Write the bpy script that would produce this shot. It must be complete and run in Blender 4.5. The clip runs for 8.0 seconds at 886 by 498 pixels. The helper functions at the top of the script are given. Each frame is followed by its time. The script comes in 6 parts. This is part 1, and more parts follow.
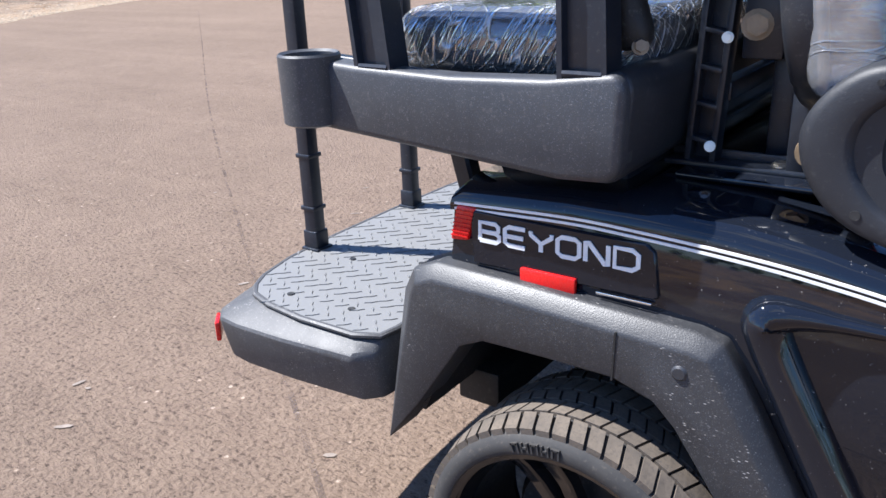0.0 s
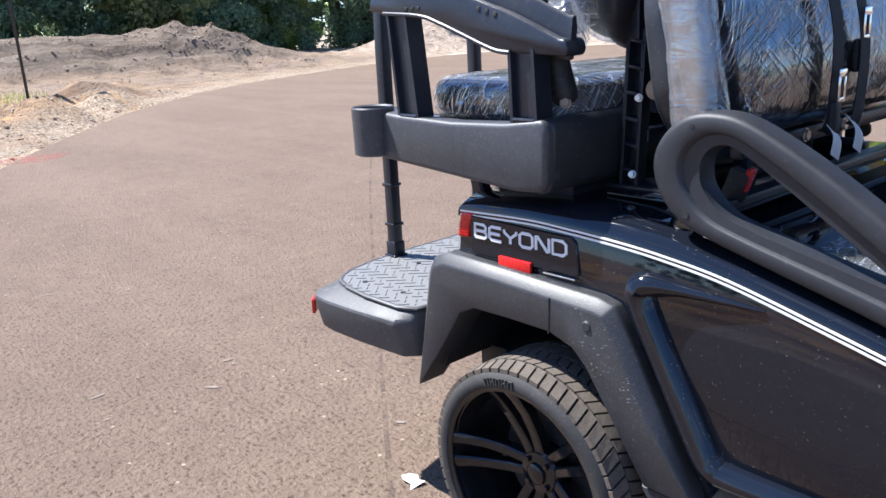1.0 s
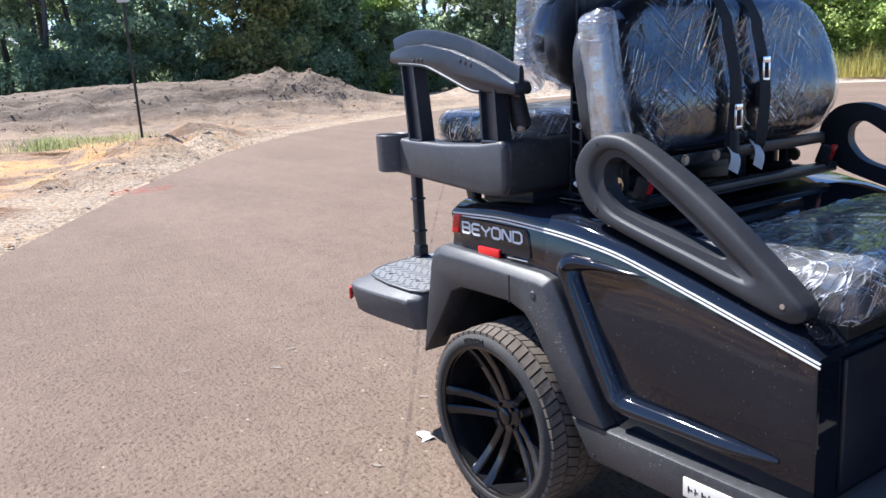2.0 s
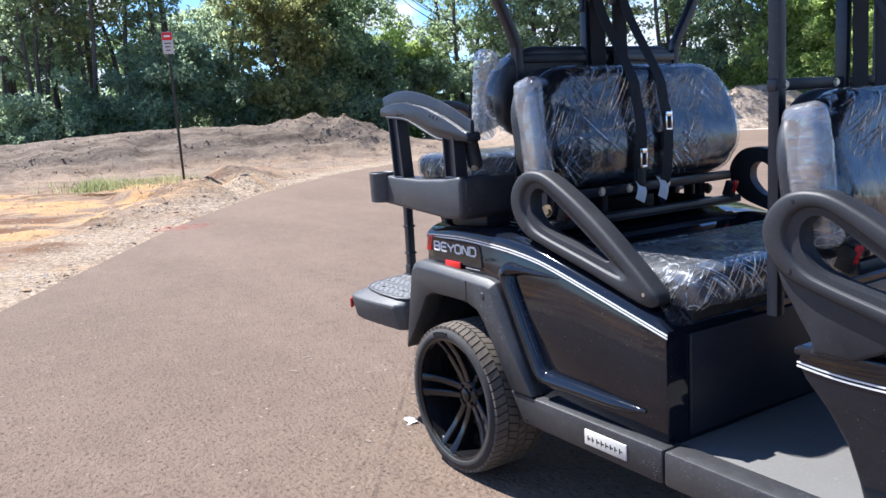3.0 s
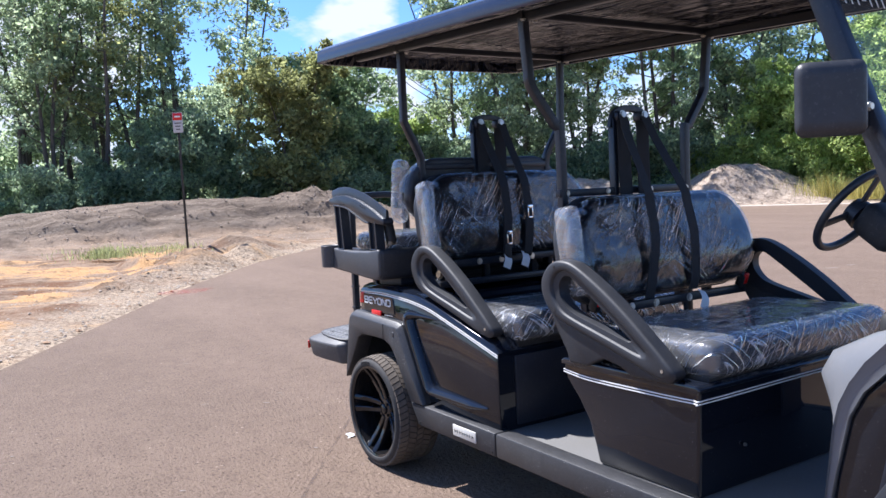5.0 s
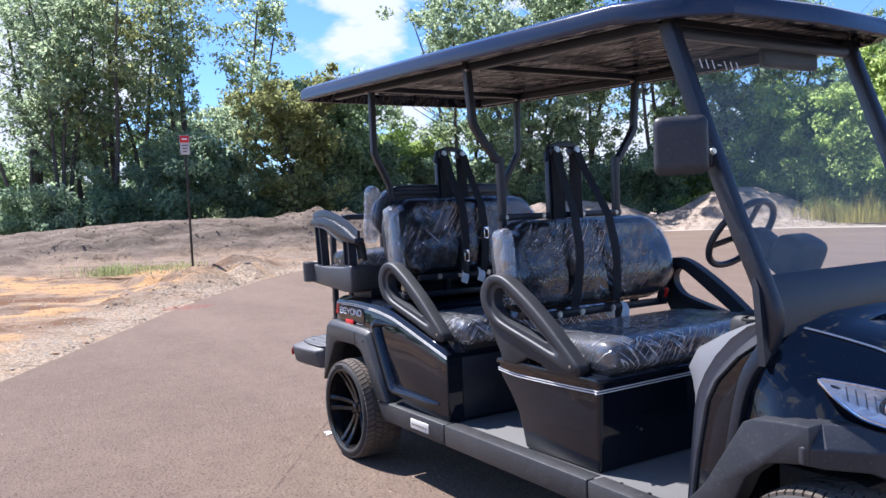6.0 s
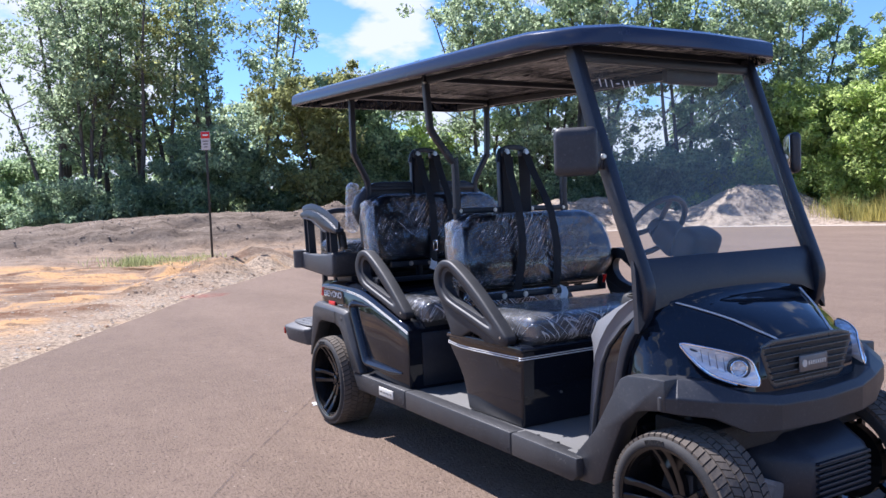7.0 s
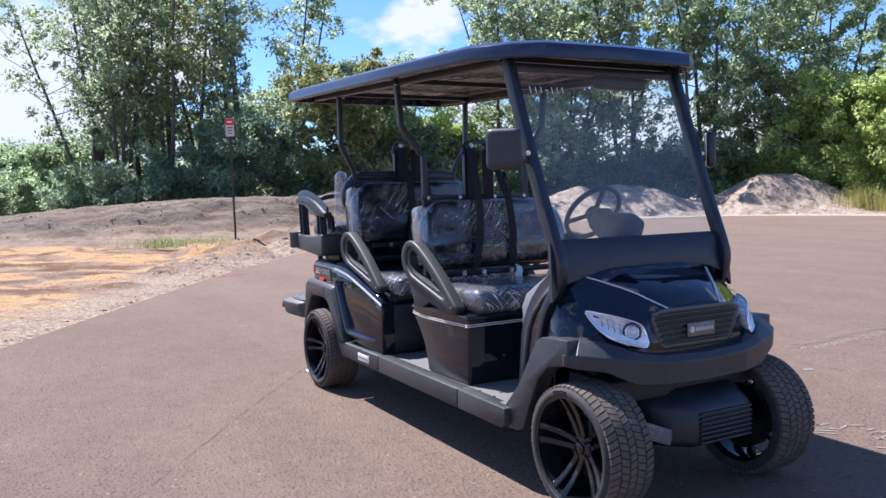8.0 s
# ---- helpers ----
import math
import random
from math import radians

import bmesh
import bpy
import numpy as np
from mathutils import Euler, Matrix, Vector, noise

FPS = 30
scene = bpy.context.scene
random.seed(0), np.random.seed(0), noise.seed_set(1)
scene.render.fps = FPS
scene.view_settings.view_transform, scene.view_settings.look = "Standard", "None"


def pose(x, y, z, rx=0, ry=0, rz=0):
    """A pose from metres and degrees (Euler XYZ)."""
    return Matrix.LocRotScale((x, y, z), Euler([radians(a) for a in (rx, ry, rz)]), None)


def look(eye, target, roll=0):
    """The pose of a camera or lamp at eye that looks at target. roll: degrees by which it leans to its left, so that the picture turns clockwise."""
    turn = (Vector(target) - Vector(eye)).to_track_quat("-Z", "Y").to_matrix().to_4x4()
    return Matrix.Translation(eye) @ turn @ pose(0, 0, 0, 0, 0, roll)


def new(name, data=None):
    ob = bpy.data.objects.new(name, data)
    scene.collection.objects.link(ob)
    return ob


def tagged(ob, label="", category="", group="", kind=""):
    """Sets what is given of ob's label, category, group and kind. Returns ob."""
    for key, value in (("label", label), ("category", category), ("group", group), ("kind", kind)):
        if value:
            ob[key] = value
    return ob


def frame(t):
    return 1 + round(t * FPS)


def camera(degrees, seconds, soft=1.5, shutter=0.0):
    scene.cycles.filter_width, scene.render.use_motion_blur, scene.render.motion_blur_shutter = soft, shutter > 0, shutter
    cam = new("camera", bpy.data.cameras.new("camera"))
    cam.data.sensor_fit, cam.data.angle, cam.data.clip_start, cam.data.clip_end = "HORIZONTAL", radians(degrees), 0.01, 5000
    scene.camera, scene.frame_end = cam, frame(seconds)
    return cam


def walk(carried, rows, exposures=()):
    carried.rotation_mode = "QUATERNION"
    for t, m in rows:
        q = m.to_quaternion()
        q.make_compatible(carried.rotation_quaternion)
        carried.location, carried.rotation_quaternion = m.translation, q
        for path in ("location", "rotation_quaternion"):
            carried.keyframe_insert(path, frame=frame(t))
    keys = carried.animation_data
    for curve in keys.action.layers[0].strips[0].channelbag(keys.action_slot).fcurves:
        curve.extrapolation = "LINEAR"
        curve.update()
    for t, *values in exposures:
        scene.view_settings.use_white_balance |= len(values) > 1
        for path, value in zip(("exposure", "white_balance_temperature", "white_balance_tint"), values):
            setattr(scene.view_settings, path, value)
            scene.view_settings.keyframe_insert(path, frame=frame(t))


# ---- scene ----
cam = camera(57.0, 8.0)
PATH = [
    (0, (0.481, -1.696, 1.298), (-0.621, -0.185, 0.589), -2.2),
    (0.5, (0.826, -1.805, 1.311), (-0.503, -0.441, 0.7), -2.4),
    (1, (1.136, -1.931, 1.326), (-0.307, -0.655, 0.787), -2.8),
    (1.5, (1.456, -2.003, 1.322), (-0.079, -0.815, 0.839), -3.0),
    (3, (2.462, -2.311, 1.342), (0.801, -1.244, 1.02), -3.3),
    (3.5, (2.802, -2.33, 1.365), (1.13, -1.266, 1.094), -3.4),
    (4, (3.081, -2.444, 1.374), (1.407, -1.374, 1.149), -3.3),
    (4.5, (3.381, -2.537, 1.402), (1.707, -1.458, 1.219), -3.0),
    (6, (4.271, -2.713, 1.423), (2.583, -1.646, 1.326), -2.3),
    (6.5, (4.596, -2.7, 1.395), (2.895, -1.652, 1.306), -1.9),
    (7, (4.939, -2.732, 1.404), (3.219, -1.715, 1.298), -1.9),
    (7.5, (5.294, -2.791, 1.4), (3.556, -1.808, 1.274), -1.8),
    (8, (5.638, -2.716, 1.403), (3.885, -1.762, 1.265), -1.4),
]
EXPOSURES = [(0.0, 1.50, 5750, 10), (1.5, 1.50, 5750, 10), (3.0, 1.44, 5750, 10), (4.5, 1.34, 5720, 12), (6.0, 1.28, 5700, 15), (8.0, 1.22, 5700, 17)]
walk(cam, [(t, look(eye, target, roll)) for t, eye, target, roll in PATH], EXPOSURES)

# ---- light: a high sun behind the cart's right shoulder, blue sky with a few clouds ----
SUN_TO = Vector((-0.62, -0.26, 1.0)).normalized()
sun = new("sun", bpy.data.lights.new("sun", "SUN"))
sun.data.energy, sun.data.angle, sun.data.color = 4.9, radians(0.55), (1.0, 0.925, 0.83)
sun.matrix_world = look(SUN_TO * 50, (0, 0, 0))


def make_world():
    w = bpy.data.worlds.new("sky")
    w.use_nodes = True
    nt = w.node_tree
    nt.nodes.clear()
    out, bg = nt.nodes.new("ShaderNodeOutputWorld"), nt.nodes.new("ShaderNodeBackground")
    sky = nt.nodes.new("ShaderNodeTexSky")
    sky.sky_type, sky.sun_disc = "NISHITA", False
    sky.sun_elevation = math.asin(SUN_TO.z)
    sky.sun_rotation = math.atan2(SUN_TO.x, SUN_TO.y)
    sky.air_density, sky.dust_density, sky.ozone_density = 0.9, 0.05, 5.0
    tc = nt.nodes.new("ShaderNodeTexCoord")
    mp = nt.nodes.new("ShaderNodeMapping")
    mp.inputs["Scale"].default_value = (1.0, 1.0, 2.4)
    mp.inputs["Location"].default_value = (0.35, 0.1, 0.0)
    nz = nt.nodes.new("ShaderNodeTexNoise")
    nz.inputs["Scale"].default_value, nz.inputs["Detail"].default_value, nz.inputs["Roughness"].default_value = 3.4, 9.0, 0.55
    # cumulus is thicker low over the horizon
    sep = nt.nodes.new("ShaderNodeSeparateXYZ")
    low = nt.nodes.new("ShaderNodeMapRange")
    low.inputs["From Min"].default_value, low.inputs["From Max"].default_value = 0.02, 0.34
    low.inputs["To Min"].default_value, low.inputs["To Max"].default_value = 0.06, -0.03
    add = nt.nodes.new("ShaderNodeMath")
    nt.links.new(tc.outputs["Generated"], sep.inputs["Vector"])
    nt.links.new(sep.outputs["Z"], low.inputs["Value"])
    nt.links.new(low.outputs["Result"], add.inputs[0])
    # and towers up here and there: direction, reach in degrees, strength
    last = add.outputs["Value"]
    for way, reach, rise in (((-0.994, 0.02, 0.085), 13.0, 0.13), ((-0.868, 0.45, 0.222), 3.4, 0.13), ((-0.89, 0.385, 0.262), 2.6, 0.10), ((-0.945, 0.24, 0.17), 7.0, 0.05), ((-0.862, 0.49, 0.100), 3.4, 0.10)):
        dot = nt.nodes.new("ShaderNodeVectorMath")
        dot.operation = "DOT_PRODUCT"
        dot.inputs[1].default_value = Vector(way).normalized()
        puff = nt.nodes.new("ShaderNodeMapRange")
        puff.inputs["From Min"].default_value, puff.inputs["From Max"].default_value = math.cos(radians(reach)), math.cos(radians(reach * 0.25))
        puff.inputs["To Min"].default_value, puff.inputs["To Max"].default_value = 0.0, rise
        tot = nt.nodes.new("ShaderNodeMath")
        nt.links.new(tc.outputs["Generated"], dot.inputs[0])
        nt.links.new(dot.outputs["Value"], puff.inputs["Value"])
        nt.links.new(puff.outputs["Result"], tot.inputs[0])
        nt.links.new(last, tot.inputs[1])
        last = tot.outputs["Value"]
    ramp = nt.nodes.new("ShaderNodeValToRGB")
    ramp.color_ramp.elements[0].position, ramp.color_ramp.elements[1].position = 0.55, 0.61
    mix = nt.nodes.new("ShaderNodeMix")
    mix.data_type = "RGBA"
    mix.inputs["B"].default_value = (4.6, 4.75, 5.05, 1)
    nt.links.new(tc.outputs["Generated"], mp.inputs["Vector"])
    nt.links.new(mp.outputs["Vector"], nz.inputs["Vector"])
    nt.links.new(nz.outputs["Fac"], add.inputs[1])
    nt.links.new(last, ramp.inputs["Fac"])
    nt.links.new(ramp.outputs["Color"], mix.inputs["Factor"])
    deep = nt.nodes.new("ShaderNodeMix")
    deep.data_type, deep.blend_type = "RGBA", "MULTIPLY"
    deep.inputs["Factor"].default_value, deep.inputs["B"].default_value = 1.0, (0.76, 0.86, 1.0, 1)
    nt.links.new(sky.outputs["Color"], deep.inputs["A"])
    nt.links.new(deep.outputs["Result"], mix.inputs["A"])
    nt.links.new(mix.outputs["Result"], bg.inputs["Color"])
    bg.inputs["Strength"].default_value = 0.088
    nt.links.new(bg.outputs["Background"], out.inputs["Surface"])
    scene.world = w


make_world()


# ---- materials ----
class Mat:
    """A node material under construction."""

    def __init__(self, name):
        self.m = bpy.data.materials.new(name)
        self.m.use_nodes = True
        self.nt = self.m.node_tree
        self.p = self.nt.nodes["Principled BSDF"]
        self.out = self.nt.nodes["Material Output"]
        self.co = self.n("ShaderNodeTexCoord").outputs["Object"]

    def n(self, kind, **values):
        node = self.nt.nodes.new(kind)
        for k, v in values.items():
            node.inputs[k].default_value = v
        return node

    def link(self, a, b):
        self.nt.links.new(a, b)

    def set(self, **values):
        for k, v in values.items():
            self.p.inputs[k.replace("_", " ")].default_value = v
        return self

    def noise(self, scale, detail=4.0, rough=0.5, stretch=None, dist=0.0):
        node = self.n("ShaderNodeTexNoise", Scale=scale, Detail=detail, Roughness=rough, Distortion=dist)
        if stretch:
            mp = self.n("ShaderNodeMapping", Scale=stretch)
            self.link(self.co, mp.inputs["Vector"])
            self.link(mp.outputs["Vector"], node.inputs["Vector"])
        else:
            self.link(self.co, node.inputs["Vector"])
        return node.outputs["Fac"]

    def ramp(self, fac, *stops):
        r = self.n("ShaderNodeValToRGB")
        els = r.color_ramp.elements
        while len(els) < len(stops):
            els.new(0.5)
        for e, (pos, col) in zip(els, stops):
            e.position = pos
            e.color = (col, col, col, 1) if isinstance(col, (int, float)) else (*col, 1)
        self.link(fac, r.inputs["Fac"])
        return r.outputs["Color"]

    def blend(self, fac, a, b, mode="MIX"):
        mx = self.n("ShaderNodeMix")
        mx.data_type, mx.blend_type = "RGBA", mode
        for key, v in (("Factor", fac), ("A", a), ("B", b)):
            if isinstance(v, (int, float)):
                mx.inputs[key].default_value = v
            elif isinstance(v, tuple):
                mx.inputs[key].default_value = (*v, 1)
            else:
                self.link(v, mx.inputs[key])
        return mx.outputs["Result"]

    def color(self, c):
        if isinstance(c, tuple):
            self.p.inputs["Base Color"].default_value = (*c, 1)
        else:
            self.link(c, self.p.inputs["Base Color"])
        return self

    def bump(self, *layers):
        last = None
        for fac, strength, dist in layers:
            b = self.n("ShaderNodeBump", Strength=strength, Distance=dist)
            self.link(fac, b.inputs["Height"])
            if last:
                self.link(last, b.inputs["Normal"])
            last = b.outputs["Normal"]
        self.link(last, self.p.inputs["Normal"])
        return self

    def rough(self, r):
        if isinstance(r, (int, float)):
            self.p.inputs["Roughness"].default_value = r
        else:
            self.link(r, self.p.inputs["Roughness"])
        return self


def mat_asphalt():
    k = Mat("asphalt")
    grain, coarse = k.noise(150, 3, 0.7), k.noise(46, 4, 0.72, (0.75, 1.25, 1.0))
    pits = k.n("ShaderNodeTexVoronoi", Scale=48.0)
    k.link(k.co, pits.inputs["Vector"])
    chips = k.n("ShaderNodeTexVoronoi", Scale=34.0)
    k.link(k.co, chips.inputs["Vector"])
    wide, mid, blot = k.noise(0.35, 5, 0.6), k.noise(1.9, 5, 0.65), k.noise(8.5, 5, 0.7)
    lanes = k.noise(0.5, 4, 0.55, (0.25, 2.2, 1))
    c = k.ramp(wide, (0.3, (0.164, 0.117, 0.084)), (0.7, (0.211, 0.152, 0.111)))
    c = k.blend(k.ramp(mid, (0.38, 0.0), (0.68, 0.45)), c, (0.141, 0.100, 0.073))
    c = k.blend(k.ramp(lanes, (0.45, 0.0), (0.62, 0.4)), c, (0.228, 0.164, 0.121))
    c = k.blend(k.ramp(blot, (0.34, 0.5), (0.48, 0.0)), c, (0.132, 0.091, 0.067))
    c = k.blend(k.ramp(blot, (0.56, 0.0), (0.70, 0.45)), c, (0.261, 0.191, 0.138))
    c = k.blend(k.ramp(grain, (0.34, 0.5), (0.50, 0.0)), c, (0.094, 0.067, 0.048))
    c = k.blend(k.ramp(coarse, (0.35, 0.95), (0.45, 0.0)), c, (0.063, 0.042, 0.031))
    c = k.blend(k.ramp(coarse, (0.57, 0.0), (0.72, 0.5)), c, (0.282, 0.209, 0.154))
    stone = k.blend(1.0, k.ramp(chips.outputs["Color"], (0.88, 0.0), (0.90, 1.0)), k.ramp(chips.outputs["Distance"], (0.16, 0.85), (0.30, 0.0)), "MULTIPLY")
    c = k.blend(stone, c, (0.411, 0.323, 0.248))
    c = k.blend(k.ramp(pits.outputs["Distance"], (0.0, 0.55), (0.16, 0.0)), c, (0.061, 0.041, 0.030))
    k.color(c).rough(0.92)
    k.set(Specular_IOR_Level=0.25)
    return k.bump((blot, 0.35, 0.012), (pits.outputs["Distance"], 0.55, 0.009), (coarse, 0.9, 0.020), (grain, 0.6, 0.004)).m


def mat_dirt():
    k = Mat("dirt")
    wide, mid, fine = k.noise(0.22, 5, 0.6, None, 0.6), k.noise(1.5, 7, 0.7), k.noise(24, 4, 0.7)
    tracks = k.noise(0.42, 7, 0.64, (1.5, 0.6, 1), 0.9)
    lumps = k.noise(5.5, 6, 0.74)
    c = k.ramp(wide, (0.30, (0.205, 0.150, 0.110)), (0.46, (0.285, 0.203, 0.138)), (0.62, (0.225, 0.168, 0.122)))
    c = k.blend(k.ramp(tracks, (0.49, 0.0), (0.57, 0.95)), c, (0.49, 0.29, 0.130))
    c = k.blend(k.ramp(tracks, (0.41, 0.95), (0.485, 0.0)), c, (0.160, 0.080, 0.040))
    c = k.blend(k.ramp(mid, (0.38, 0.8), (0.46, 0.0)), c, (0.145, 0.092, 0.056))
    c = k.blend(k.ramp(lumps, (0.32, 0.40), (0.42, 0.0)), c, (0.120, 0.079, 0.052))
    c = k.blend(k.ramp(lumps, (0.58, 0.0), (0.70, 0.5)), c, (0.353, 0.269, 0.180))
    speck = k.ramp(fine, (0.32, 0.4), (0.44, 0.0))
    # a driven, paler way runs along the bank's foot
    geo = k.n("ShaderNodeNewGeometry")
    sep = k.n("ShaderNodeSeparateXYZ")
    k.link(geo.outputs["Position"], sep.inputs["Vector"])
    way = k.n("ShaderNodeMapRange", **{"From Min": -17.5, "From Max": -20.0, "To Max": 0.85})
    k.link(sep.outputs["X"], way.inputs["Value"])
    c = k.blend(way.outputs["Result"], c, k.ramp(mid, (0.38, (0.165, 0.125, 0.092)), (0.52, (0.240, 0.186, 0.140))))
    shoulder = k.n("ShaderNodeAttribute")
    shoulder.attribute_name = "shoulder"
    gravel = k.ramp(k.noise(15, 6, 0.8), (0.36, (0.120, 0.092, 0.066)), (0.5, (0.320, 0.250, 0.178)), (0.62, (0.500, 0.400, 0.285)))
    c = k.blend(shoulder.outputs["Fac"], c, gravel)
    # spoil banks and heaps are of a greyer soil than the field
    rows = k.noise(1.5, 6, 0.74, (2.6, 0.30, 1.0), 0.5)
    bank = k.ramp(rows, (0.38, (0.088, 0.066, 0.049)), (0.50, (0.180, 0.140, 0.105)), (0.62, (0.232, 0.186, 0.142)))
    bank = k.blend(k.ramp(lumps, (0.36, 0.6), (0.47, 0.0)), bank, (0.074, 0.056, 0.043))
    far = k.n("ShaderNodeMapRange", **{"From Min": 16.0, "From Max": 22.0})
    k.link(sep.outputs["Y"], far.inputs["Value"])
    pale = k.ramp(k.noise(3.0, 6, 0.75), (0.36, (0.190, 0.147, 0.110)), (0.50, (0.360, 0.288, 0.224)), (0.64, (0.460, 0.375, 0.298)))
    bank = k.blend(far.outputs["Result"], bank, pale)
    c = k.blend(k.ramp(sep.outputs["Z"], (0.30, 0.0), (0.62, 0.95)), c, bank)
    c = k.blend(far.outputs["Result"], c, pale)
    c = k.blend(speck, c, (0.084, 0.063, 0.047))
    k.color(c).rough(0.95)
    k.set(Specular_IOR_Level=0.15)
    return k.bump((tracks, 0.5, 0.18), (mid, 0.6, 0.07), (rows, 0.4, 0.04), (lumps, 0.9, 0.06), (fine, 0.7, 0.03)).m


def mat_plastic(name, base, rough=0.5, grain=520.0, dust=0.12, strength=0.25, splash=0.0, speck=0.0):
    k = Mat(name)
    g, d, s = k.noise(grain, 2, 0.5), k.noise(3.2, 7, 0.75), k.noise(85, 5, 0.8)
    c = k.blend(k.ramp(d, (0.45, 0.0), (0.8, dust)), base, (0.13, 0.13, 0.135))
    c = k.blend(k.ramp(s, (0.56, 0.0), (0.72, min(0.45, dust * 1.1))), c, (0.26, 0.24, 0.22))
    if splash:
        # fine drops and short dried streaks, in patches
        v = k.n("ShaderNodeTexVoronoi", Scale=230.0)
        mp = k.n("ShaderNodeMapping", Rotation=(0.0, 0.6, 0.0), Scale=(0.35, 1.0, 1.0))
        k.link(k.co, mp.inputs["Vector"])
        k.link(mp.outputs["Vector"], v.inputs["Vector"])
        dots = k.ramp(v.outputs["Distance"], (0.12, splash), (0.22, 0.0))
        where = k.ramp(k.noise(11.0, 4, 0.7), (0.55, 0.0), (0.66, 1.0))
        c = k.blend(k.blend(1.0, dots, where, "MULTIPLY"), c, (0.55, 0.52, 0.48))
    if speck:
        c = k.blend(k.ramp(k.noise(430, 2, 0.6), (0.60, 0.0), (0.72, speck)), c, (0.30, 0.30, 0.31))
        runs = k.ramp(k.noise(7.0, 4, 0.6, (3.0, 3.0, 0.25)), (0.52, 0.0), (0.70, 0.35))
        c = k.blend(runs, c, tuple(v * 0.55 for v in base))
    k.color(c).rough(k.ramp(d, (0.3, rough - 0.06), (0.8, rough + 0.12)))
    k.set(Specular_IOR_Level=0.5)
    return k.bump((g, strength, 0.0012)).m


def mat_lining():
    """Thin glossy moulded sheet, buckled along its length."""
    k = Mat("roof_lining")
    long, lump = k.noise(5.0, 3, 0.55, (0.35, 2.4, 1.0), 0.8), k.noise(2.6, 3, 0.5, (0.6, 1.2, 1.0), 1.2)
    k.color(k.ramp(lump, (0.3, (0.004, 0.006, 0.014)), (0.7, (0.008, 0.012, 0.026)))).rough(0.16)
    k.set(Specular_IOR_Level=0.28)
    return k.bump((lump, 1.0, 0.10), (long, 1.0, 0.05)).m


def mat_gloss(name, base, rough=0.025, specks=0.5):
    k = Mat(name)
    s, d = k.noise(150, 3, 0.8), k.noise(2.5, 5, 0.6)
    c = k.blend(k.ramp(s, (0.67, 0.0), (0.74, specks)), base, (0.4, 0.37, 0.33))
    k.color(c).rough(k.ramp(d, (0.35, rough), (0.75, rough + 0.04)))
    k.set(Specular_IOR_Level=0.5)
    return k.bump((k.noise(9, 2, 0.4), 0.03, 0.004)).m


def mat_plain(name, base, rough=0.4, metal=0.0, var=0.15, scale=30.0):
    k = Mat(name)
    n = k.noise(scale, 4, 0.6)
    dark = tuple(v * (1 - var * 2) for v in base)
    k.color(k.ramp(n, (0.3, dark), (0.65, base))).rough(k.ramp(n, (0.3, min(1, rough + 0.1)), (0.7, rough)))
    return k.set(Metallic=metal).m


def mat_vinyl():
    k = Mat("black_vinyl")
    w = k.noise(8, 4, 0.55, (1.0, 1.0, 1.0), 1.4)
    k.color(k.ramp(w, (0.3, (0.008, 0.009, 0.012)), (0.7, (0.015, 0.016, 0.020)))).rough(0.42)
    k.set(Specular_IOR_Level=0.25)
    return k.bump((w, 0.4, 0.012), (k.noise(380, 2), 0.15, 0.001)).m


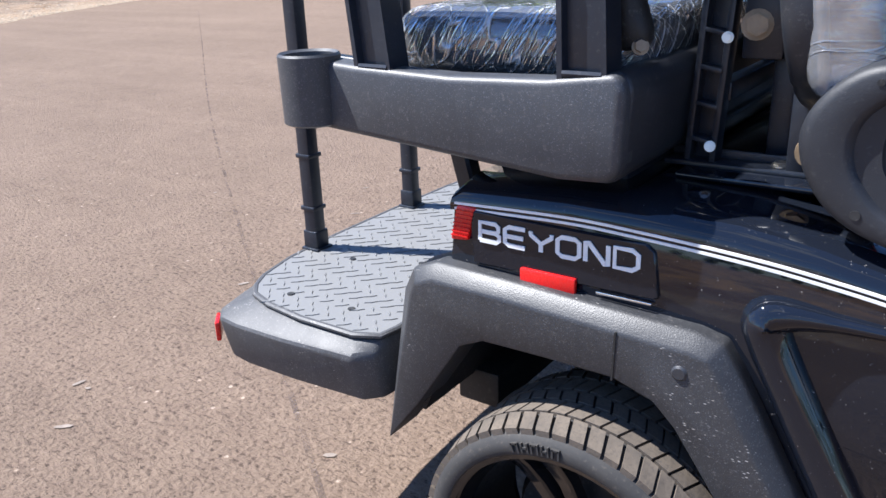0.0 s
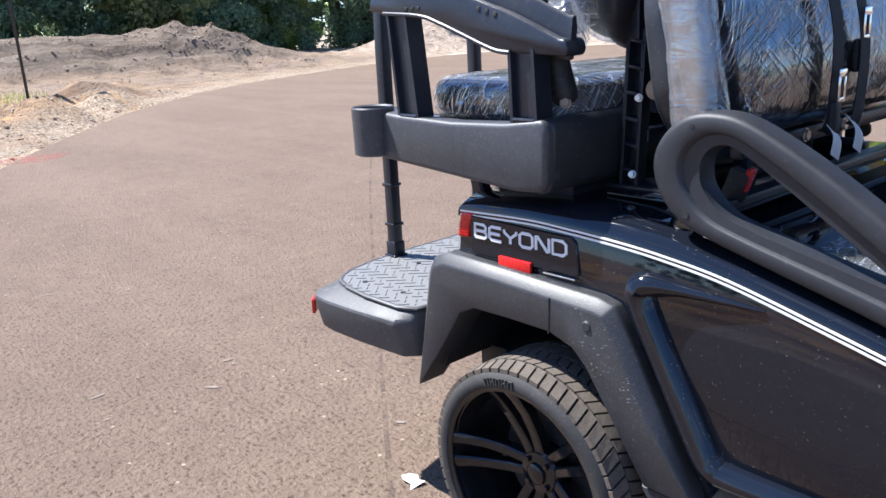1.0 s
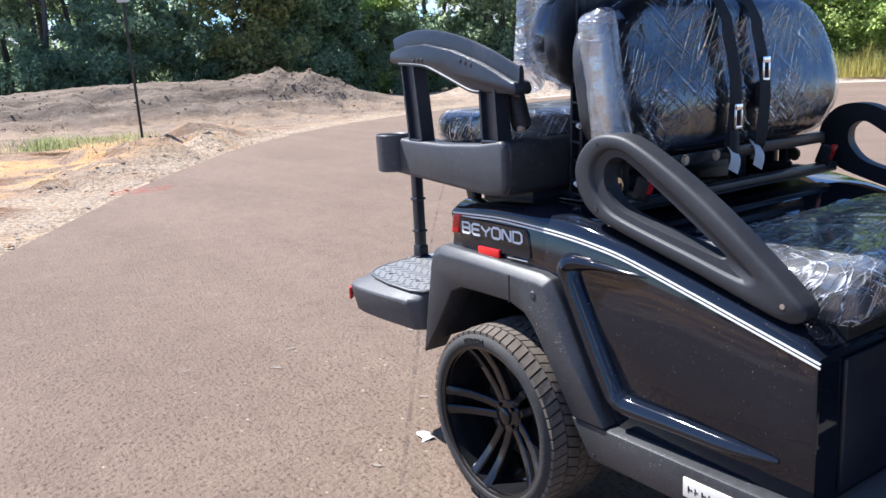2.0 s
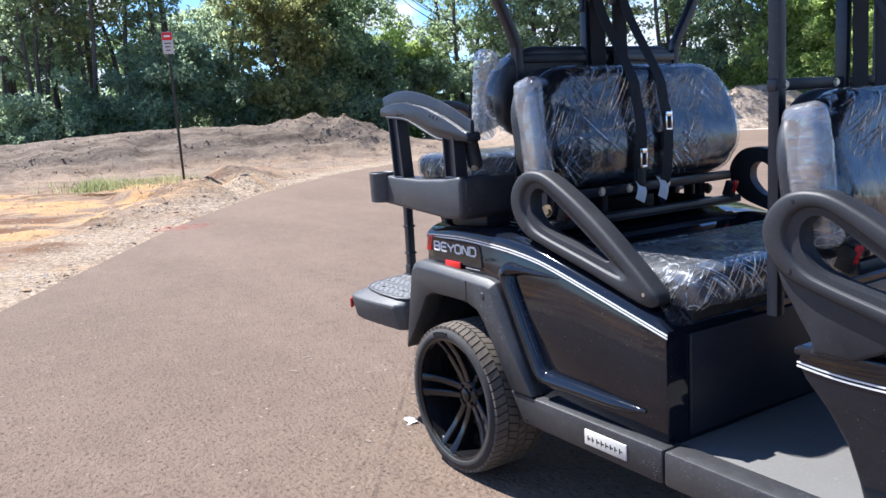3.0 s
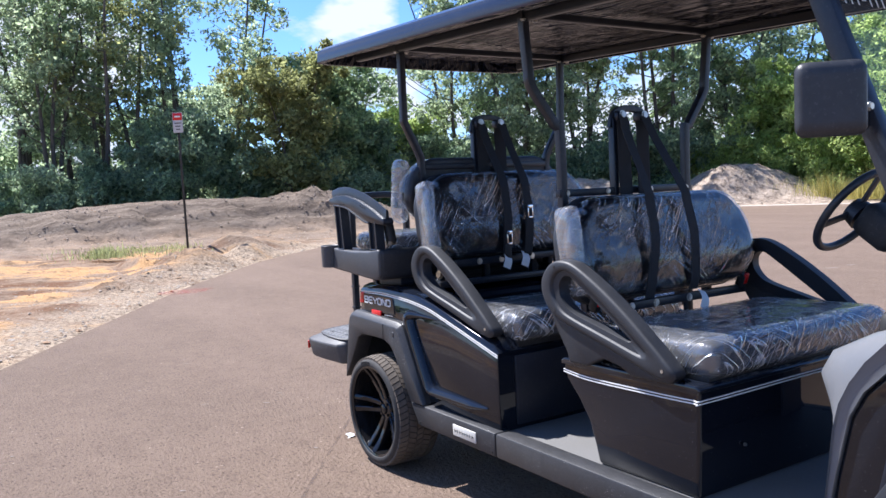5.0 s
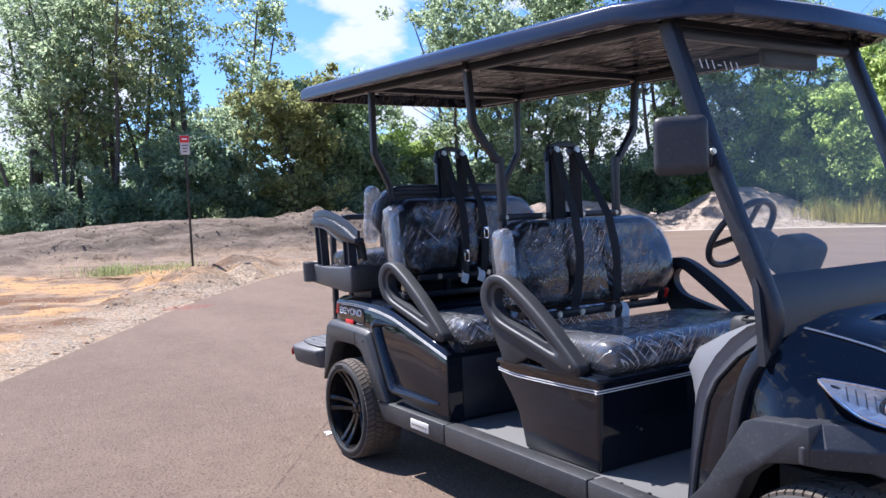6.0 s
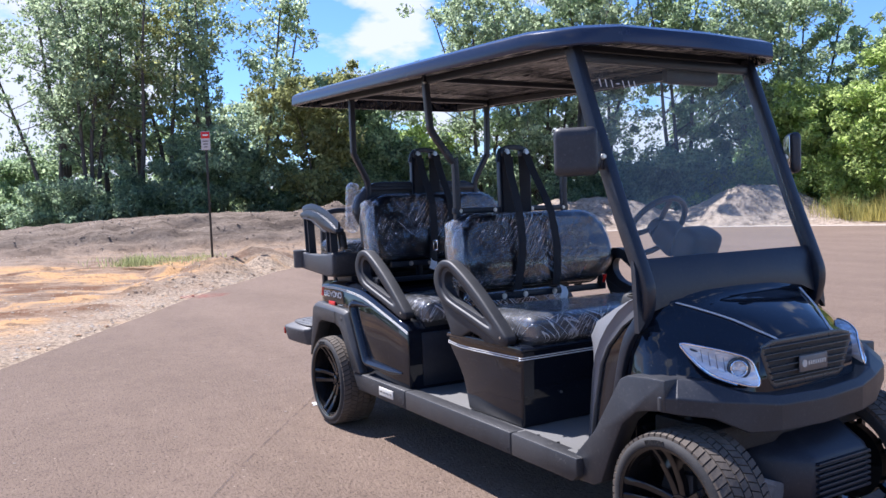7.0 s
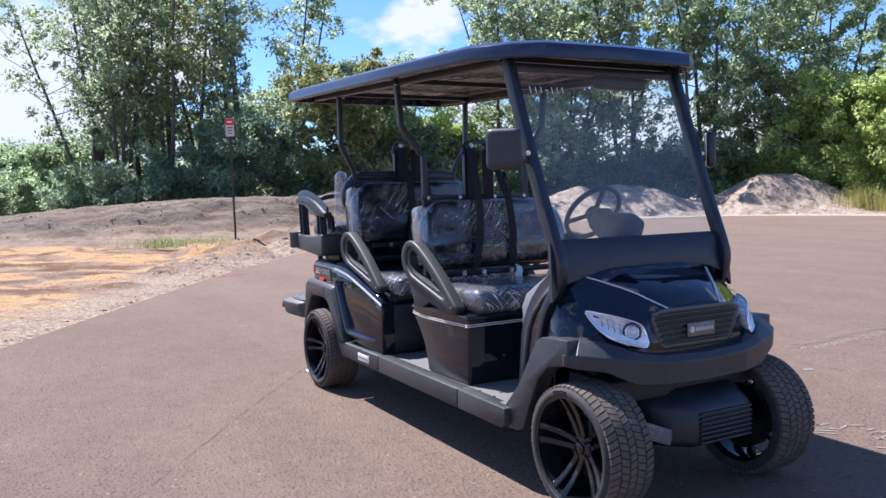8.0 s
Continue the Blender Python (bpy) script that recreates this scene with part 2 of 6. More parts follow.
def mat_film(name, white, wrinkle, base=0.12, way=0.0, bare=0.47):
    """Clear wrapping film: mostly see-through, glossy, pulled into long creases, their highlights painted on as white
    lines.
    """
    k = Mat(name)

    def creases(turn, across, along, half, seed):
        """Thin ridges along one way, where a drawn-out noise passes two levels."""
        rt = k.n("ShaderNodeMapping", Rotation=(turn, 0.0, way * turn), Location=(seed, seed * 0.7, 0.0))
        mp = k.n("ShaderNodeMapping", Scale=(along * (3.0 if way else 1.0), across, along))
        k.link(k.co, rt.inputs["Vector"])
        k.link(rt.outputs["Vector"], mp.inputs["Vector"])
        nz = k.n("ShaderNodeTexNoise", Scale=1.0, Detail=1.0, Roughness=0.4, Distortion=0.12)
        k.link(mp.outputs["Vector"], nz.inputs["Vector"])
        return k.ramp(nz.outputs["Fac"], (0.46 - half, 0.0), (0.46, 1.0), (0.46 + half, 0.0), (0.58 - half, 0.0), (0.58, 0.8), (0.58 + half, 0.0))
    where = k.ramp(k.noise(4.2, 3, 0.55), (bare, 0.04), (bare + 0.13, 1.0))
    there = k.ramp(k.noise(3.3, 3, 0.55, (1.0, 1.3, 0.8)), (bare, 0.04), (bare + 0.13, 1.0))
    soft = k.noise(3.6, 2, 0.45, (1.0, 1.0, 0.8), 0.8)
    a = k.blend(1.0, creases(0.65, 24.0, 1.5, 0.015, 3.1), where, "MULTIPLY")
    b = k.blend(1.0, creases(-0.85, 26.0, 1.6, 0.015, 8.4), there, "MULTIPLY")
    fine = k.blend(1.0, creases(1.15, 60.0, 2.6, 0.025, 5.7), where, "MULTIPLY")
    lines = k.blend(1.0, a, b, "ADD")
    # white put into the colour along the creases, in place of glints
    whitened = k.ramp(k.blend(0.5, lines, fine, "ADD"), (0.10, white * base), (0.9, white))
    k.color((0.86, 0.88, 0.92)).rough(0.2)
    k.set(Specular_IOR_Level=0.6)
    k.bump((soft, wrinkle * 0.35, 0.030), (a, wrinkle, 0.0060), (b, wrinkle, 0.0055), (fine, wrinkle, 0.0024))
    clear = k.n("ShaderNodeBsdfTransparent")
    gloss = k.n("ShaderNodeBsdfGlossy", Roughness=0.055)
    normal = k.p.inputs["Normal"].links[0].from_socket
    k.link(normal, gloss.inputs["Normal"])
    angle = k.n("ShaderNodeLayerWeight", Blend=0.5)
    k.link(normal, angle.inputs["Normal"])
    sheen = k.ramp(angle.outputs["Facing"], (0.0, 0.11), (0.5, 0.16), (0.8, 0.40), (1.0, 0.9))
    m1, m2 = k.n("ShaderNodeMixShader"), k.n("ShaderNodeMixShader")
    k.link(whitened, m1.inputs["Fac"])
    k.link(clear.outputs["BSDF"], m1.inputs[1])
    k.link(k.p.outputs["BSDF"], m1.inputs[2])
    k.link(sheen, m2.inputs["Fac"])
    k.link(m1.outputs["Shader"], m2.inputs[1])
    k.link(gloss.outputs["BSDF"], m2.inputs[2])
    k.link(m2.outputs["Shader"], k.out.inputs["Surface"])
    return k.m


def mat_glass(name, tint, dust, gloss0=0.045):
    k = Mat(name)
    clear = k.n("ShaderNodeBsdfTransparent", Color=(*tint, 1))
    gloss = k.n("ShaderNodeBsdfGlossy", Roughness=0.02)
    dull = k.n("ShaderNodeBsdfDiffuse", Color=(0.75, 0.75, 0.72, 1))
    m1, m2 = k.n("ShaderNodeMixShader"), k.n("ShaderNodeMixShader")
    k.link(k.ramp(k.noise(2.5, 5, 0.65), (0.3, dust * 0.6), (0.75, dust * 1.4)), m1.inputs["Fac"])
    k.link(clear.outputs["BSDF"], m1.inputs[1])
    k.link(dull.outputs["BSDF"], m1.inputs[2])
    angle = k.n("ShaderNodeLayerWeight", Blend=0.5)
    k.link(k.ramp(angle.outputs["Facing"], (0.0, gloss0), (0.6, gloss0 * 1.6), (0.85, gloss0 * 4), (1.0, min(1.0, gloss0 * 16))), m2.inputs["Fac"])
    k.link(m1.outputs["Shader"], m2.inputs[1])
    k.link(gloss.outputs["BSDF"], m2.inputs[2])
    k.link(m2.outputs["Shader"], k.out.inputs["Surface"])
    return k.m


def mat_leaf(name, dark, light, glow=0.4):
    k = Mat(name)
    geo = k.n("ShaderNodeNewGeometry")
    c = k.ramp(geo.outputs["Random Per Island"], (0.0, dark), (0.65, light), (1.0, tuple(v * 1.25 for v in light)))
    c = k.blend(k.ramp(k.noise(0.5, 3), (0.40, 0.0), (0.65, 0.45)), c, dark)
    k.color(c).rough(0.45)
    k.set(Specular_IOR_Level=0.18)
    tr = k.n("ShaderNodeBsdfTranslucent")
    k.link(c, tr.inputs["Color"])
    mx = k.n("ShaderNodeMixShader", Fac=glow)
    k.link(k.p.outputs["BSDF"], mx.inputs[1])
    k.link(tr.outputs["BSDF"], mx.inputs[2])
    k.link(mx.outputs["Shader"], k.out.inputs["Surface"])
    return k.m


def mat_bark():
    k = Mat("bark")
    n = k.noise(3.0, 6, 0.7, (3, 3, 0.5))
    k.color(k.ramp(n, (0.3, (0.045, 0.038, 0.032)), (0.7, (0.15, 0.13, 0.11)))).rough(0.9)
    return k.bump((n, 0.6, 0.05)).m


def mat_tyre():
    k = Mat("tyre_rubber")
    d, f = k.noise(9, 5, 0.7), k.noise(120, 3, 0.7)
    c = k.blend(k.ramp(d, (0.35, 0.0), (0.75, 0.3)), (0.017, 0.017, 0.018), (0.085, 0.075, 0.062))
    c = k.blend(k.ramp(f, (0.55, 0.0), (0.75, 0.3)), c, (0.15, 0.125, 0.10))
    k.color(c).rough(0.78)
    return k.bump((f, 0.2, 0.002)).m


def mat_tread():
    k = Mat("dusty_tread")
    d, f = k.noise(14, 5, 0.7), k.noise(140, 3, 0.7)
    c = k.blend(k.ramp(d, (0.25, 0.35), (0.6, 0.95)), (0.032, 0.029, 0.026), (0.125, 0.10, 0.076))
    c = k.blend(k.ramp(f, (0.35, 0.6), (0.5, 0.0)), c, (0.06, 0.05, 0.042))
    k.color(c).rough(0.85)
    return k.bump((f, 0.3, 0.002)).m


def mat_spray(name="spray_paint", base=(0.42, 0.075, 0.055), scale=7.0, most=0.5):
    """A thin broken coat with the ground showing through."""
    k = Mat(name)
    k.color(base).rough(0.85)
    clear = k.n("ShaderNodeBsdfTransparent")
    mx = k.n("ShaderNodeMixShader")
    k.link(k.ramp(k.noise(scale, 5, 0.75), (0.42, 0.0), (0.70, most)), mx.inputs["Fac"])
    k.link(clear.outputs["BSDF"], mx.inputs[1])
    k.link(k.p.outputs["BSDF"], mx.inputs[2])
    k.link(mx.outputs["Shader"], k.out.inputs["Surface"])
    return k.m


def mat_reflector():
    k = Mat("lamp_reflector")
    v = k.n("ShaderNodeTexVoronoi", Scale=26.0)
    k.link(k.co, v.inputs["Vector"])
    w = k.noise(22, 1, 0.4, (1.0, 1.0, 2.5), 0.5)
    k.color((0.95, 0.95, 0.95)).rough(0.24)
    k.set(Metallic=0.3)
    return k.bump((w, 0.45, 0.04), (v.outputs["Distance"], 0.25, 0.010)).m


def mat_belt():
    k = Mat("belt_webbing")
    wv = k.n("ShaderNodeTexWave", Scale=180.0, Distortion=0.5)
    wv.bands_direction = "Z"
    k.link(k.co, wv.inputs["Vector"])
    k.color((0.014, 0.015, 0.018)).rough(0.75)
    return k.bump((wv.outputs["Fac"], 0.3, 0.001)).m


ASPHALT, DIRT = mat_asphalt(), mat_dirt()
# TRIM is darkened for shaded parts; BIN is its sunlit copy with dust specks
TRIM = mat_plastic("matte_black_plastic", (0.021, 0.023, 0.028), 0.42, 520.0, 0.2)
BIN = mat_plastic("sunlit_dusty_plastic", (0.037, 0.039, 0.044), 0.45, 520.0, 0.2, 0.25, 0.0, 0.3)
TRIM_FENDER = mat_plastic("splashed_black_plastic", (0.026, 0.0265, 0.029), 0.47, 420.0, 0.14, 0.35, 0.7, 0.25)
FRAME = mat_plastic("black_powder_coat", (0.009, 0.0125, 0.021), 0.36, 700.0, 0.12, 0.12)
ROOFM = mat_plastic("roof_plastic", (0.016, 0.024, 0.052), 0.2, 300.0, 0.05, 0.03)
ARM = mat_plastic("grab_arm_plastic", (0.013, 0.0145, 0.019), 0.56, 640.0, 0.1, 0.22)
# skid plastic darkened to carry the shading under the bumper
SKID = mat_plastic("shaded_skid_plastic", (0.014, 0.016, 0.024), 0.42)
LINING = mat_lining()
DARK = mat_plastic("underbody_black", (0.010, 0.010, 0.010), 0.6, 300.0, 0.25)
GREY = mat_plastic("floor_mat_grey", (0.115, 0.112, 0.105), 0.66, 180.0, 0.5, 0.5)
ENDCAP = mat_plastic("dash_grey_plastic", (0.15, 0.155, 0.165), 0.36, 420.0, 0.15)
PAINT = mat_gloss("black_paint", (0.0070, 0.0090, 0.0145))
RIM = mat_gloss("black_alloy", (0.010, 0.010, 0.011), 0.08, 0.2)
TIE = mat_plain("grey_steel_bracket", (0.20, 0.20, 0.205), 0.5, 0.3, 0.15)
GRILLE = mat_plain("grille_grey", (0.085, 0.088, 0.092), 0.25, 0.6, 0.1)
VINYL, BELT, TYRE, BARK = mat_vinyl(), mat_belt(), mat_tyre(), mat_bark()
# FILM_TOP is FILM whitened for sunlit cushions; FILM_LOOSE is slack, milkier, whitened likewise
FILM, FILM_TOP, FILM_LOOSE = mat_film("clear_film", 0.42, 1.0, 0.0), mat_film("cushion_film", 0.75, 1.0, 0.15, 0.9, 0.36), mat_film("loose_film", 0.80, 1.0, 0.22)
GLASS, LENS = mat_glass("windshield_glass", (0.96, 0.985, 0.985), 0.038, 0.024), mat_glass("lamp_cover", (0.97, 0.97, 0.97), 0.02, 0.05)
WHITE = mat_plain("white_decal", (0.78, 0.78, 0.76), 0.4, 0.0, 0.05)
RED = mat_plain("red_reflector", (0.62, 0.012, 0.010), 0.22, 0.0, 0.1, 200)
CHROME = mat_plain("chrome", (0.86, 0.86, 0.87), 0.08, 1.0, 0.04)
LAMP = mat_reflector()
STEEL = mat_plain("zinc_steel", (0.62, 0.60, 0.56), 0.3, 1.0, 0.1)
BRASS = mat_plain("yellow_zinc", (0.36, 0.27, 0.17), 0.45, 0.35, 0.2)
BADGE = mat_plain("brushed_badge", (0.62, 0.60, 0.54), 0.45, 0.2, 0.06)
NOSE_BADGE = mat_plain("dark_badge", (0.17, 0.17, 0.175), 0.35, 0.6, 0.1)
FOOT = mat_plastic("dusty_footplate", (0.052, 0.052, 0.054), 0.55, 300.0, 0.35, 0.3, 0.8, 0.4)
TREAD = mat_tread()
SPRAY, SEAM = mat_spray(), mat_spray("seam_tar", (0.095, 0.070, 0.060), 5.0, 0.3)
TREADPLATE = mat_plastic("grey_treadplate", (0.165, 0.165, 0.163), 0.55, 260.0, 0.3, 0.3)
LEAF_DARK = mat_leaf("leaf_dark", (0.16, 0.225, 0.13), (0.45, 0.56, 0.31), 0.7)
LEAF_MID = mat_leaf("leaf_mid", (0.175, 0.23, 0.14), (0.48, 0.57, 0.35), 0.72)
LEAF_LIME = mat_leaf("leaf_lime", (0.25, 0.34, 0.11), (0.56, 0.67, 0.24), 0.68)
LEAF_OLIVE = mat_leaf("leaf_olive", (0.155, 0.172, 0.075), (0.38, 0.400, 0.165), 0.6)
LEAF_SHADE = mat_leaf("leaf_shade", (0.14, 0.20, 0.14), (0.40, 0.51, 0.31), 0.68)
WEED = mat_leaf("weeds_green", (0.20, 0.22, 0.09), (0.43, 0.44, 0.21), 0.5)
WEED_GOLD = mat_leaf("weeds_gold", (0.24, 0.24, 0.08), (0.56, 0.48, 0.16), 0.55)
SCUFF = mat_plain("pale_scuff", (0.25, 0.205, 0.168), 0.95, 0.0, 0.15, 40)
CLOD = mat_plain("soil_clods", (0.44, 0.285, 0.17), 0.95, 0.0, 0.3, 5)
SPOIL = mat_plain("spoil_clods", (0.48, 0.38, 0.29), 0.95, 0.0, 0.3, 4)
STONE = mat_plain("stones", (0.46, 0.39, 0.31), 0.9, 0.0, 0.3, 6)
PALE = mat_plain("pale_gravel_edge", (0.52, 0.46, 0.39), 0.9, 0.0, 0.15, 8)


# ---- mesh helpers ----
def finish(bm, name, material, parent=None, label="", smooth=None):
    bmesh.ops.recalc_face_normals(bm, faces=bm.faces)
    me = bpy.data.meshes.new(name)
    bm.to_mesh(me)
    bm.free()
    me.materials.append(material)
    if smooth is not None:
        me.shade_smooth()
        me.set_sharp_from_angle(angle=radians(smooth))
    ob = new(name, me)
    if parent is not None:
        ob.parent = parent
    if label:
        ob["label"] = label
    return ob


def part(name, bm, material, parent, label="", smooth=35):
    return finish(bm, name, material, parent, label, smooth)


def raw(name, verts, faces, material, parent=None, label="", smooth=None):
    me = bpy.data.meshes.new(name)
    me.from_pydata([tuple(v) for v in verts], [], faces)
    me.materials.append(material)
    if smooth is not None:
        me.shade_smooth()
        me.set_sharp_from_angle(angle=radians(smooth))
    ob = new(name, me)
    if parent is not None:
        ob.parent = parent
    if label:
        ob["label"] = label
    return ob


def bevel(bm, width, segments=2, angle=25):
    edges = [e for e in bm.edges if len(e.link_faces) == 2 and e.calc_face_angle(0) > radians(angle)]
    if width > 0 and edges:
        bmesh.ops.bevel(bm, geom=edges, offset=width, segments=segments, affect="EDGES", profile=0.5, clamp_overlap=True)
    return bm


def join(*bms):
    first = bms[0]
    for b in bms[1:]:
        me = bpy.data.meshes.new("tmp")
        b.to_mesh(me)
        b.free()
        first.from_mesh(me)
        bpy.data.meshes.remove(me)
    return first


def box(c, s, bev=0.006, rot=None, seg=2):
    bm = bmesh.new()
    bmesh.ops.create_cube(bm, size=1.0)
    for v in bm.verts:
        v.co = Vector((v.co.x * s[0], v.co.y * s[1], v.co.z * s[2]))
    bevel(bm, bev, seg)
    if rot:
        bmesh.ops.rotate(bm, verts=bm.verts, cent=(0, 0, 0), matrix=Euler([radians(a) for a in rot]).to_matrix())
    bmesh.ops.translate(bm, verts=bm.verts, vec=c)
    return bm


def prism(profile, y0, y1, bev=0.008, seg=2):
    """A side profile of (x, z) points drawn out from y0 to y1."""
    bm = bmesh.new()
    a = [bm.verts.new((x, y0, z)) for x, z in profile]
    b = [bm.verts.new((x, y1, z)) for x, z in profile]
    bm.faces.new(a)
    bm.faces.new(list(reversed(b)))
    n = len(a)
    for i in range(n):
        bm.faces.new((a[i], b[i], b[(i + 1) % n], a[(i + 1) % n]))
    bmesh.ops.recalc_face_normals(bm, faces=bm.faces)
    return bevel(bm, bev, seg)


def rod(a, b, r, n=12, r2=None):
    a, b = Vector(a), Vector(b)
    bm = bmesh.new()
    bmesh.ops.create_cone(bm, cap_ends=True, segments=n, radius1=r, radius2=r if r2 is None else r2, depth=(b - a).length)
    q = (b - a).to_track_quat("Z", "Y").to_matrix()
    bmesh.ops.rotate(bm, verts=bm.verts, cent=(0, 0, 0), matrix=q)
    bmesh.ops.translate(bm, verts=bm.verts, vec=(a + b) / 2)
    return bm


def curve_points(pts, steps=6, closed=False):
    """Points on a smooth curve through pts."""
    pts = [Vector(p) for p in pts]
    n, out = len(pts), []
    for i in range(n if closed else n - 1):
        p0 = pts[(i - 1) % n] if closed or i > 0 else pts[0]
        p1, p2 = pts[i], pts[(i + 1) % n]
        p3 = pts[(i + 2) % n] if closed or i + 2 < n else pts[-1]
        for s in range(steps):
            t = s / steps
            out.append(0.5 * (2 * p1 + (p2 - p0) * t + (2 * p0 - 5 * p1 + 4 * p2 - p3) * t * t + (3 * p1 - p0 - 3 * p2 + p3) * t ** 3))
    if not closed:
        out.append(pts[-1])
    return out


def sweep(pts, section, up=(0, 1, 0), closed=False, steps=6, scale=None, smooth=True):
    """A section of (across, along up) points drawn along a curve through pts."""
    line = curve_points(pts, steps, closed) if smooth else [Vector(p) for p in pts]
    up = Vector(up).normalized()
    bm, rings, n = bmesh.new(), [], len(line)
    for i, p in enumerate(line):
        if closed:
            d = line[(i + 1) % n] - line[i - 1]
        else:
            d = line[min(i + 1, n - 1)] - line[max(i - 1, 0)]
        side = d.cross(up).normalized()
        u2 = side.cross(d).normalized()
        k = scale(i / max(1, n - 1)) if scale else 1.0
        rings.append([bm.verts.new(p + side * (a * k) + u2 * (b * k)) for a, b in section])
    m = len(section)
    for i in range(n if closed else n - 1):
        r1, r2 = rings[i], rings[(i + 1) % n]
        for j in range(m):
            bm.faces.new((r1[j], r2[j], r2[(j + 1) % m], r1[(j + 1) % m]))
    if not closed:
        bm.faces.new(rings[0])
        bm.faces.new(list(reversed(rings[-1])))
    return bm


def ring(rx, ry=None, n=12, power=2.0):
    """A round or squarish section."""
    ry, out = rx if ry is None else ry, []
    for i in range(n):
        a = 2 * math.pi * (i + 0.5) / n
        c, s = math.cos(a), math.sin(a)
        out.append((rx * math.copysign(abs(c) ** (2 / power), c), ry * math.copysign(abs(s) ** (2 / power), s)))
    return out


def lathe(profile, n=64, c=(0, 0, 0)):
    """(radius, y) points turned round the y axis."""
    bm, rings = bmesh.new(), []
    for i in range(n):
        a = 2 * math.pi * i / n
        rings.append([bm.verts.new((c[0] + r * math.cos(a), c[1] + y, c[2] + r * math.sin(a))) for r, y in profile])
    for i in range(n):
        r1, r2 = rings[i], rings[(i + 1) % n]
        for j in range(len(profile) - 1):
            bm.faces.new((r1[j], r1[j + 1], r2[j + 1], r2[j]))
    return bm


def soft_box(c, s, r, n=(14, 24, 8), wrinkle=0.0, freq=6.0, crown=0.0, rot=None, seed=0.0, squash=None):
    """A cushion: a rounded, creased box."""
    bm = bmesh.new()
    h = Vector(s) / 2
    def put(p):
        q = Vector((p[0] * h.x, p[1] * h.y, p[2] * h.z))
        rr = min(r, min(h) * 0.98)
        inner = Vector([max(-(h[i] - rr), min(h[i] - rr, q[i])) for i in range(3)])
        d = q - inner
        if d.length > 1e-9:
            q = inner + d.normalized() * min(rr, max(abs(d.x), abs(d.y), abs(d.z)))
        nrm = d.normalized() if d.length > 1e-9 else Vector((0, 0, 1))
        if crown:
            q += Vector((0, 0, crown * (1 - p[0] ** 2) * (1 - p[1] ** 2))) if p[2] > 0 else Vector()
        if squash:
            q = squash(q, h)
        if wrinkle:
            f = q * freq + Vector((seed, seed * 1.7, seed * 0.6))
            w = noise.noise(f) * 0.6 + (1 - abs(noise.noise(f * 2.1)) * 2) * 0.35 + noise.noise(f * 4.3) * 0.25
            q += nrm * wrinkle * w
        return q
    cache = {}
    def vert(p):
        key = tuple(round(v, 5) for v in p)
        if key not in cache:
            cache[key] = bm.verts.new(put(p))
        return cache[key]
    for ax in range(3):
        u, v = [i for i in range(3) if i != ax]
        for sgn in (-1, 1):
            for i in range(n[u]):
                for j in range(n[v]):
                    quad = []
                    for di, dj in ((0, 0), (1, 0), (1, 1), (0, 1)):
                        p = [0, 0, 0]
                        p[ax], p[u], p[v] = sgn, -1 + 2 * (i + di) / n[u], -1 + 2 * (j + dj) / n[v]
                        quad.append(vert(p))
                    bm.faces.new(quad)
    if rot:
        bmesh.ops.rotate(bm, verts=bm.verts, cent=(0, 0, 0), matrix=Euler([radians(a) for a in rot]).to_matrix())
    bmesh.ops.translate(bm, verts=bm.verts, vec=c)
    return bm


def loft(sections, cap=True):
    bm = bmesh.new()
    rings = [[bm.verts.new(p) for p in s] for s in sections]
    for r1, r2 in zip(rings, rings[1:]):
        for j in range(len(r1) - 1):
            bm.faces.new((r1[j], r2[j], r2[j + 1], r1[j + 1]))
    if cap:
        bm.faces.new(rings[0])
        bm.faces.new(list(reversed(rings[-1])))
    return bm


def thick(bm, t):
    """Gives flat faces a thickness."""
    bm.normal_update()
    bmesh.ops.solidify(bm, geom=bm.faces[:], thickness=t)
    return bm


def mirror(bm):
    """The same on the cart's other side."""
    b = bm.copy()
    for v in b.verts:
        v.co.y = -v.co.y
    bmesh.ops.reverse_faces(b, faces=b.faces)
    return b


def bolt(p, axis, r=0.012, h=0.008):
    p, axis = Vector(p), Vector(axis).normalized()
    return join(rod(p, p + axis * h * 0.35, r * 1.35, 16), rod(p, p + axis * h, r, 6))


# ---- ground: one soil sheet to the horizon, with banks and heaps, and the asphalt on it ----
EDGE = [(34.0, -22.0), (16.0, -13.0), (5.0, -7.6), (-0.5, -4.4), (-3.3, -2.75), (-6.2, -1.06), (-9.6, 0.95), (-11.9, 2.55), (-13.9, 4.05),
        (-17.2, 7.4), (-19.6, 11.2), (-22.0, 16.5), (-23.2, 22.0), (-21.5, 27.0), (-17.0, 29.3), (-9.0, 31.0), (6.0, 33.0), (30.0, 36.0)]
edge_line = np.array([(p.x, p.y) for p in curve_points([(x, y, 0) for x, y in EDGE], 6)])
asphalt_outline = np.vstack([edge_line, [(60, 38), (60, -24)]])


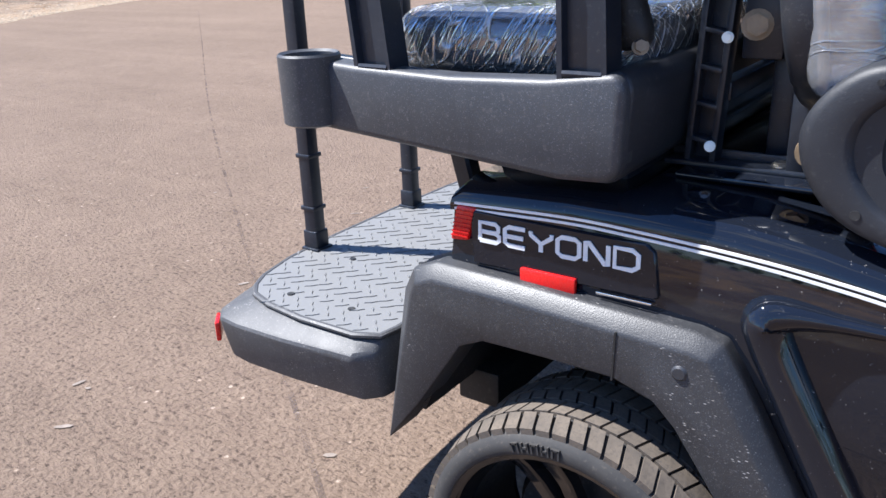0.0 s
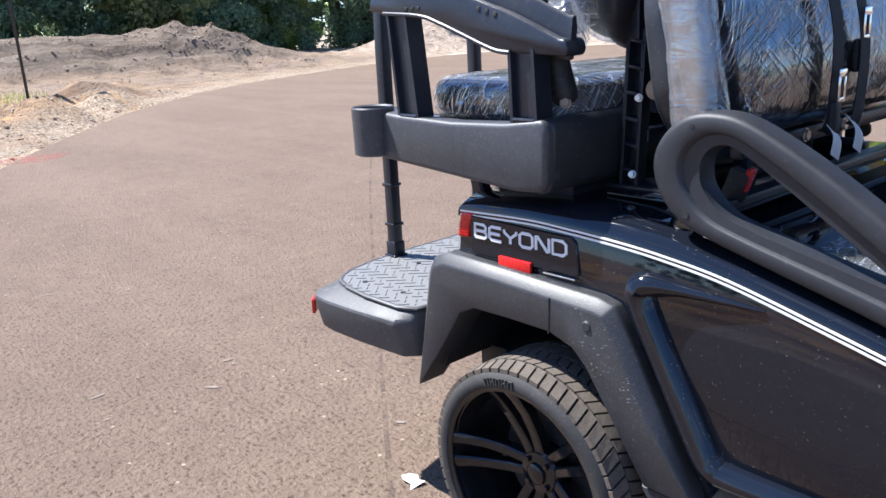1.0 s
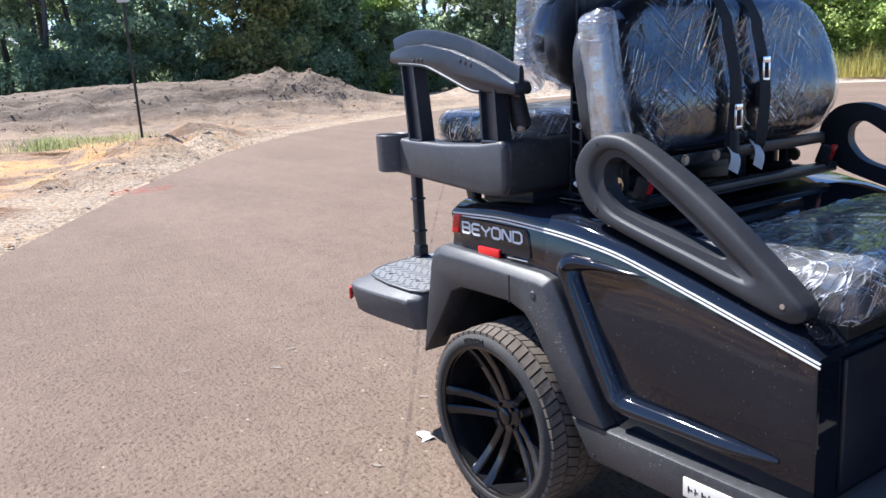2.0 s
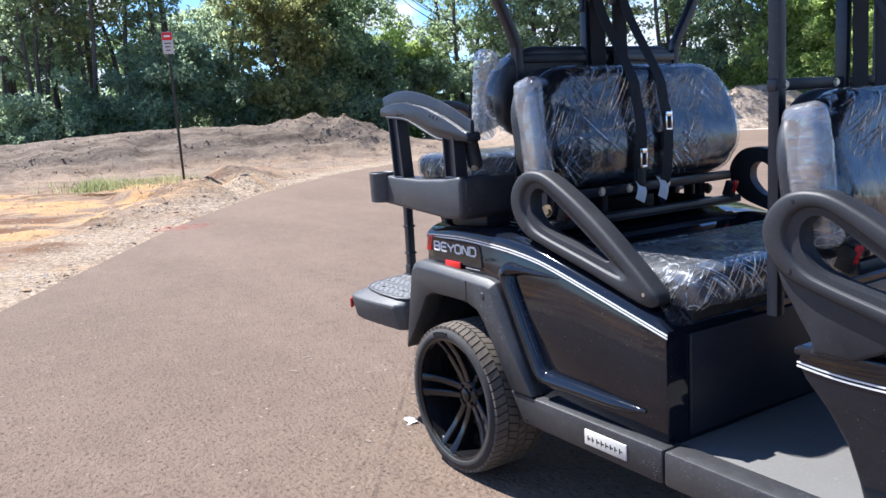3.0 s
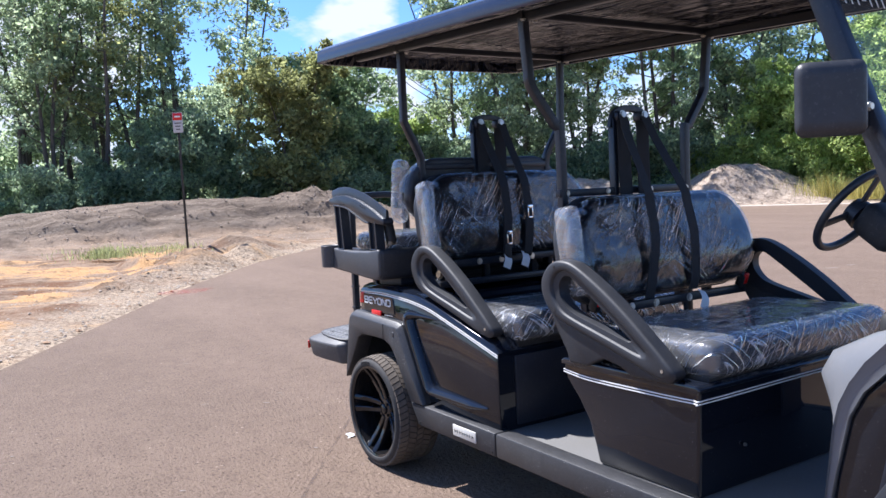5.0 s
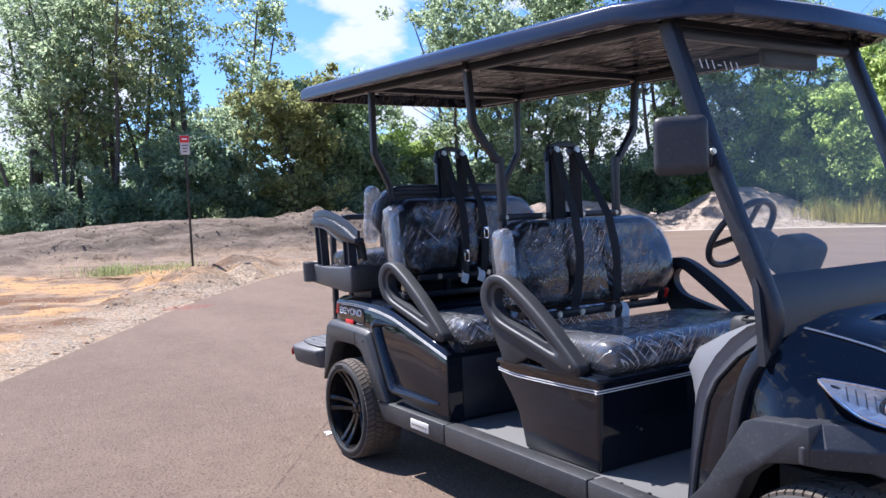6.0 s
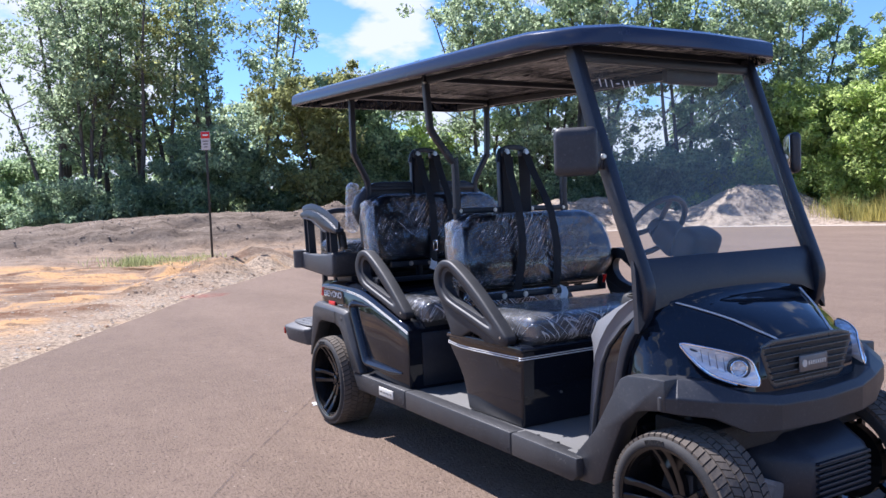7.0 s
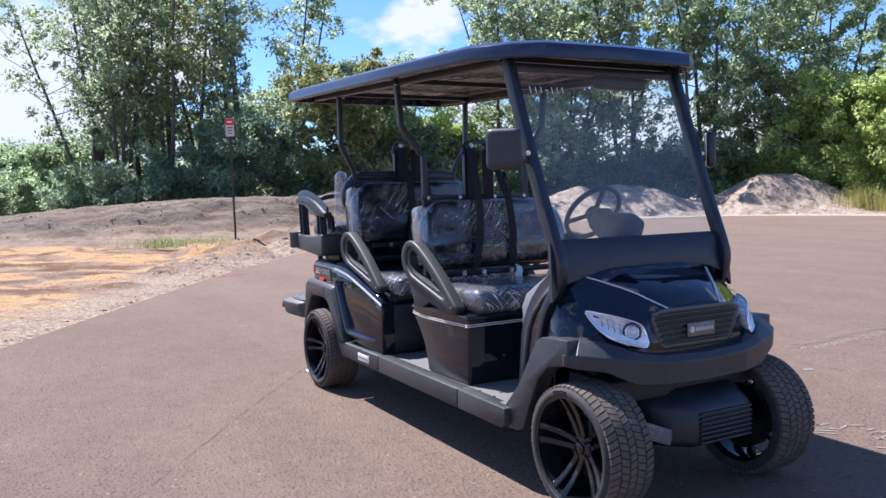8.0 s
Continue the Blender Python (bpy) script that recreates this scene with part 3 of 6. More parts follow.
def road_distance(x, y):
    """Metres outside the asphalt's edge; negative on the asphalt."""
    p = np.stack([x.ravel(), y.ravel()], 1)
    best = np.full(len(p), 1e9)
    inside = np.zeros(len(p), bool)
    pts = asphalt_outline
    for a, b in zip(pts, np.roll(pts, -1, 0)):
        ab = b - a
        t = np.clip(((p - a) @ ab) / max(1e-9, ab @ ab), 0, 1)
        best = np.minimum(best, np.hypot(*(p - a - t[:, None] * ab).T))
        cross = ((a[1] > p[:, 1]) != (b[1] > p[:, 1]))
        with np.errstate(divide="ignore", invalid="ignore"):
            xs = a[0] + (p[:, 1] - a[1]) * ab[0] / (ab[1] if ab[1] else 1e-9)
        inside ^= cross & (p[:, 0] < xs)
    return np.where(inside, -best, best).reshape(x.shape)


def fbm(x, y, f, octaves=4, seed=0.0):
    out = np.zeros(x.size)
    flat = list(zip(x.ravel(), y.ravel()))
    for o in range(octaves):
        k, a = f * 2 ** o, 0.5 ** o
        out += a * np.array([noise.noise((u * k + seed, v * k - seed, o * 7.3)) for u, v in flat])
    return out.reshape(x.shape)


# x, y, reach, height of each heap
HEAPS = [(-26.6, 11.0, 2.0, 0.42), (-25.6, 12.4, 1.3, 0.25), (-28.0, 24.0, 4.0, 1.20), (-25.4, 26.6, 3.0, 0.95), (-23.0, 31.6, 4.0, 1.62), (-20.4, 32.8, 3.4, 0.62), (-24.6, 29.4, 1.6, 0.35), (-21.8, 30.2, 1.3, 0.30),
         (-15.9, 4.0, 1.2, 0.46), (-14.6, 3.5, 0.9, 0.36), (-13.3, 2.2, 1.1, 0.30), (-17.6, 5.4, 1.2, 0.24), (-11.6, 0.9, 0.9, 0.14),
         (-14.6, 1.4, 0.8, 0.18), (-16.4, 2.9, 0.7, 0.16), (-12.5, 1.3, 0.7, 0.15), (-15.2, 2.2, 0.7, 0.26), (-10.2, 0.2, 0.6, 0.10)]
BANK_Y = [-30.0, -9.0, -4.0, -1.0, 2.0, 4.5, 8.0, 10.5, 12.5, 15.0, 17.0, 60.0]
BANK_Z = [0.2, 0.45, 0.75, 0.98, 1.24, 1.36, 1.34, 1.20, 1.02, 0.50, 0.2, 0.2]


def ground_height(x, y, rough):
    d = road_distance(x, y)
    up = np.clip(d / 9.0, 0, 1)
    z = 0.22 * up * up * (3 - 2 * up)
    # the long spoil bank, in rough terraces
    t = np.clip((-x - 22.6 + 0.2 * np.sin(y * 0.5) + 0.25 * rough) / 3.9, 0, 1) * (x < 0)
    t = t * t * (3 - 2 * t)
    t = np.clip(t + 0.035 * np.sin(t * 21.0 + 1.2 * np.sin(y * 0.5)) * (t > 0.02), 0, 1.05)
    fall = np.clip((37.0 + x) / 5.0, 0, 1)
    z = np.maximum(z, np.interp(y, BANK_Y, BANK_Z) * t * fall)
    for hx, hy, r, h in HEAPS:
        q = np.hypot(x - hx, y - hy) / r
        q = q * (1 + 0.14 * np.sin(3 * np.arctan2(y - hy, x - hx) + hx)) + 0.22 * rough
        k = np.clip(1 - q, 0, 1)
        z = z + h * np.minimum(k * 1.35, 1.0) ** 1.2 * (0.85 + 0.15 * k) + np.minimum(k * 3, 1.0) * rough * 0.24
    lump = np.clip(z / 0.5, 0.25, 0.7)
    z = z + np.clip(d / 1.2, 0, 1) * rough * (0.06 + 0.05 * lump)
    return np.where(d < 0.15, -0.06 + 0.05 * np.clip(d, 0, 0.15), np.maximum(z, 0.0) - 0.012)


def spaced(lo, hi, step, far, grow):
    a = list(np.arange(lo, hi + 1e-6, step))
    s, p = step, a[-1]
    while p < far:
        s *= grow
        p += s
        a.append(p)
    s, p = step, a[0]
    while p > -far:
        s *= grow
        p -= s
        a.insert(0, p)
    return np.array(a)


def build_ground():
    xs, ys = spaced(-34.0, 0.0, 0.2, 1500, 1.16), spaced(-9.0, 34.0, 0.22, 1500, 1.16)
    gx, gy = np.meshgrid(xs, ys)
    rough = np.zeros(gx.shape)
    near = (np.abs(gx) < 70) & (np.abs(gy) < 70)
    rough[near] = fbm(gx[near], gy[near], 1.1, 3)
    z = ground_height(gx, gy, rough)
    nx = len(xs)
    verts = np.stack([gx.ravel(), gy.ravel(), z.ravel()], 1)
    i = np.arange((len(ys) - 1) * nx).reshape(len(ys) - 1, nx)[:, :-1].ravel()
    faces = np.stack([i, i + 1, i + nx + 1, i + nx], 1)
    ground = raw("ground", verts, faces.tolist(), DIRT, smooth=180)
    d = road_distance(gx, gy)
    sh = np.clip(1.25 - (d + 1.3 * rough) / 1.5, 0, 1) * 0.92
    ground.data.attributes.new("shoulder", "FLOAT", "POINT").data.foreach_set("value", sh.ravel().astype(np.float32))
    tagged(ground, "bare sandy brown building soil with low spoil banks", "ground", kind="structure")


def build_asphalt():
    bm = bmesh.new()
    top = [bm.verts.new((x, y, 0.0)) for x, y in asphalt_outline]
    low = [bm.verts.new((x, y, -0.08)) for x, y in asphalt_outline]
    f = bm.faces.new(top)
    n = len(top)
    for i in range(n):
        bm.faces.new((top[i], low[i], low[(i + 1) % n], top[(i + 1) % n]))
    bmesh.ops.triangulate(bm, faces=[f])
    tagged(finish(bm, "road", ASPHALT), "new reddish brown asphalt lot with a curved edge", "asphalt", kind="structure")


build_ground()
build_asphalt()


# ---- the cart ----
cart = new("golf_cart")
tagged(cart, "six-seat black golf cart with roof and film-wrapped seats", "golf cart")
RA, FA, WHEEL_R = -0.015, 2.878, 0.287          # axle places along x and the tyre's radius
SIDES = (-1, 1)                              # the cart's right side is at -y


def pair(name, bm, material, label="", smooth=35):
    """A part on the right side and its mirror image on the left."""
    other = mirror(bm)
    return part(name, bm, material, cart, label, smooth), part(name, other, material, cart, label, smooth)


def build_wheel(x, side, outer, turn):
    w = 0.235
    # built with the outer face towards -y at y = 0, then placed
    rim = join(lathe([(0.224, 0.004), (0.235, 0.0), (0.235, 0.012), (0.222, 0.016), (0.216, 0.05), (0.206, 0.13), (0.206, 0.2), (0.232, w - 0.01)], 56),
               lathe([(0.0, 0.150), (0.160, 0.150), (0.160, 0.19), (0.0, 0.19)], 40))
    tyre = lathe([(0.230, 0.016), (0.232, 0.003), (0.236, -0.003), (0.246, -0.006), (0.258, -0.003), (0.268, 0.006), (0.2755, 0.020), (0.279, 0.045),
                  (0.280, w / 2), (0.279, w - 0.045), (0.2755, w - 0.02), (0.262, w - 0.004), (0.24, w), (0.22, w - 0.006)], 72)
    # tread blocks: slanted bars on both shoulders and zigzag ribs between them
    verts, faces = [], []
    rows = [(0.006, 0.050, 0.050, 0.80), (0.056, 0.096, -0.045, 0.84), (0.102, 0.134, 0.040, 0.84), (0.140, 0.180, -0.045, 0.84), (0.186, w - 0.006, 0.050, 0.80)]
    count = 58
    for k in range(count):
        for ri, (ya, yb, slant, fill) in enumerate(rows):
            a0 = 2 * math.pi * (k + 0.5 * (ri % 2)) / count
            da = 2 * math.pi / count * fill / 2
            base = len(verts)
            for rr in (0.272, 0.2865):
                for y in (ya, yb):
                    r = rr - (0.0075 if (ri == 0 and y == ya) or (ri == 4 and y == yb) else 0.0)
                    sl = slant * (1 if y == yb else -1) * 0.5
                    for s in (-1, 1):
                        a = a0 + s * da + sl
                        verts.append((r * math.cos(a), y, r * math.sin(a)))
            b = base
            faces += [(b + 4, b + 5, b + 7, b + 6), (b, b + 4, b + 6, b + 2), (b + 1, b + 3, b + 7, b + 5), (b, b + 1, b + 5, b + 4), (b + 2, b + 6, b + 7, b + 3)]
    # five twin spokes
    spokes = []
    for i in range(5):
        bm = bmesh.new()
        for off in (-0.5, 0.5):
            a = 2 * math.pi * i / 5 + turn
            def at(r, t, y):
                return (r * math.cos(a) - t * math.sin(a), y, r * math.sin(a) + t * math.cos(a))
            secs = []
            for r, tc, hw, y in ((0.040, 0.015, 0.013, 0.078), (0.09, 0.021, 0.0130, 0.070), (0.15, 0.027, 0.0130, 0.052), (0.195, 0.030, 0.0140, 0.030), (0.224, 0.033, 0.017, 0.010)):
                c = tc * off * 2
                secs.append([at(r, c - hw, y + 0.004), at(r, c - hw * 0.7, y), at(r, c + hw * 0.7, y), at(r, c + hw, y + 0.004), at(r, c + hw, y + 0.03), at(r, c - hw, y + 0.03)])
            b2 = bmesh.new()
            rings = [[b2.verts.new(p) for p in s] for s in secs]
            for r1, r2 in zip(rings, rings[1:]):
                for j in range(6):
                    b2.faces.new((r1[j], r2[j], r2[(j + 1) % 6], r1[(j + 1) % 6]))
            b2.faces.new(rings[0])
            b2.faces.new(list(reversed(rings[-1])))
            bm = join(bm, b2)
        spokes.append(bm)
    hub = lathe([(0.0, 0.058), (0.020, 0.058), (0.026, 0.062), (0.028, 0.070), (0.050, 0.074), (0.056, 0.082), (0.056, 0.12)], 28)
    nuts = []
    for i in range(4):
        a = math.pi / 4 + i * math.pi / 2
        nuts.append(rod((0.040 * math.cos(a), 0.076, 0.040 * math.sin(a)), (0.040 * math.cos(a), 0.064, 0.040 * math.sin(a)), 0.0075, 6))
    # raised maker's lettering as plain bars on the sidewall
    marks = bmesh.new()
    for c0 in (1.9,):
        for i in range(5):
            a = c0 - i * 0.075
            c, t = Vector((math.cos(a), 0, math.sin(a))), Vector((-math.sin(a), 0, math.cos(a)))
            for dr, dt, hr, ht in ((0.0, 0.0055, 0.0085, 0.0016), (0.0, -0.0055, 0.0085, 0.0016), (0.0 if i % 2 else 0.007, 0.0, 0.0016, 0.006)):
                ctr = c * (0.2505 + dr) + t * dt
                qs = [marks.verts.new(ctr + c * sr * hr + t * st * ht + Vector((0, y, 0))) for y in (-0.0085, -0.003) for sr, st in ((-1, -1), (1, -1), (1, 1), (-1, 1))]
                marks.faces.new(qs[:4])
                for j in range(4):
                    marks.faces.new((qs[j], qs[(j + 1) % 4], qs[4 + (j + 1) % 4], qs[4 + j]))
    disc = lathe([(0.06, 0.125), (0.145, 0.125), (0.145, 0.138), (0.06, 0.138)], 36)
    pieces = [("tyre", tyre, TYRE, "low-profile black tyre with dusty tread"), ("hub_cap", hub, RIM, ""), ("brake_disc", disc, DARK, ""), ("sidewall_lettering", marks, TYRE, "")]
    pieces += [("spoke", s, RIM, "") for s in spokes] + [("wheel_nut", b, RIM, "") for b in nuts]
    if side > 0:
        rim = mirror(rim)
        pieces = [(n, mirror(b), m, l) for n, b, m, l in pieces]
        verts = [(a, -b, c) for a, b, c in verts]
        faces = [tuple(reversed(f)) for f in faces]
    wheel = part("wheel", rim, RIM, cart, "gloss black twin-spoke alloy wheel")
    wheel.location = (x, side * outer, WHEEL_R)
    for n, b, m, l in pieces:
        part(n, b, m, wheel, l)
    raw("tread", verts, faces, TREAD, wheel)
    return wheel


for ax, near, far, turn in ((RA, 0.722, 0.722, 0.63), (FA, 0.632, 0.606, 0.52)):
    build_wheel(ax, -1, near, turn)
    build_wheel(ax, 1, far, turn)


def build_chassis():
    frame = join(box((1.35, -0.36, 0.27), (2.9, 0.07, 0.09)), box((1.35, 0.36, 0.27), (2.9, 0.07, 0.09)),
                 box((0.45, 0, 0.27), (0.08, 0.8, 0.07)), box((1.5, 0, 0.27), (0.08, 0.8, 0.07)), box((2.4, 0, 0.27), (0.08, 0.8, 0.07)), box((-0.35, 0, 0.42), (0.10, 0.9, 0.08)))
    part("chassis_frame", frame, DARK, cart)
    part("rear_axle", join(rod((RA, -0.56, 0.285), (RA, 0.56, 0.285), 0.04), soft_box((RA, 0.12, 0.30), (0.30, 0.30, 0.26), 0.08, (6, 6, 6))), DARK, cart)
    part("front_axle", join(rod((FA, -0.56, 0.285), (FA, 0.56, 0.285), 0.028), box((FA, -0.50, 0.30), (0.07, 0.06, 0.22)), box((FA, 0.50, 0.30), (0.07, 0.06, 0.22)), box((FA, 0, 0.33), (0.10, 0.5, 0.05))), DARK, cart)
    for x in (RA, FA):
        for sd in SIDES:
            coil = sweep([(x - 0.10 + 0.036 * math.cos(a), sd * 0.40 + 0.036 * math.sin(a), 0.30 + 0.30 * a / 44) for a in np.arange(0, 44, 0.5)], ring(0.007, n=6), (0, 0, 1), smooth=False)
            part("shock_absorber", join(rod((x - 0.10, sd * 0.40, 0.28), (x - 0.10, sd * 0.40, 0.64), 0.018), coil), DARK, cart)
    # well liners above each axle
    part("rear_wheel_liner", prism([(-0.36, 0.45), (-0.27, 0.66), (0.05, 0.70), (0.30, 0.42), (0.32, 0.46), (0.07, 0.73), (-0.29, 0.69), (-0.39, 0.46)], -0.62, 0.62, 0), DARK, cart)
    part("underbody_tray", box((0.95, 0, 0.33), (1.9, 1.16, 0.05)), DARK, cart)


build_chassis()


def build_rear_body():
    low = [(-0.30, 0.72), (-0.288, 0.80), (-0.280, 0.886), (-0.07, 0.896), (0.05, 0.893), (0.19, 0.885), (0.30, 0.874), (0.43, 0.853), (0.62, 0.803), (0.80, 0.753), (0.945, 0.711), (0.950, 0.372),
           (0.30, 0.372), (0.24, 0.50), (0.10, 0.69), (-0.22, 0.70)]
    part("rear_body", prism(low, -0.618, 0.618, 0.008, 2), PAINT, cart, "glossy black rear body shell", 24)
    # the shoulders slope from the flank up to the deck
    deck = [(-0.286, 0.880, 0.902), (-0.262, 0.886, 0.924), (-0.07, 0.894, 0.932), (0.05, 0.891, 0.934), (0.19, 0.883, 0.929), (0.30, 0.872, 0.914), (0.43, 0.851, 0.886), (0.62, 0.801, 0.834), (0.80, 0.751, 0.784), (0.91, 0.720, 0.752), (0.946, 0.708, 0.716)]
    secs = []
    for x, z0, z1 in deck:
        side = [(0.6185, z0 - 0.012), (0.6185, z0), (0.613, z0 + (z1 - z0) * 0.40), (0.600, z0 + (z1 - z0) * 0.72), (0.578, z1 - 0.003), (0.555, z1), (0.30, z1 + 0.001)]
        secs.append([(x, -y, z) for y, z in side] + [(x, y, z) for y, z in reversed(side)])
    part("deck_shoulder", loft(secs), PAINT, cart, "glossy sloping shoulder of the body", 40)
    # recessed kick panel on the body's front
    part("kick_panel", box((0.953, 0, 0.545), (0.012, 1.06, 0.30), 0.004), SKID, cart)
    # C-shaped raised moulding on the flank
    spine = [(0.500, 0.806), (0.42, 0.808), (0.33, 0.809), (0.268, 0.806), (0.243, 0.793), (0.252, 0.760), (0.290, 0.685), (0.345, 0.580), (0.395, 0.490), (0.420, 0.464), (0.455, 0.457), (0.60, 0.457), (0.75, 0.456), (0.868, 0.462)]
    widths = [0.002, 0.008, 0.014, 0.026, 0.034, 0.032, 0.031, 0.031, 0.031, 0.031, 0.028, 0.024, 0.020, 0.004]

    def girth(t):
        return float(np.interp(t, np.linspace(0, 1, len(widths)), widths)) / 0.03
    section = [(-0.030, 0.004), (-0.028, -0.010), (-0.014, -0.030), (0.004, -0.032), (0.022, -0.016), (0.030, -0.002), (0.030, 0.010), (-0.030, 0.010)]
    pair("flank_moulding", sweep([(x, -0.620, z) for x, z in spine], section, (0, 1, 0), steps=5, scale=girth), PAINT, "glossy raised flank moulding", 50)
    # twin coachline
    top = [(-0.276, 0.882), (-0.07, 0.890), (0.05, 0.887), (0.19, 0.879), (0.30, 0.868), (0.43, 0.847), (0.62, 0.797), (0.80, 0.747), (0.950, 0.705)]
    for dz, hw in ((0.0, 0.0021), (-0.0090, 0.0021)):
        line = [(x, -0.6195, z + dz) for x, z in top]
        pair("coachline", sweep(line, [(-hw, -0.0012), (hw, -0.0012), (hw, 0.0012), (-hw, 0.0012)], (0, 1, 0), steps=5), WHITE)
    # name panel border, tail lamp and side reflector
    border = [(-0.246, 0.876), (0.066, 0.872), (0.080, 0.862), (0.090, 0.790), (0.080, 0.785), (-0.238, 0.781)]
    pair("name_panel", prism(border, -0.6235, -0.60, 0.003, 1), PAINT)
    lamp = [(-0.270, 0.880), (-0.232, 0.880), (-0.248, 0.820), (-0.284, 0.816)]
    for bm in (prism(lamp, -0.6245, -0.53, 0.004), ):
        pair("tail_lamp", bm, RED, "red ribbed tail lamp")
    ribs = bmesh.new()
    for i in range(7):
        z = 0.827 + i * 0.0075
        ribs = join(ribs, box((-0.258 + (z - 0.85) * 0.25, -0.6255, z), (0.034, 0.003, 0.0022), 0))
    pair("tail_lamp_ribs", ribs, RED)
    pair("side_reflector", box((-0.094, -0.626, 0.775), (0.100, 0.009, 0.039), 0.003), RED, "rectangular red side reflector")
    pair("chrome_strip", box((0.035, -0.625, 0.779), (0.09, 0.004, 0.004), 0.001), CHROME)


build_rear_body()
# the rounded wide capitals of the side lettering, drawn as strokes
def wide_letters():
    """Wide rounded capitals, each as strokes in a unit cell of width 1 and height 1."""
    return {"B": [[(0, 0), (0, 1), (0.8, 1), (0.95, 0.86), (0.95, 0.62), (0.8, 0.5), (0.1, 0.5)], [(0.8, 0.5), (1, 0.36), (1, 0.14), (0.85, 0), (0, 0)]],
            "E": [[(1, 1), (0.2, 1), (0, 0.85), (0, 0.15), (0.2, 0), (1, 0)], [(0, 0.5), (0.92, 0.5)]],
            "Y": [[(0, 1), (0, 0.82), (0.5, 0.42), (1, 0.82), (1, 1)], [(0.5, 0.42), (0.5, 0)]],
            "O": [[(0.2, 0), (0, 0.16), (0, 0.84), (0.2, 1), (0.8, 1), (1, 0.84), (1, 0.16), (0.8, 0), (0.2, 0)]],
            "N": [[(0, 0), (0, 1), (0.12, 1), (0.88, 0), (1, 0), (1, 1)]],
            "D": [[(0, 0), (0, 1), (0.75, 1), (1, 0.8), (1, 0.2), (0.75, 0), (0, 0)]]}


def stroke_text(text, x0, x1, z0, z1, y, hw, side):
    cells, bm = wide_letters(), bmesh.new()
    pitch = (x1 - x0) / (len(text) - 0.22)
    for i, ch in enumerate(text):
        for k, stroke in enumerate(cells[ch]):
            pts = [(x0 + pitch * (i + 0.78 * u), y - 0.0004 * k, z0 + hw + (z1 - z0 - 2 * hw) * v) for u, v in stroke]
            if side > 0:
                pts = [(x0 + x1 - px, -py, pz) for px, py, pz in pts]
            closed = stroke[0] == stroke[-1]
            bm = join(bm, sweep(pts[:-1] if closed else pts, [(-hw, -0.001), (hw, -0.001), (hw, 0.001), (-hw, 0.001)], (0, 1, 0), closed=closed, smooth=False))
    return bm


for sd in SIDES:
    part("lettering", stroke_text("BEYOND", -0.222, 0.056, 0.8235, 0.8625, -0.6252, 0.0037, sd), WHITE, cart, "white wide capitals on the flank")


def flare(outer, inner, y_out, y_mid, y_in, slope):
    """A fender flare: a flat outer face, an upper shelf that slopes back to the body, and a return behind."""
    m = len(outer)
    full = [Vector((x, 0, z)) for x, z in outer + inner]
    small = []
    for k, p in enumerate(full):
        if 0 < k < m - 1:
            d = (full[k + 1] - full[k - 1]).normalized()
            small.append(p + Vector((d.z, 0, -d.x)) * slope)
        else:
            small.append(p.copy())
    bm = bmesh.new()
    rings = [[bm.verts.new((p.x, y, p.z)) for p in pts] for pts, y in ((small, y_out), (full, y_mid), (full, y_in))]
    for a, b in zip(rings, rings[1:]):
        for k in range(len(a)):
            bm.faces.new((a[k], b[k], b[(k + 1) % len(a)], a[(k + 1) % len(a)]))
    bm.faces.new(rings[0])
    bm.faces.new(list(reversed(rings[-1])))
    bmesh.ops.recalc_face_normals(bm, faces=bm.faces)
    bevel(bm, 0.005, 2)
    return bm


def build_rear_fender():
    outer = [(-0.418, 0.392), (-0.372, 0.715), (-0.352, 0.758), (-0.300, 0.778), (-0.15, 0.774), (0.043, 0.766), (0.155, 0.762), (0.196, 0.752), (0.222, 0.712), (0.307, 0.558), (0.402, 0.390)]
    inner = [(0.290, 0.388), (0.180, 0.550), (0.140, 0.608), (0.105, 0.642), (0.040, 0.663), (-0.08, 0.664), (-0.195, 0.662), (-0.242, 0.640), (-0.337, 0.498)]
    pair("rear_fender", flare(outer, inner, -0.668, -0.644, -0.575, 0.026), TRIM_FENDER, "mud-splashed matte black fender flare")
    # the joint across it, and its screw
    pair("fender_joint", prism([(0.0385, 0.660), (0.0415, 0.660), (0.0445, 0.742), (0.0415, 0.742)], -0.6695, -0.63, 0), DARK)
    pair("fender_screw", lathe([(0.0, -0.003), (0.009, -0.003), (0.0125, 0.0), (0.0125, 0.006)], 16, (0.143, -0.668, 0.702)), TRIM)


def build_rocker():
    def seg(prof, bolts):
        pair("rocker_trim", prism(prof, -0.662, -0.575, 0.010, 2), TRIM_FENDER, "matte black rocker trim")
        for x, z in bolts:
            pair("trim_screw", rod((x, -0.660, z), (x, -0.665, z), 0.006, 10), DARK)
    seg([(0.272, 0.386), (0.964, 0.386), (0.964, 0.282), (0.345, 0.282)], [(0.36, 0.30), (0.94, 0.30)])
    seg([(0.969, 0.386), (1.972, 0.380), (1.972, 0.276), (0.969, 0.282)], [(1.95, 0.30)])
    seg([(1.977, 0.380), (2.43, 0.376), (2.43, 0.30), (2.40, 0.274), (1.977, 0.276)], [])
    pair("maker_plate", box((0.742, -0.664, 0.334), (0.178, 0.006, 0.050), 0.006), BADGE, "pale metal maker's plate")
    bars = bmesh.new()
    for i in range(8):
        bars = join(bars, box((0.675 + i * 0.0192, -0.6675, 0.333), (0.012 if i not in (1, 6) else 0.004, 0.001, 0.0035), 0),
                    box((0.670 + i * 0.0192, -0.6675, 0.333), (0.0028, 0.001, 0.016), 0))
    pair("plate_marks", bars, DARK)


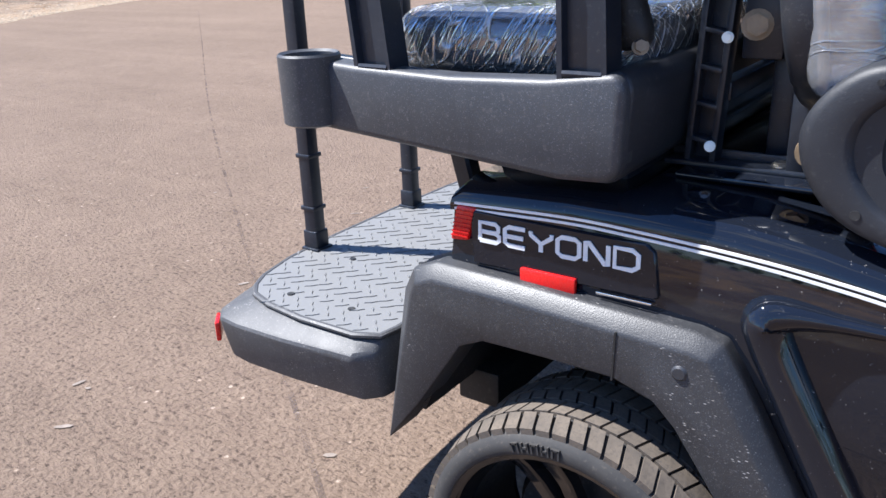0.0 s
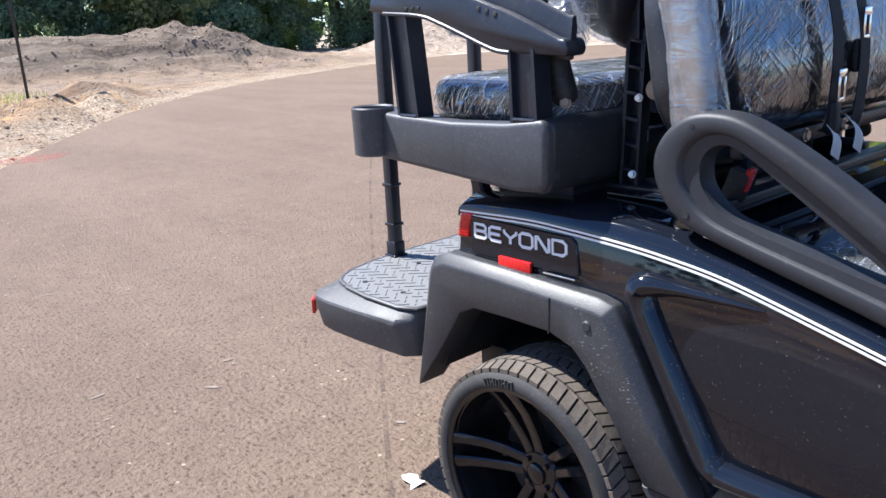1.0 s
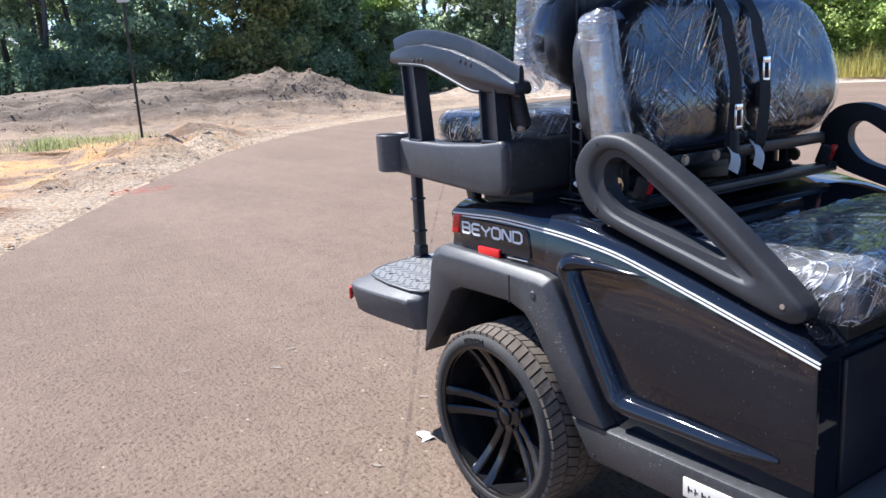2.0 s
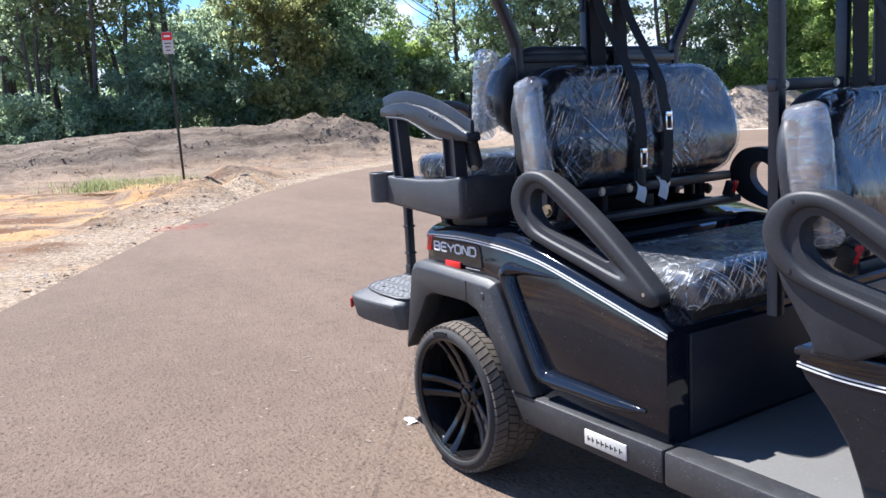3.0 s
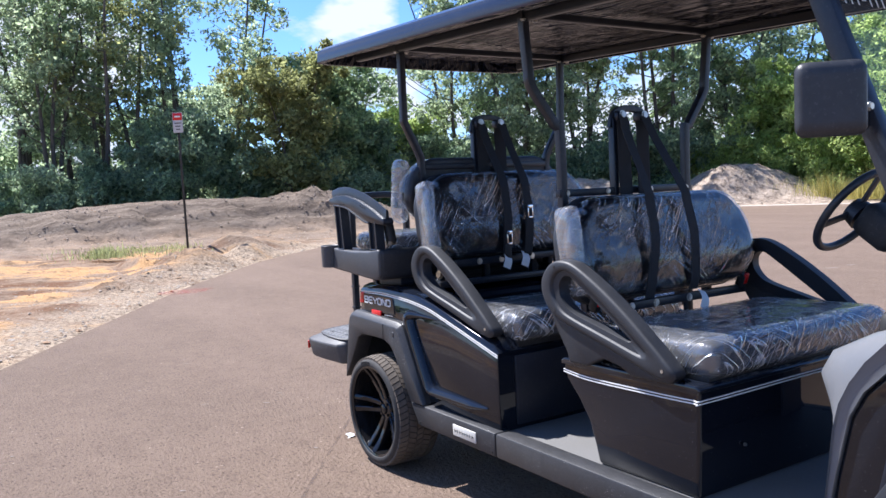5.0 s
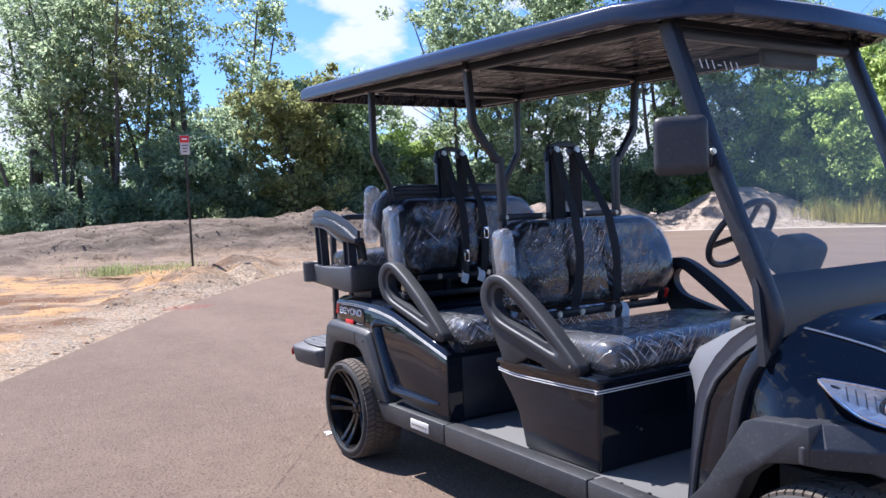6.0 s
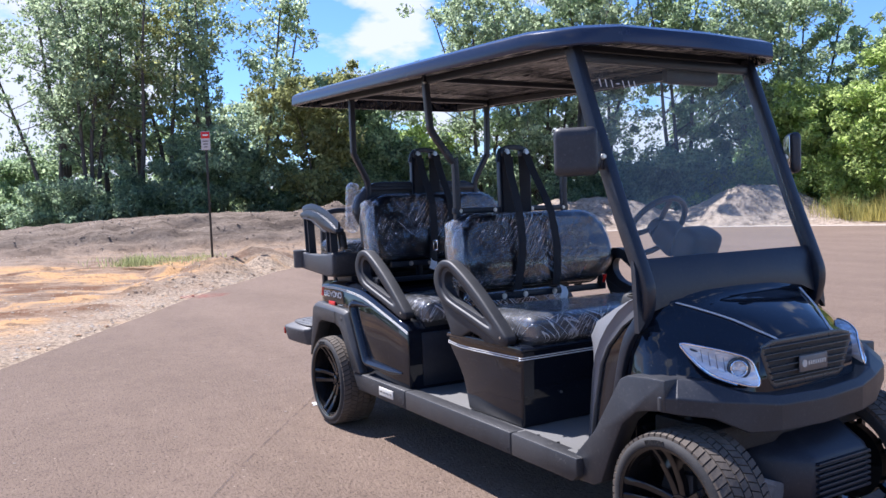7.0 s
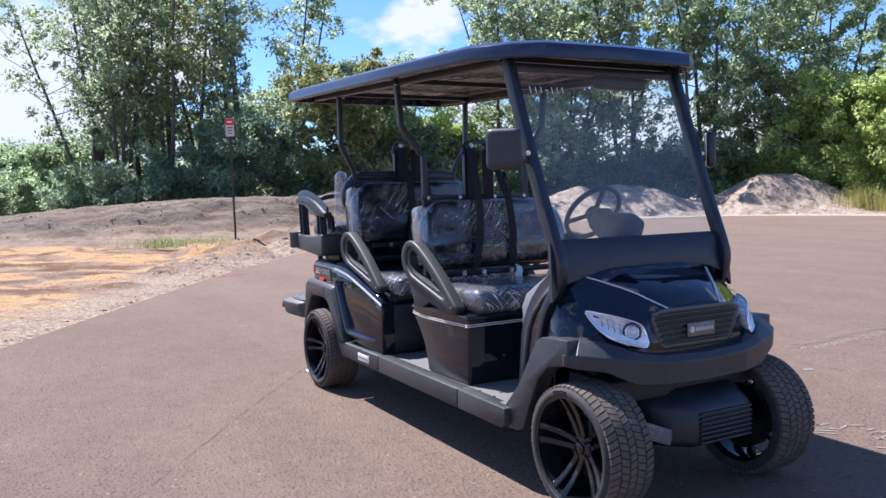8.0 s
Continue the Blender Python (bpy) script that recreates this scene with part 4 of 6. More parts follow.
build_rear_fender()
build_rocker()


def build_floor():
    part("floor_deck", box((1.70, 0, 0.366), (1.56, 1.24, 0.022), 0.004), GREY, cart, "grey ribbed floor mat")
    for x in (1.04, 1.16, 1.30, 2.08, 2.22, 2.36):
        for sd in SIDES:
            part("floor_rivet", rod((x, sd * 0.585, 0.377), (x, sd * 0.585, 0.382), 0.007, 10), DARK, cart)


def build_front_seat_box():
    side = [(1.318, 0.735), (1.312, 0.70), (1.335, 0.664), (1.395, 0.60), (1.445, 0.53), (1.475, 0.45), (1.495, 0.378), (1.955, 0.378), (1.962, 0.735), (1.93, 0.748), (1.34, 0.748)]
    part("front_seat_box", prism(side, -0.575, 0.575, 0.018, 3), PAINT, cart, "glossy black seat base")
    for dz in (0.0, -0.0095):
        z = 0.706 + dz
        line = [(1.318, -0.5765, z), (1.45, -0.5765, z - 0.012), (1.7, -0.5765, z - 0.010), (1.94, -0.5765, z - 0.004), (1.9655, -0.55, z - 0.003), (1.9655, 0.0, z), (1.9655, 0.55, z - 0.003), (1.94, 0.5765, z - 0.004),
                (1.7, 0.5765, z - 0.010), (1.45, 0.5765, z - 0.012), (1.318, 0.5765, z)]
        part("coachline", sweep(line, [(-0.0015, -0.0019), (0.0015, -0.0019), (0.0015, 0.0019), (-0.0015, 0.0019)], (0, 0, 1), steps=4), WHITE, cart)
    rim = [(1.312, 0.725), (1.955, 0.722), (1.972, 0.730), (1.972, 0.742), (1.955, 0.752), (1.33, 0.752), (1.312, 0.742)]
    part("seat_box_rim", prism(rim, -0.585, 0.585, 0.008, 3), PAINT, cart)
    part("key_switch", rod((1.965, -0.36, 0.52), (1.972, -0.36, 0.52), 0.006, 10), STEEL, cart)


build_floor()
build_front_seat_box()


def film_seat(c, s, r, rot=None, name="cushion", seed=1.0, squash=None, loose=None):
    """A black vinyl cushion in clear film; loose: (centre, size) of the slack film at its ends."""
    n = (12, 34, 14)
    seat = part(name, soft_box(c, s, r, n, 0.002, 5, 0, rot, seed, squash), VINYL, cart, "black vinyl under wrinkled clear film", 60)
    big = tuple(v + 0.014 for v in s)
    part("film", soft_box(c, big, r + 0.005, (20, 64, 26), 0.0022, 5, 0, rot, seed + 3, squash), FILM_TOP if squash is None else FILM, seat, "clear wrinkled plastic film", 60)
    if squash is not None:
        m = Euler([radians(v) for v in rot]).to_matrix()
        rear = Vector(c) + m @ Vector((-(s[0] / 2 + 0.004) if c[0] > 0.1 else s[0] / 2, 0, 0))
        part("back_shell", soft_box(rear, (0.045, s[1] + 0.034, s[2] + 0.034), 0.020, (4, 34, 18), 0, 5, 0, rot, seed, squash), TRIM, seat, "textured black moulded back shell", 60)
    for lc, ls in loose or ():
        part("loose_film", soft_box(lc, ls, min(ls) * 0.45, (16, 10, 26), 0.005, 9, 0, rot, seed + 9), FILM_LOOSE, seat, "milky slack film at the seat's end", 60)
    return seat


def back_shape(q, h):
    """A backrest with well-rounded corners, fuller at the lumbar."""
    t = (q.z + h.z) / (2 * h.z)
    r = 0.190 if q.z > 0 else 0.150
    dy, dz = abs(q.y) - (h.y - r), abs(q.z) - (h.z - r)
    y, z = q.y, q.z
    if dy > 0 and dz > 0 and math.hypot(dy, dz) > 1e-6:
        k = min(1.0, max(dy, dz) / math.hypot(dy, dz))
        y, z = math.copysign(h.y - r + dy * k, q.y), math.copysign(h.z - r + dz * k, q.z)
    f = 0.020 * math.exp(-((t - 0.35) / 0.25) ** 2) if q.x > 0 else 0
    return Vector((q.x + f, y, z))


def build_seats():
    film_seat((1.297, 0.010, 1.150), (0.105, 1.04, 0.40), 0.048, (0, -9, 0), "front_backrest", 1.0, back_shape, [((1.305, -0.502, 1.150), (0.108, 0.070, 0.35))])
    film_seat((1.685, 0, 0.815), (0.58, 1.05, 0.125), 0.052, (0, -1.5, 0), "front_seat_cushion", 2.0, None, None)
    film_seat((0.257, 0, 1.275), (0.105, 1.04, 0.42), 0.048, (0, -9, 0), "middle_backrest", 3.0, back_shape, [((0.266, -0.504, 1.268), (0.108, 0.070, 0.37))])
    film_seat((0.665, 0, 0.805), (0.60, 1.04, 0.125), 0.052, (0, -1.5, 0), "middle_seat_cushion", 4.0, None, None)
    film_seat((-0.005, 0, 1.415), (0.12, 0.98, 0.30), 0.055, (0, 6, 0), "rear_backrest", 5.0, back_shape, [((-0.045, -0.475, 1.41), (0.09, 0.085, 0.33))])
    film_seat((-0.215, 0, 1.140), (0.44, 1.12, 0.095), 0.042, None, "rear_seat_cushion", 6.0, None, None)
    part("front_seat_pan", box((1.67, 0, 0.752), (0.56, 1.02, 0.03)), DARK, cart)
    part("middle_seat_pan", box((0.67, 0, 0.752), (0.54, 1.0, 0.06)), DARK, cart)
    part("rear_seat_pan", box((-0.22, 0, 1.085), (0.42, 1.08, 0.03)), DARK, cart)


build_seats()


def slotted_arm(outer, inner, y1, y2):
    """A moulded loop: a rounded outer face between two matched contours, with a sunk band beside the slot."""
    o = curve_points([(x, 0, z) for x, z in outer], 5, True)
    n = curve_points([(x, 0, z) for x, z in inner], 5, True)
    bm, rings = bmesh.new(), []
    shape = [(0.0, y2), (0.0, y1 + 0.012), (0.05, y1 + 0.004), (0.16, y1), (0.54, y1), (0.60, y1 + 0.002), (0.66, y1 + 0.010), (0.97, y1 + 0.012), (1.0, y1 + 0.018), (1.0, y2), ]
    for k, y in shape:
        rings.append([bm.verts.new((a.x + (b.x - a.x) * k, y, a.z + (b.z - a.z) * k)) for a, b in zip(o, n)])
    rings.append(rings[0])
    for a, b in zip(rings, rings[1:]):
        for q in range(len(a)):
            bm.faces.new((a[q], b[q], b[(q + 1) % len(a)], a[(q + 1) % len(a)]))
    return bm


def build_side_arms():
    """The moulded grab arms beside the two forward-facing seats."""
    outer = [(0.252, 1.050), (0.272, 1.098), (0.318, 1.136), (0.380, 1.146), (0.450, 1.130), (0.571, 1.064), (0.690, 0.984), (0.800, 0.898), (0.872, 0.838), (0.905, 0.800), (0.885, 0.772), (0.830, 0.776),
             (0.640, 0.836), (0.400, 0.906), (0.310, 0.942), (0.265, 0.995)]
    inner = [(0.352, 1.040), (0.358, 1.066), (0.378, 1.084), (0.402, 1.088), (0.432, 1.076), (0.515, 1.022), (0.600, 0.964), (0.670, 0.916), (0.700, 0.896), (0.708, 0.888), (0.700, 0.884), (0.680, 0.886),
             (0.590, 0.908), (0.455, 0.943), (0.398, 0.966), (0.360, 1.006)]
    for x0, z0 in ((0.0, 0.0), (0.985, -0.020)):
        bm = slotted_arm([(x + x0, z + z0) for x, z in outer], [(x + x0, z + z0) for x, z in inner], -0.612, -0.552)
        if x0:
            web = prism([(1.265, 0.945), (1.39, 0.895), (1.83, 0.765), (1.88, 0.752), (1.86, 0.740), (1.68, 0.740), (1.635, 0.765), (1.55, 0.780), (1.49, 0.752), (1.47, 0.740), (1.37, 0.740), (1.36, 0.775), (1.285, 0.890)], -0.594, -0.548, 0.012, 3)
            bm = join(bm, web)
        pair("grab_arm", bm, ARM, "moulded matte black grab arm", 40)
        pair("arm_screw", rod((0.858 + x0, -0.606, 0.806 + z0), (0.858 + x0, -0.614, 0.806 + z0), 0.006, 10), STEEL)
        pair("arm_screw", rod((0.331 + x0, -0.596, 0.956 + z0), (0.331 + x0, -0.6135, 0.956 + z0), 0.0065, 12), DARK)
        pair("arm_screw", rod((0.338 + x0, -0.596, 1.122 + z0), (0.338 + x0, -0.6132, 1.122 + z0), 0.0045, 12), DARK)


build_side_arms()


def build_frame_posts():
    sq = ring(0.0175, 0.0175, 12, 6)
    rear = [(0.107, -0.522, 2.115), (0.100, -0.518, 1.80), (0.098, -0.508, 1.74), (0.085, -0.43, 1.60), (0.080, -0.415, 1.53), (0.078, -0.412, 1.27)]
    mid = [(1.112, -0.546, 2.075), (1.110, -0.527, 1.87), (1.110, -0.512, 1.80), (1.113, -0.40, 1.65), (1.115, -0.376, 1.58), (1.116, -0.372, 0.75)]
    for line in (rear, mid):
        pair("roof_post", sweep(line, sq, (1, 0, 0), steps=5), FRAME, "bent black roof post")
    for x, z in ((1.116, 1.372), (0.085, 1.53), (1.116, 1.02), (0.09, 1.06)):
        part("seat_back_rail", box((x, 0, z), (0.028, 0.80, 0.032), 0.005), FRAME, cart)
        for y in ((-0.36, -0.13, 0.13, 0.36) if x > 1 else ()):
            part("rail_bolt", bolt((x + 0.014, y, z), (1, 0, 0), 0.009, 0.007), STEEL, cart)
    # lower brackets that carry the backrests
    for x in (0.19, 1.22):
        for y in (-0.34, -0.10, 0.22, 0.40):
            part("back_bracket", join(box((x - 0.02, y, 0.985 if x > 1 else 1.03), (0.035, 0.035, 0.20), 0.004)), FRAME, cart)
    # belt towers
    for x, zt, zb in ((1.12, 1.700, 1.10), (0.085, 1.762, 1.10)):
        for y in (-0.082, 0.108):
            part("belt_tower", box((x, y, (zt + zb) / 2 - 0.02), (0.034, 0.026, zt - zb), 0.004), FRAME, cart)
        for y in (-0.053, 0.080):
            part("tower_bolt", bolt((x + 0.03, y, zt - 0.006), (1, 0, 0.1), 0.014, 0.010), STEEL, cart)
            part("belt_guide", soft_box((x + 0.008, y, zt - 0.012), (0.050, 0.062, 0.046), 0.014, (4, 4, 4)), FRAME, cart)
        cap = sweep([(x, -0.095, zt - 0.06), (x, -0.080, zt - 0.004), (x, -0.045, zt + 0.016), (x, 0.014, zt + 0.024), (x, 0.072, zt + 0.016), (x, 0.106, zt - 0.004), (x, 0.121, zt - 0.06)], ring(0.015, 0.011, 10, 4), (1, 0, 0), steps=5)
        part("tower_cap", cap, FRAME, cart)
    # webbing: tower, height of its top, start, front of the seat, across at the seat's top, at its end, end height, height of the tongue
    flat = [(-0.026, -0.0012), (0.026, -0.0012), (0.026, 0.0012), (-0.026, 0.0012)]
    broad = [(a * 1.45, b) for a, b in flat]
    for x, zt, y0, fx, ym, y1, ze, tongue_z in ((1.12, 1.69, -0.053, 1.372, -0.121, -0.180, 0.94, None), (1.12, 1.69, 0.080, 1.372, 0.086, 0.080, 0.95, None),
                                                (0.085, 1.75, -0.051, 0.335, -0.066, -0.112, 1.05, 1.165), (0.085, 1.75, 0.086, 0.335, 0.072, 0.030, 1.05, 1.29)):
        zs = zt - 0.67
        mid = (ym * 0.55 + y1 * 0.45)
        part("seat_belt", sweep([(x + 0.034, y0, zt), (x + 0.08, y0 * 0.7 + ym * 0.3, zt - 0.09), (fx - 0.030, ym, zs + 0.365), (fx - 0.004, ym * 0.8 + y1 * 0.2, zs + 0.30), (fx + 0.032, mid, zs + 0.16), (fx + 0.036, y1 * 0.8 + mid * 0.2, zs), (fx + 0.022, y1, ze)], flat, (1, 0, 0), steps=6), BELT, cart, "black seat belt webbing")
        part("seat_belt", sweep([(x + 0.025, y0 * 0.85, zt - 0.02), (x + 0.03, y0 * 0.85, zt - 0.25), (x + 0.035, y0 * 0.85, zt - 0.42)], broad, (1, 0, 0), steps=4), BELT, cart, "black seat belt webbing")
        if tongue_z:
            yt = mid * 0.6 + y1 * 0.4 if tongue_z < 1.2 else ym * 0.7 + y1 * 0.3
            xt = fx + 0.050 if tongue_z < 1.2 else fx + 0.030
            part("belt_tongue", join(box((xt, yt, tongue_z + 0.012), (0.006, 0.034, 0.018), 0.002), box((xt, yt - 0.014, tongue_z - 0.018), (0.005, 0.008, 0.052), 0.002), box((xt, yt + 0.014, tongue_z - 0.018), (0.005, 0.008, 0.052), 0.002), box((xt, yt, tongue_z - 0.044), (0.005, 0.034, 0.010), 0.002)), CHROME, cart)
            part("buckle_sleeve", soft_box((xt - 0.012, yt - 0.004, tongue_z - 0.085), (0.022, 0.040, 0.075), 0.010, (4, 4, 6)), DARK, cart)
    # buckles and their white tags
    for x, z in ((0.36, 1.04), (1.40, 0.91)):
        for y in ((-0.10, 0.015) if x < 1 else (0.125,)):
            tag = sweep([(x, y, z + 0.03), (x + 0.03, y - 0.012, z), (x + 0.035, y - 0.03, z - 0.04)], [(-0.024, -0.0006), (0.024, -0.0006), (0.024, 0.0006), (-0.024, 0.0006)], (1, 0, 0), steps=4)
            part("belt_tag", tag, WHITE, cart)
        part("lower_rail", box((x - 0.06, 0.05, z), (0.03, 0.86, 0.035), 0.005), FRAME, cart)
        for y in (-0.24, -0.10, 0.10):
            part("rail_bolt", bolt((x - 0.045, y, z), (1, 0, 0), 0.012, 0.008), STEEL, cart)
    for x, z in ((0.34, 0.985), (1.36, 0.945)):
        for sd in SIDES:
            b = part("buckle", box((x, sd * 0.44, z), (0.045, 0.028, 0.065), 0.006, (0, 20, 0)), DARK, cart)
            part("buckle_button", box((x + 0.022, sd * 0.44, z + 0.012), (0.012, 0.024, 0.05), 0.003, (0, 20, 0)), RED, b, "red release button")


build_frame_posts()


def roof_z(x):
    return 2.112 - 0.037 * x


def build_roof():
    """A shallow dished shell with a lip, chamfered at the front corners."""
    plan = [(-0.555, -0.62), (-0.50, -0.695), (1.0, -0.70), (2.20, -0.685), (2.42, -0.58), (2.52, -0.45), (2.55, 0.0), (2.52, 0.45), (2.42, 0.58), (2.20, 0.685), (1.0, 0.70), (-0.50, 0.695), (-0.555, 0.62), (-0.57, 0.0)]
    layers = [(1.00, 0.0), (1.004, 0.006), (1.000, 0.058), (0.994, 0.066), (0.950, 0.084), (0.935, 0.086), (0.80, 0.082), (0.77, 0.094), (0.30, 0.100)]
    cx = 0.98
    bm = bmesh.new()
    rings = []
    for k, dz in layers:
        rings.append([bm.verts.new((cx + (x - cx) * (1 - (1 - k) * 0.5), y * k, roof_z(x) + dz)) for x, y in plan])
    n = len(plan)
    for a, b in zip(rings, rings[1:]):
        for j in range(n):
            bm.faces.new((a[j], b[j], b[(j + 1) % n], a[(j + 1) % n]))
    bm.faces.new(list(reversed(rings[-1])))
    lining = bmesh.new()
    lip = [lining.verts.new((cx + (x - cx) * 0.9995, y * 0.9995, roof_z(x))) for x, y in plan]
    under = [lining.verts.new((cx + (x - cx) * 0.985, y * 0.965, roof_z(x))) for x, y in plan]
    under2 = [lining.verts.new((cx + (x - cx) * 0.98, y * 0.955, roof_z(x) + 0.05)) for x, y in plan]
    for a, b in ((lip, under), (under, under2)):
        for j in range(n):
            lining.faces.new((a[(j + 1) % n], b[(j + 1) % n], b[j], a[j]))
    lining.faces.new(under2)
    part("roof", bm, ROOFM, cart, "long black moulded roof", 30)
    part("roof_lining", lining, LINING, cart, "dark underside of the roof", 30)
    for y in (-0.545, 0.545):
        part("roof_rail", sweep([(-0.30, y, roof_z(-0.30) + 0.012), (2.34, y * 0.97, roof_z(2.34) + 0.0)], ring(0.016, 0.020, 8, 5), (0, 0, 1), smooth=False), FRAME, cart)
    for x in (0.107, 1.112, 2.28):
        part("roof_cross_bar", sweep([(x, -0.56, roof_z(x) + 0.015), (x, 0.56, roof_z(x) + 0.015)], ring(0.015, 0.015, 8, 5), (0, 0, 1), smooth=False), FRAME, cart)
    for x in (0.107, 1.112):
        for y in (-0.56, -0.50, 0.50, 0.56):
            part("roof_bolt", bolt((x + 0.02, y, roof_z(x) - 0.008), (0, 0, -1), 0.009, 0.008), STEEL, cart)


build_roof()


def build_front():
    # pillars, windshield and cowl
    pil = [(2.315, -0.530, 2.025), (2.42, -0.527, 1.74), (2.555, -0.522, 1.39), (2.665, -0.516, 1.13), (2.688, -0.514, 1.05), (2.672, -0.516, 0.96), (2.622, -0.540, 0.87), (2.592, -0.553, 0.77), (2.565, -0.556, 0.64), (2.53, -0.550, 0.50), (2.50, -0.545, 0.40)]
    pair("windshield_pillar", sweep(pil, ring(0.030, 0.026, 12, 5), (0, 1, 0), steps=5, scale=lambda t: 1.0 if t < 0.45 else max(0.62, 1.0 - (t - 0.45) * 1.6)), FRAME, "matte black windshield pillar")
    def ws(z):
        return 2.638 - (z - 1.17) * 0.372
    glass = loft([[(ws(1.14), y, 1.14) for y in np.linspace(-0.49, 0.49, 7)], [(ws(1.99), y, 1.99) for y in np.linspace(-0.505, 0.505, 7)]], False)
    thick(glass, 0.005)
    g = part("windshield", glass, GLASS, cart, "clear dusty windshield")
    g.visible_shadow = False
    part("windshield_header", sweep([(ws(1.995) - 0.002, -0.52, 1.995), (ws(1.995), 0.52, 1.995)], ring(0.012, 0.022, 8, 6), (0, 0, 1), smooth=False), FRAME, cart)
    # pale hand-marked strokes inside the glass's upper corner
    for i in range(7):
        h = 0.034 if i != 3 else 0.004
        part("chalk_mark", box((ws(1.885) + 0.006, -0.445 + i * 0.032, 1.885), (0.001, 0.005 if i != 3 else 0.02, h), 0, (0, -20, 0)), WHITE, cart)
    # cowl: the panel below the glass, arched over the hood
    lower = [(-0.562, 0.90), (-0.50, 0.972), (-0.40, 0.995), (-0.25, 1.015), (0.0, 1.035), (0.25, 1.03), (0.40, 1.01), (0.50, 0.972), (0.562, 0.90)]
    ys = [p[0] for p in lower]
    zs = [p[1] for p in lower]
    secs = []
    for y, z in zip(ys, zs):
        secs.append([(ws(1.175) + 0.012, y * 0.965, 1.175), (ws(1.14) + 0.020, y * 0.985, 1.14), (2.690, y, z + 0.035), (2.692, y, z), (2.64 + 0.030 * (abs(y) > 0.55), y, z), (2.60 + 0.034 * (abs(y) > 0.55), y * 0.965, 1.165)])
    part("cowl_panel", loft(secs), FRAME, cart, "matte black cowl panel", 40)
    part("dash", soft_box((2.55, 0, 0.965), (0.20, 0.90, 0.15), 0.05, (8, 16, 6)), DARK, cart)
    part("dash_lower", box((2.55, 0, 0.66), (0.06, 0.96, 0.56), 0.01), PAINT, cart)
    # grey end caps with cup holders
    upper = [(2.665, 1.036), (2.60, 1.012), (2.532, 0.964), (2.470, 0.900), (2.425, 0.836), (2.394, 0.773), (2.376, 0.700), (2.360, 0.570), (2.345, 0.446), (2.337, 0.380)]
    lower_edge = [(2.352, 0.380), (2.366, 0.480), (2.384, 0.571), (2.424, 0.742), (2.466, 0.818), (2.555, 0.908), (2.655, 0.975)]
    rows = []
    for y, back, drop in ((-0.512, -0.012, 0.006), (-0.520, 0.0, 0.0), (-0.508, 0.045, 0.0), (-0.490, 0.090, 0.0), (-0.468, 0.125, 0.0), (-0.430, 0.150, 0.0), (-0.345, 0.160, 0.004)):
        rows.append([(x - back * math.exp(-((z - 0.875) / 0.12) ** 2), y, z - drop) for x, z in upper] + [(x, y, z) for x, z in lower_edge] + [(upper[0][0], y, upper[0][1] - drop)])
    fairing = loft(rows)
    pair("dash_end_cap", fairing, ENDCAP, "grey curved dash end with cup holder", 50)
    pair("cup_holder", lathe([(0.0, 0.0), (0.040, 0.0), (0.046, 0.002), (0.046, 0.010), (0.040, 0.012)], 24), DARK)
    for o in [o for o in cart.children if o.name.startswith("cup_holder")]:
        s = 1 if o.name.endswith(".001") else -1
        o.rotation_euler, o.location = (radians(90), 0, 0), (2.575, s * 0.445, 1.018)
    # inner cowl sides
    shield = [(2.645, 0.972), (2.550, 0.905), (2.462, 0.812), (2.420, 0.735), (2.380, 0.565), (2.350, 0.380), (2.52, 0.380), (2.545, 0.60), (2.575, 0.74), (2.605, 0.85), (2.66, 0.945)]
    pair("front_leg_panel", prism(shield, -0.508, -0.455, 0.014, 3), PAINT, "glossy leg shield")
    # hood: sections across, running forward
    half = [(2.60, [(0.0, 1.040), (0.20, 1.036), (0.41, 1.012), (0.432, 0.996), (0.480, 0.955), (0.528, 0.905), (0.540, 0.82), (0.545, 0.70)]),
            (2.70, [(0.0, 1.026), (0.185, 1.022), (0.375, 0.998), (0.400, 0.982), (0.462, 0.938), (0.530, 0.886), (0.560, 0.80), (0.572, 0.70)]),
            (2.76, [(0.0, 1.006), (0.17, 1.002), (0.330, 0.978), (0.356, 0.962), (0.43, 0.918), (0.515, 0.872), (0.565, 0.79), (0.580, 0.70)]),
            (2.86, [(0.0, 0.966), (0.15, 0.962), (0.258, 0.940), (0.284, 0.924), (0.355, 0.890), (0.418, 0.852), (0.440, 0.775), (0.535, 0.690)]),
            (2.93, [(0.0, 0.926), (0.13, 0.922), (0.206, 0.902), (0.232, 0.888), (0.290, 0.862), (0.338, 0.834), (0.358, 0.750), (0.455, 0.670)]),
            (2.975, [(0.0, 0.892), (0.11, 0.889), (0.174, 0.878), (0.202, 0.870), (0.268, 0.856), (0.300, 0.822), (0.305, 0.735), (0.385, 0.660)]),
            (3.000, [(0.0, 0.872), (0.10, 0.870), (0.160, 0.864), (0.200, 0.862), (0.262, 0.850), (0.280, 0.800), (0.275, 0.720), (0.300, 0.650)])]
    secs = [[(x, -y, z) for y, z in reversed(h)] + [(x, y, z) for y, z in h[1:]] for x, h in half]
    # its rear edge leans with the cowl leg
    secs[0] = [(2.59 + 0.33 * max(0.0, z - 0.72), y, z) for x, y, z in secs[0]]
    hood = loft(secs)
    bevel(hood, 0.006, 2, 12)
    part("hood", hood, PAINT, cart, "glossy black sculpted hood", 60)
    for sd in SIDES:
        for off in (0.0, 0.008):
            line = [(x, sd * (h[2][0] + 0.002 - off), h[2][1] + 0.0035 + off * 0.1) for x, h in half[1:7]]
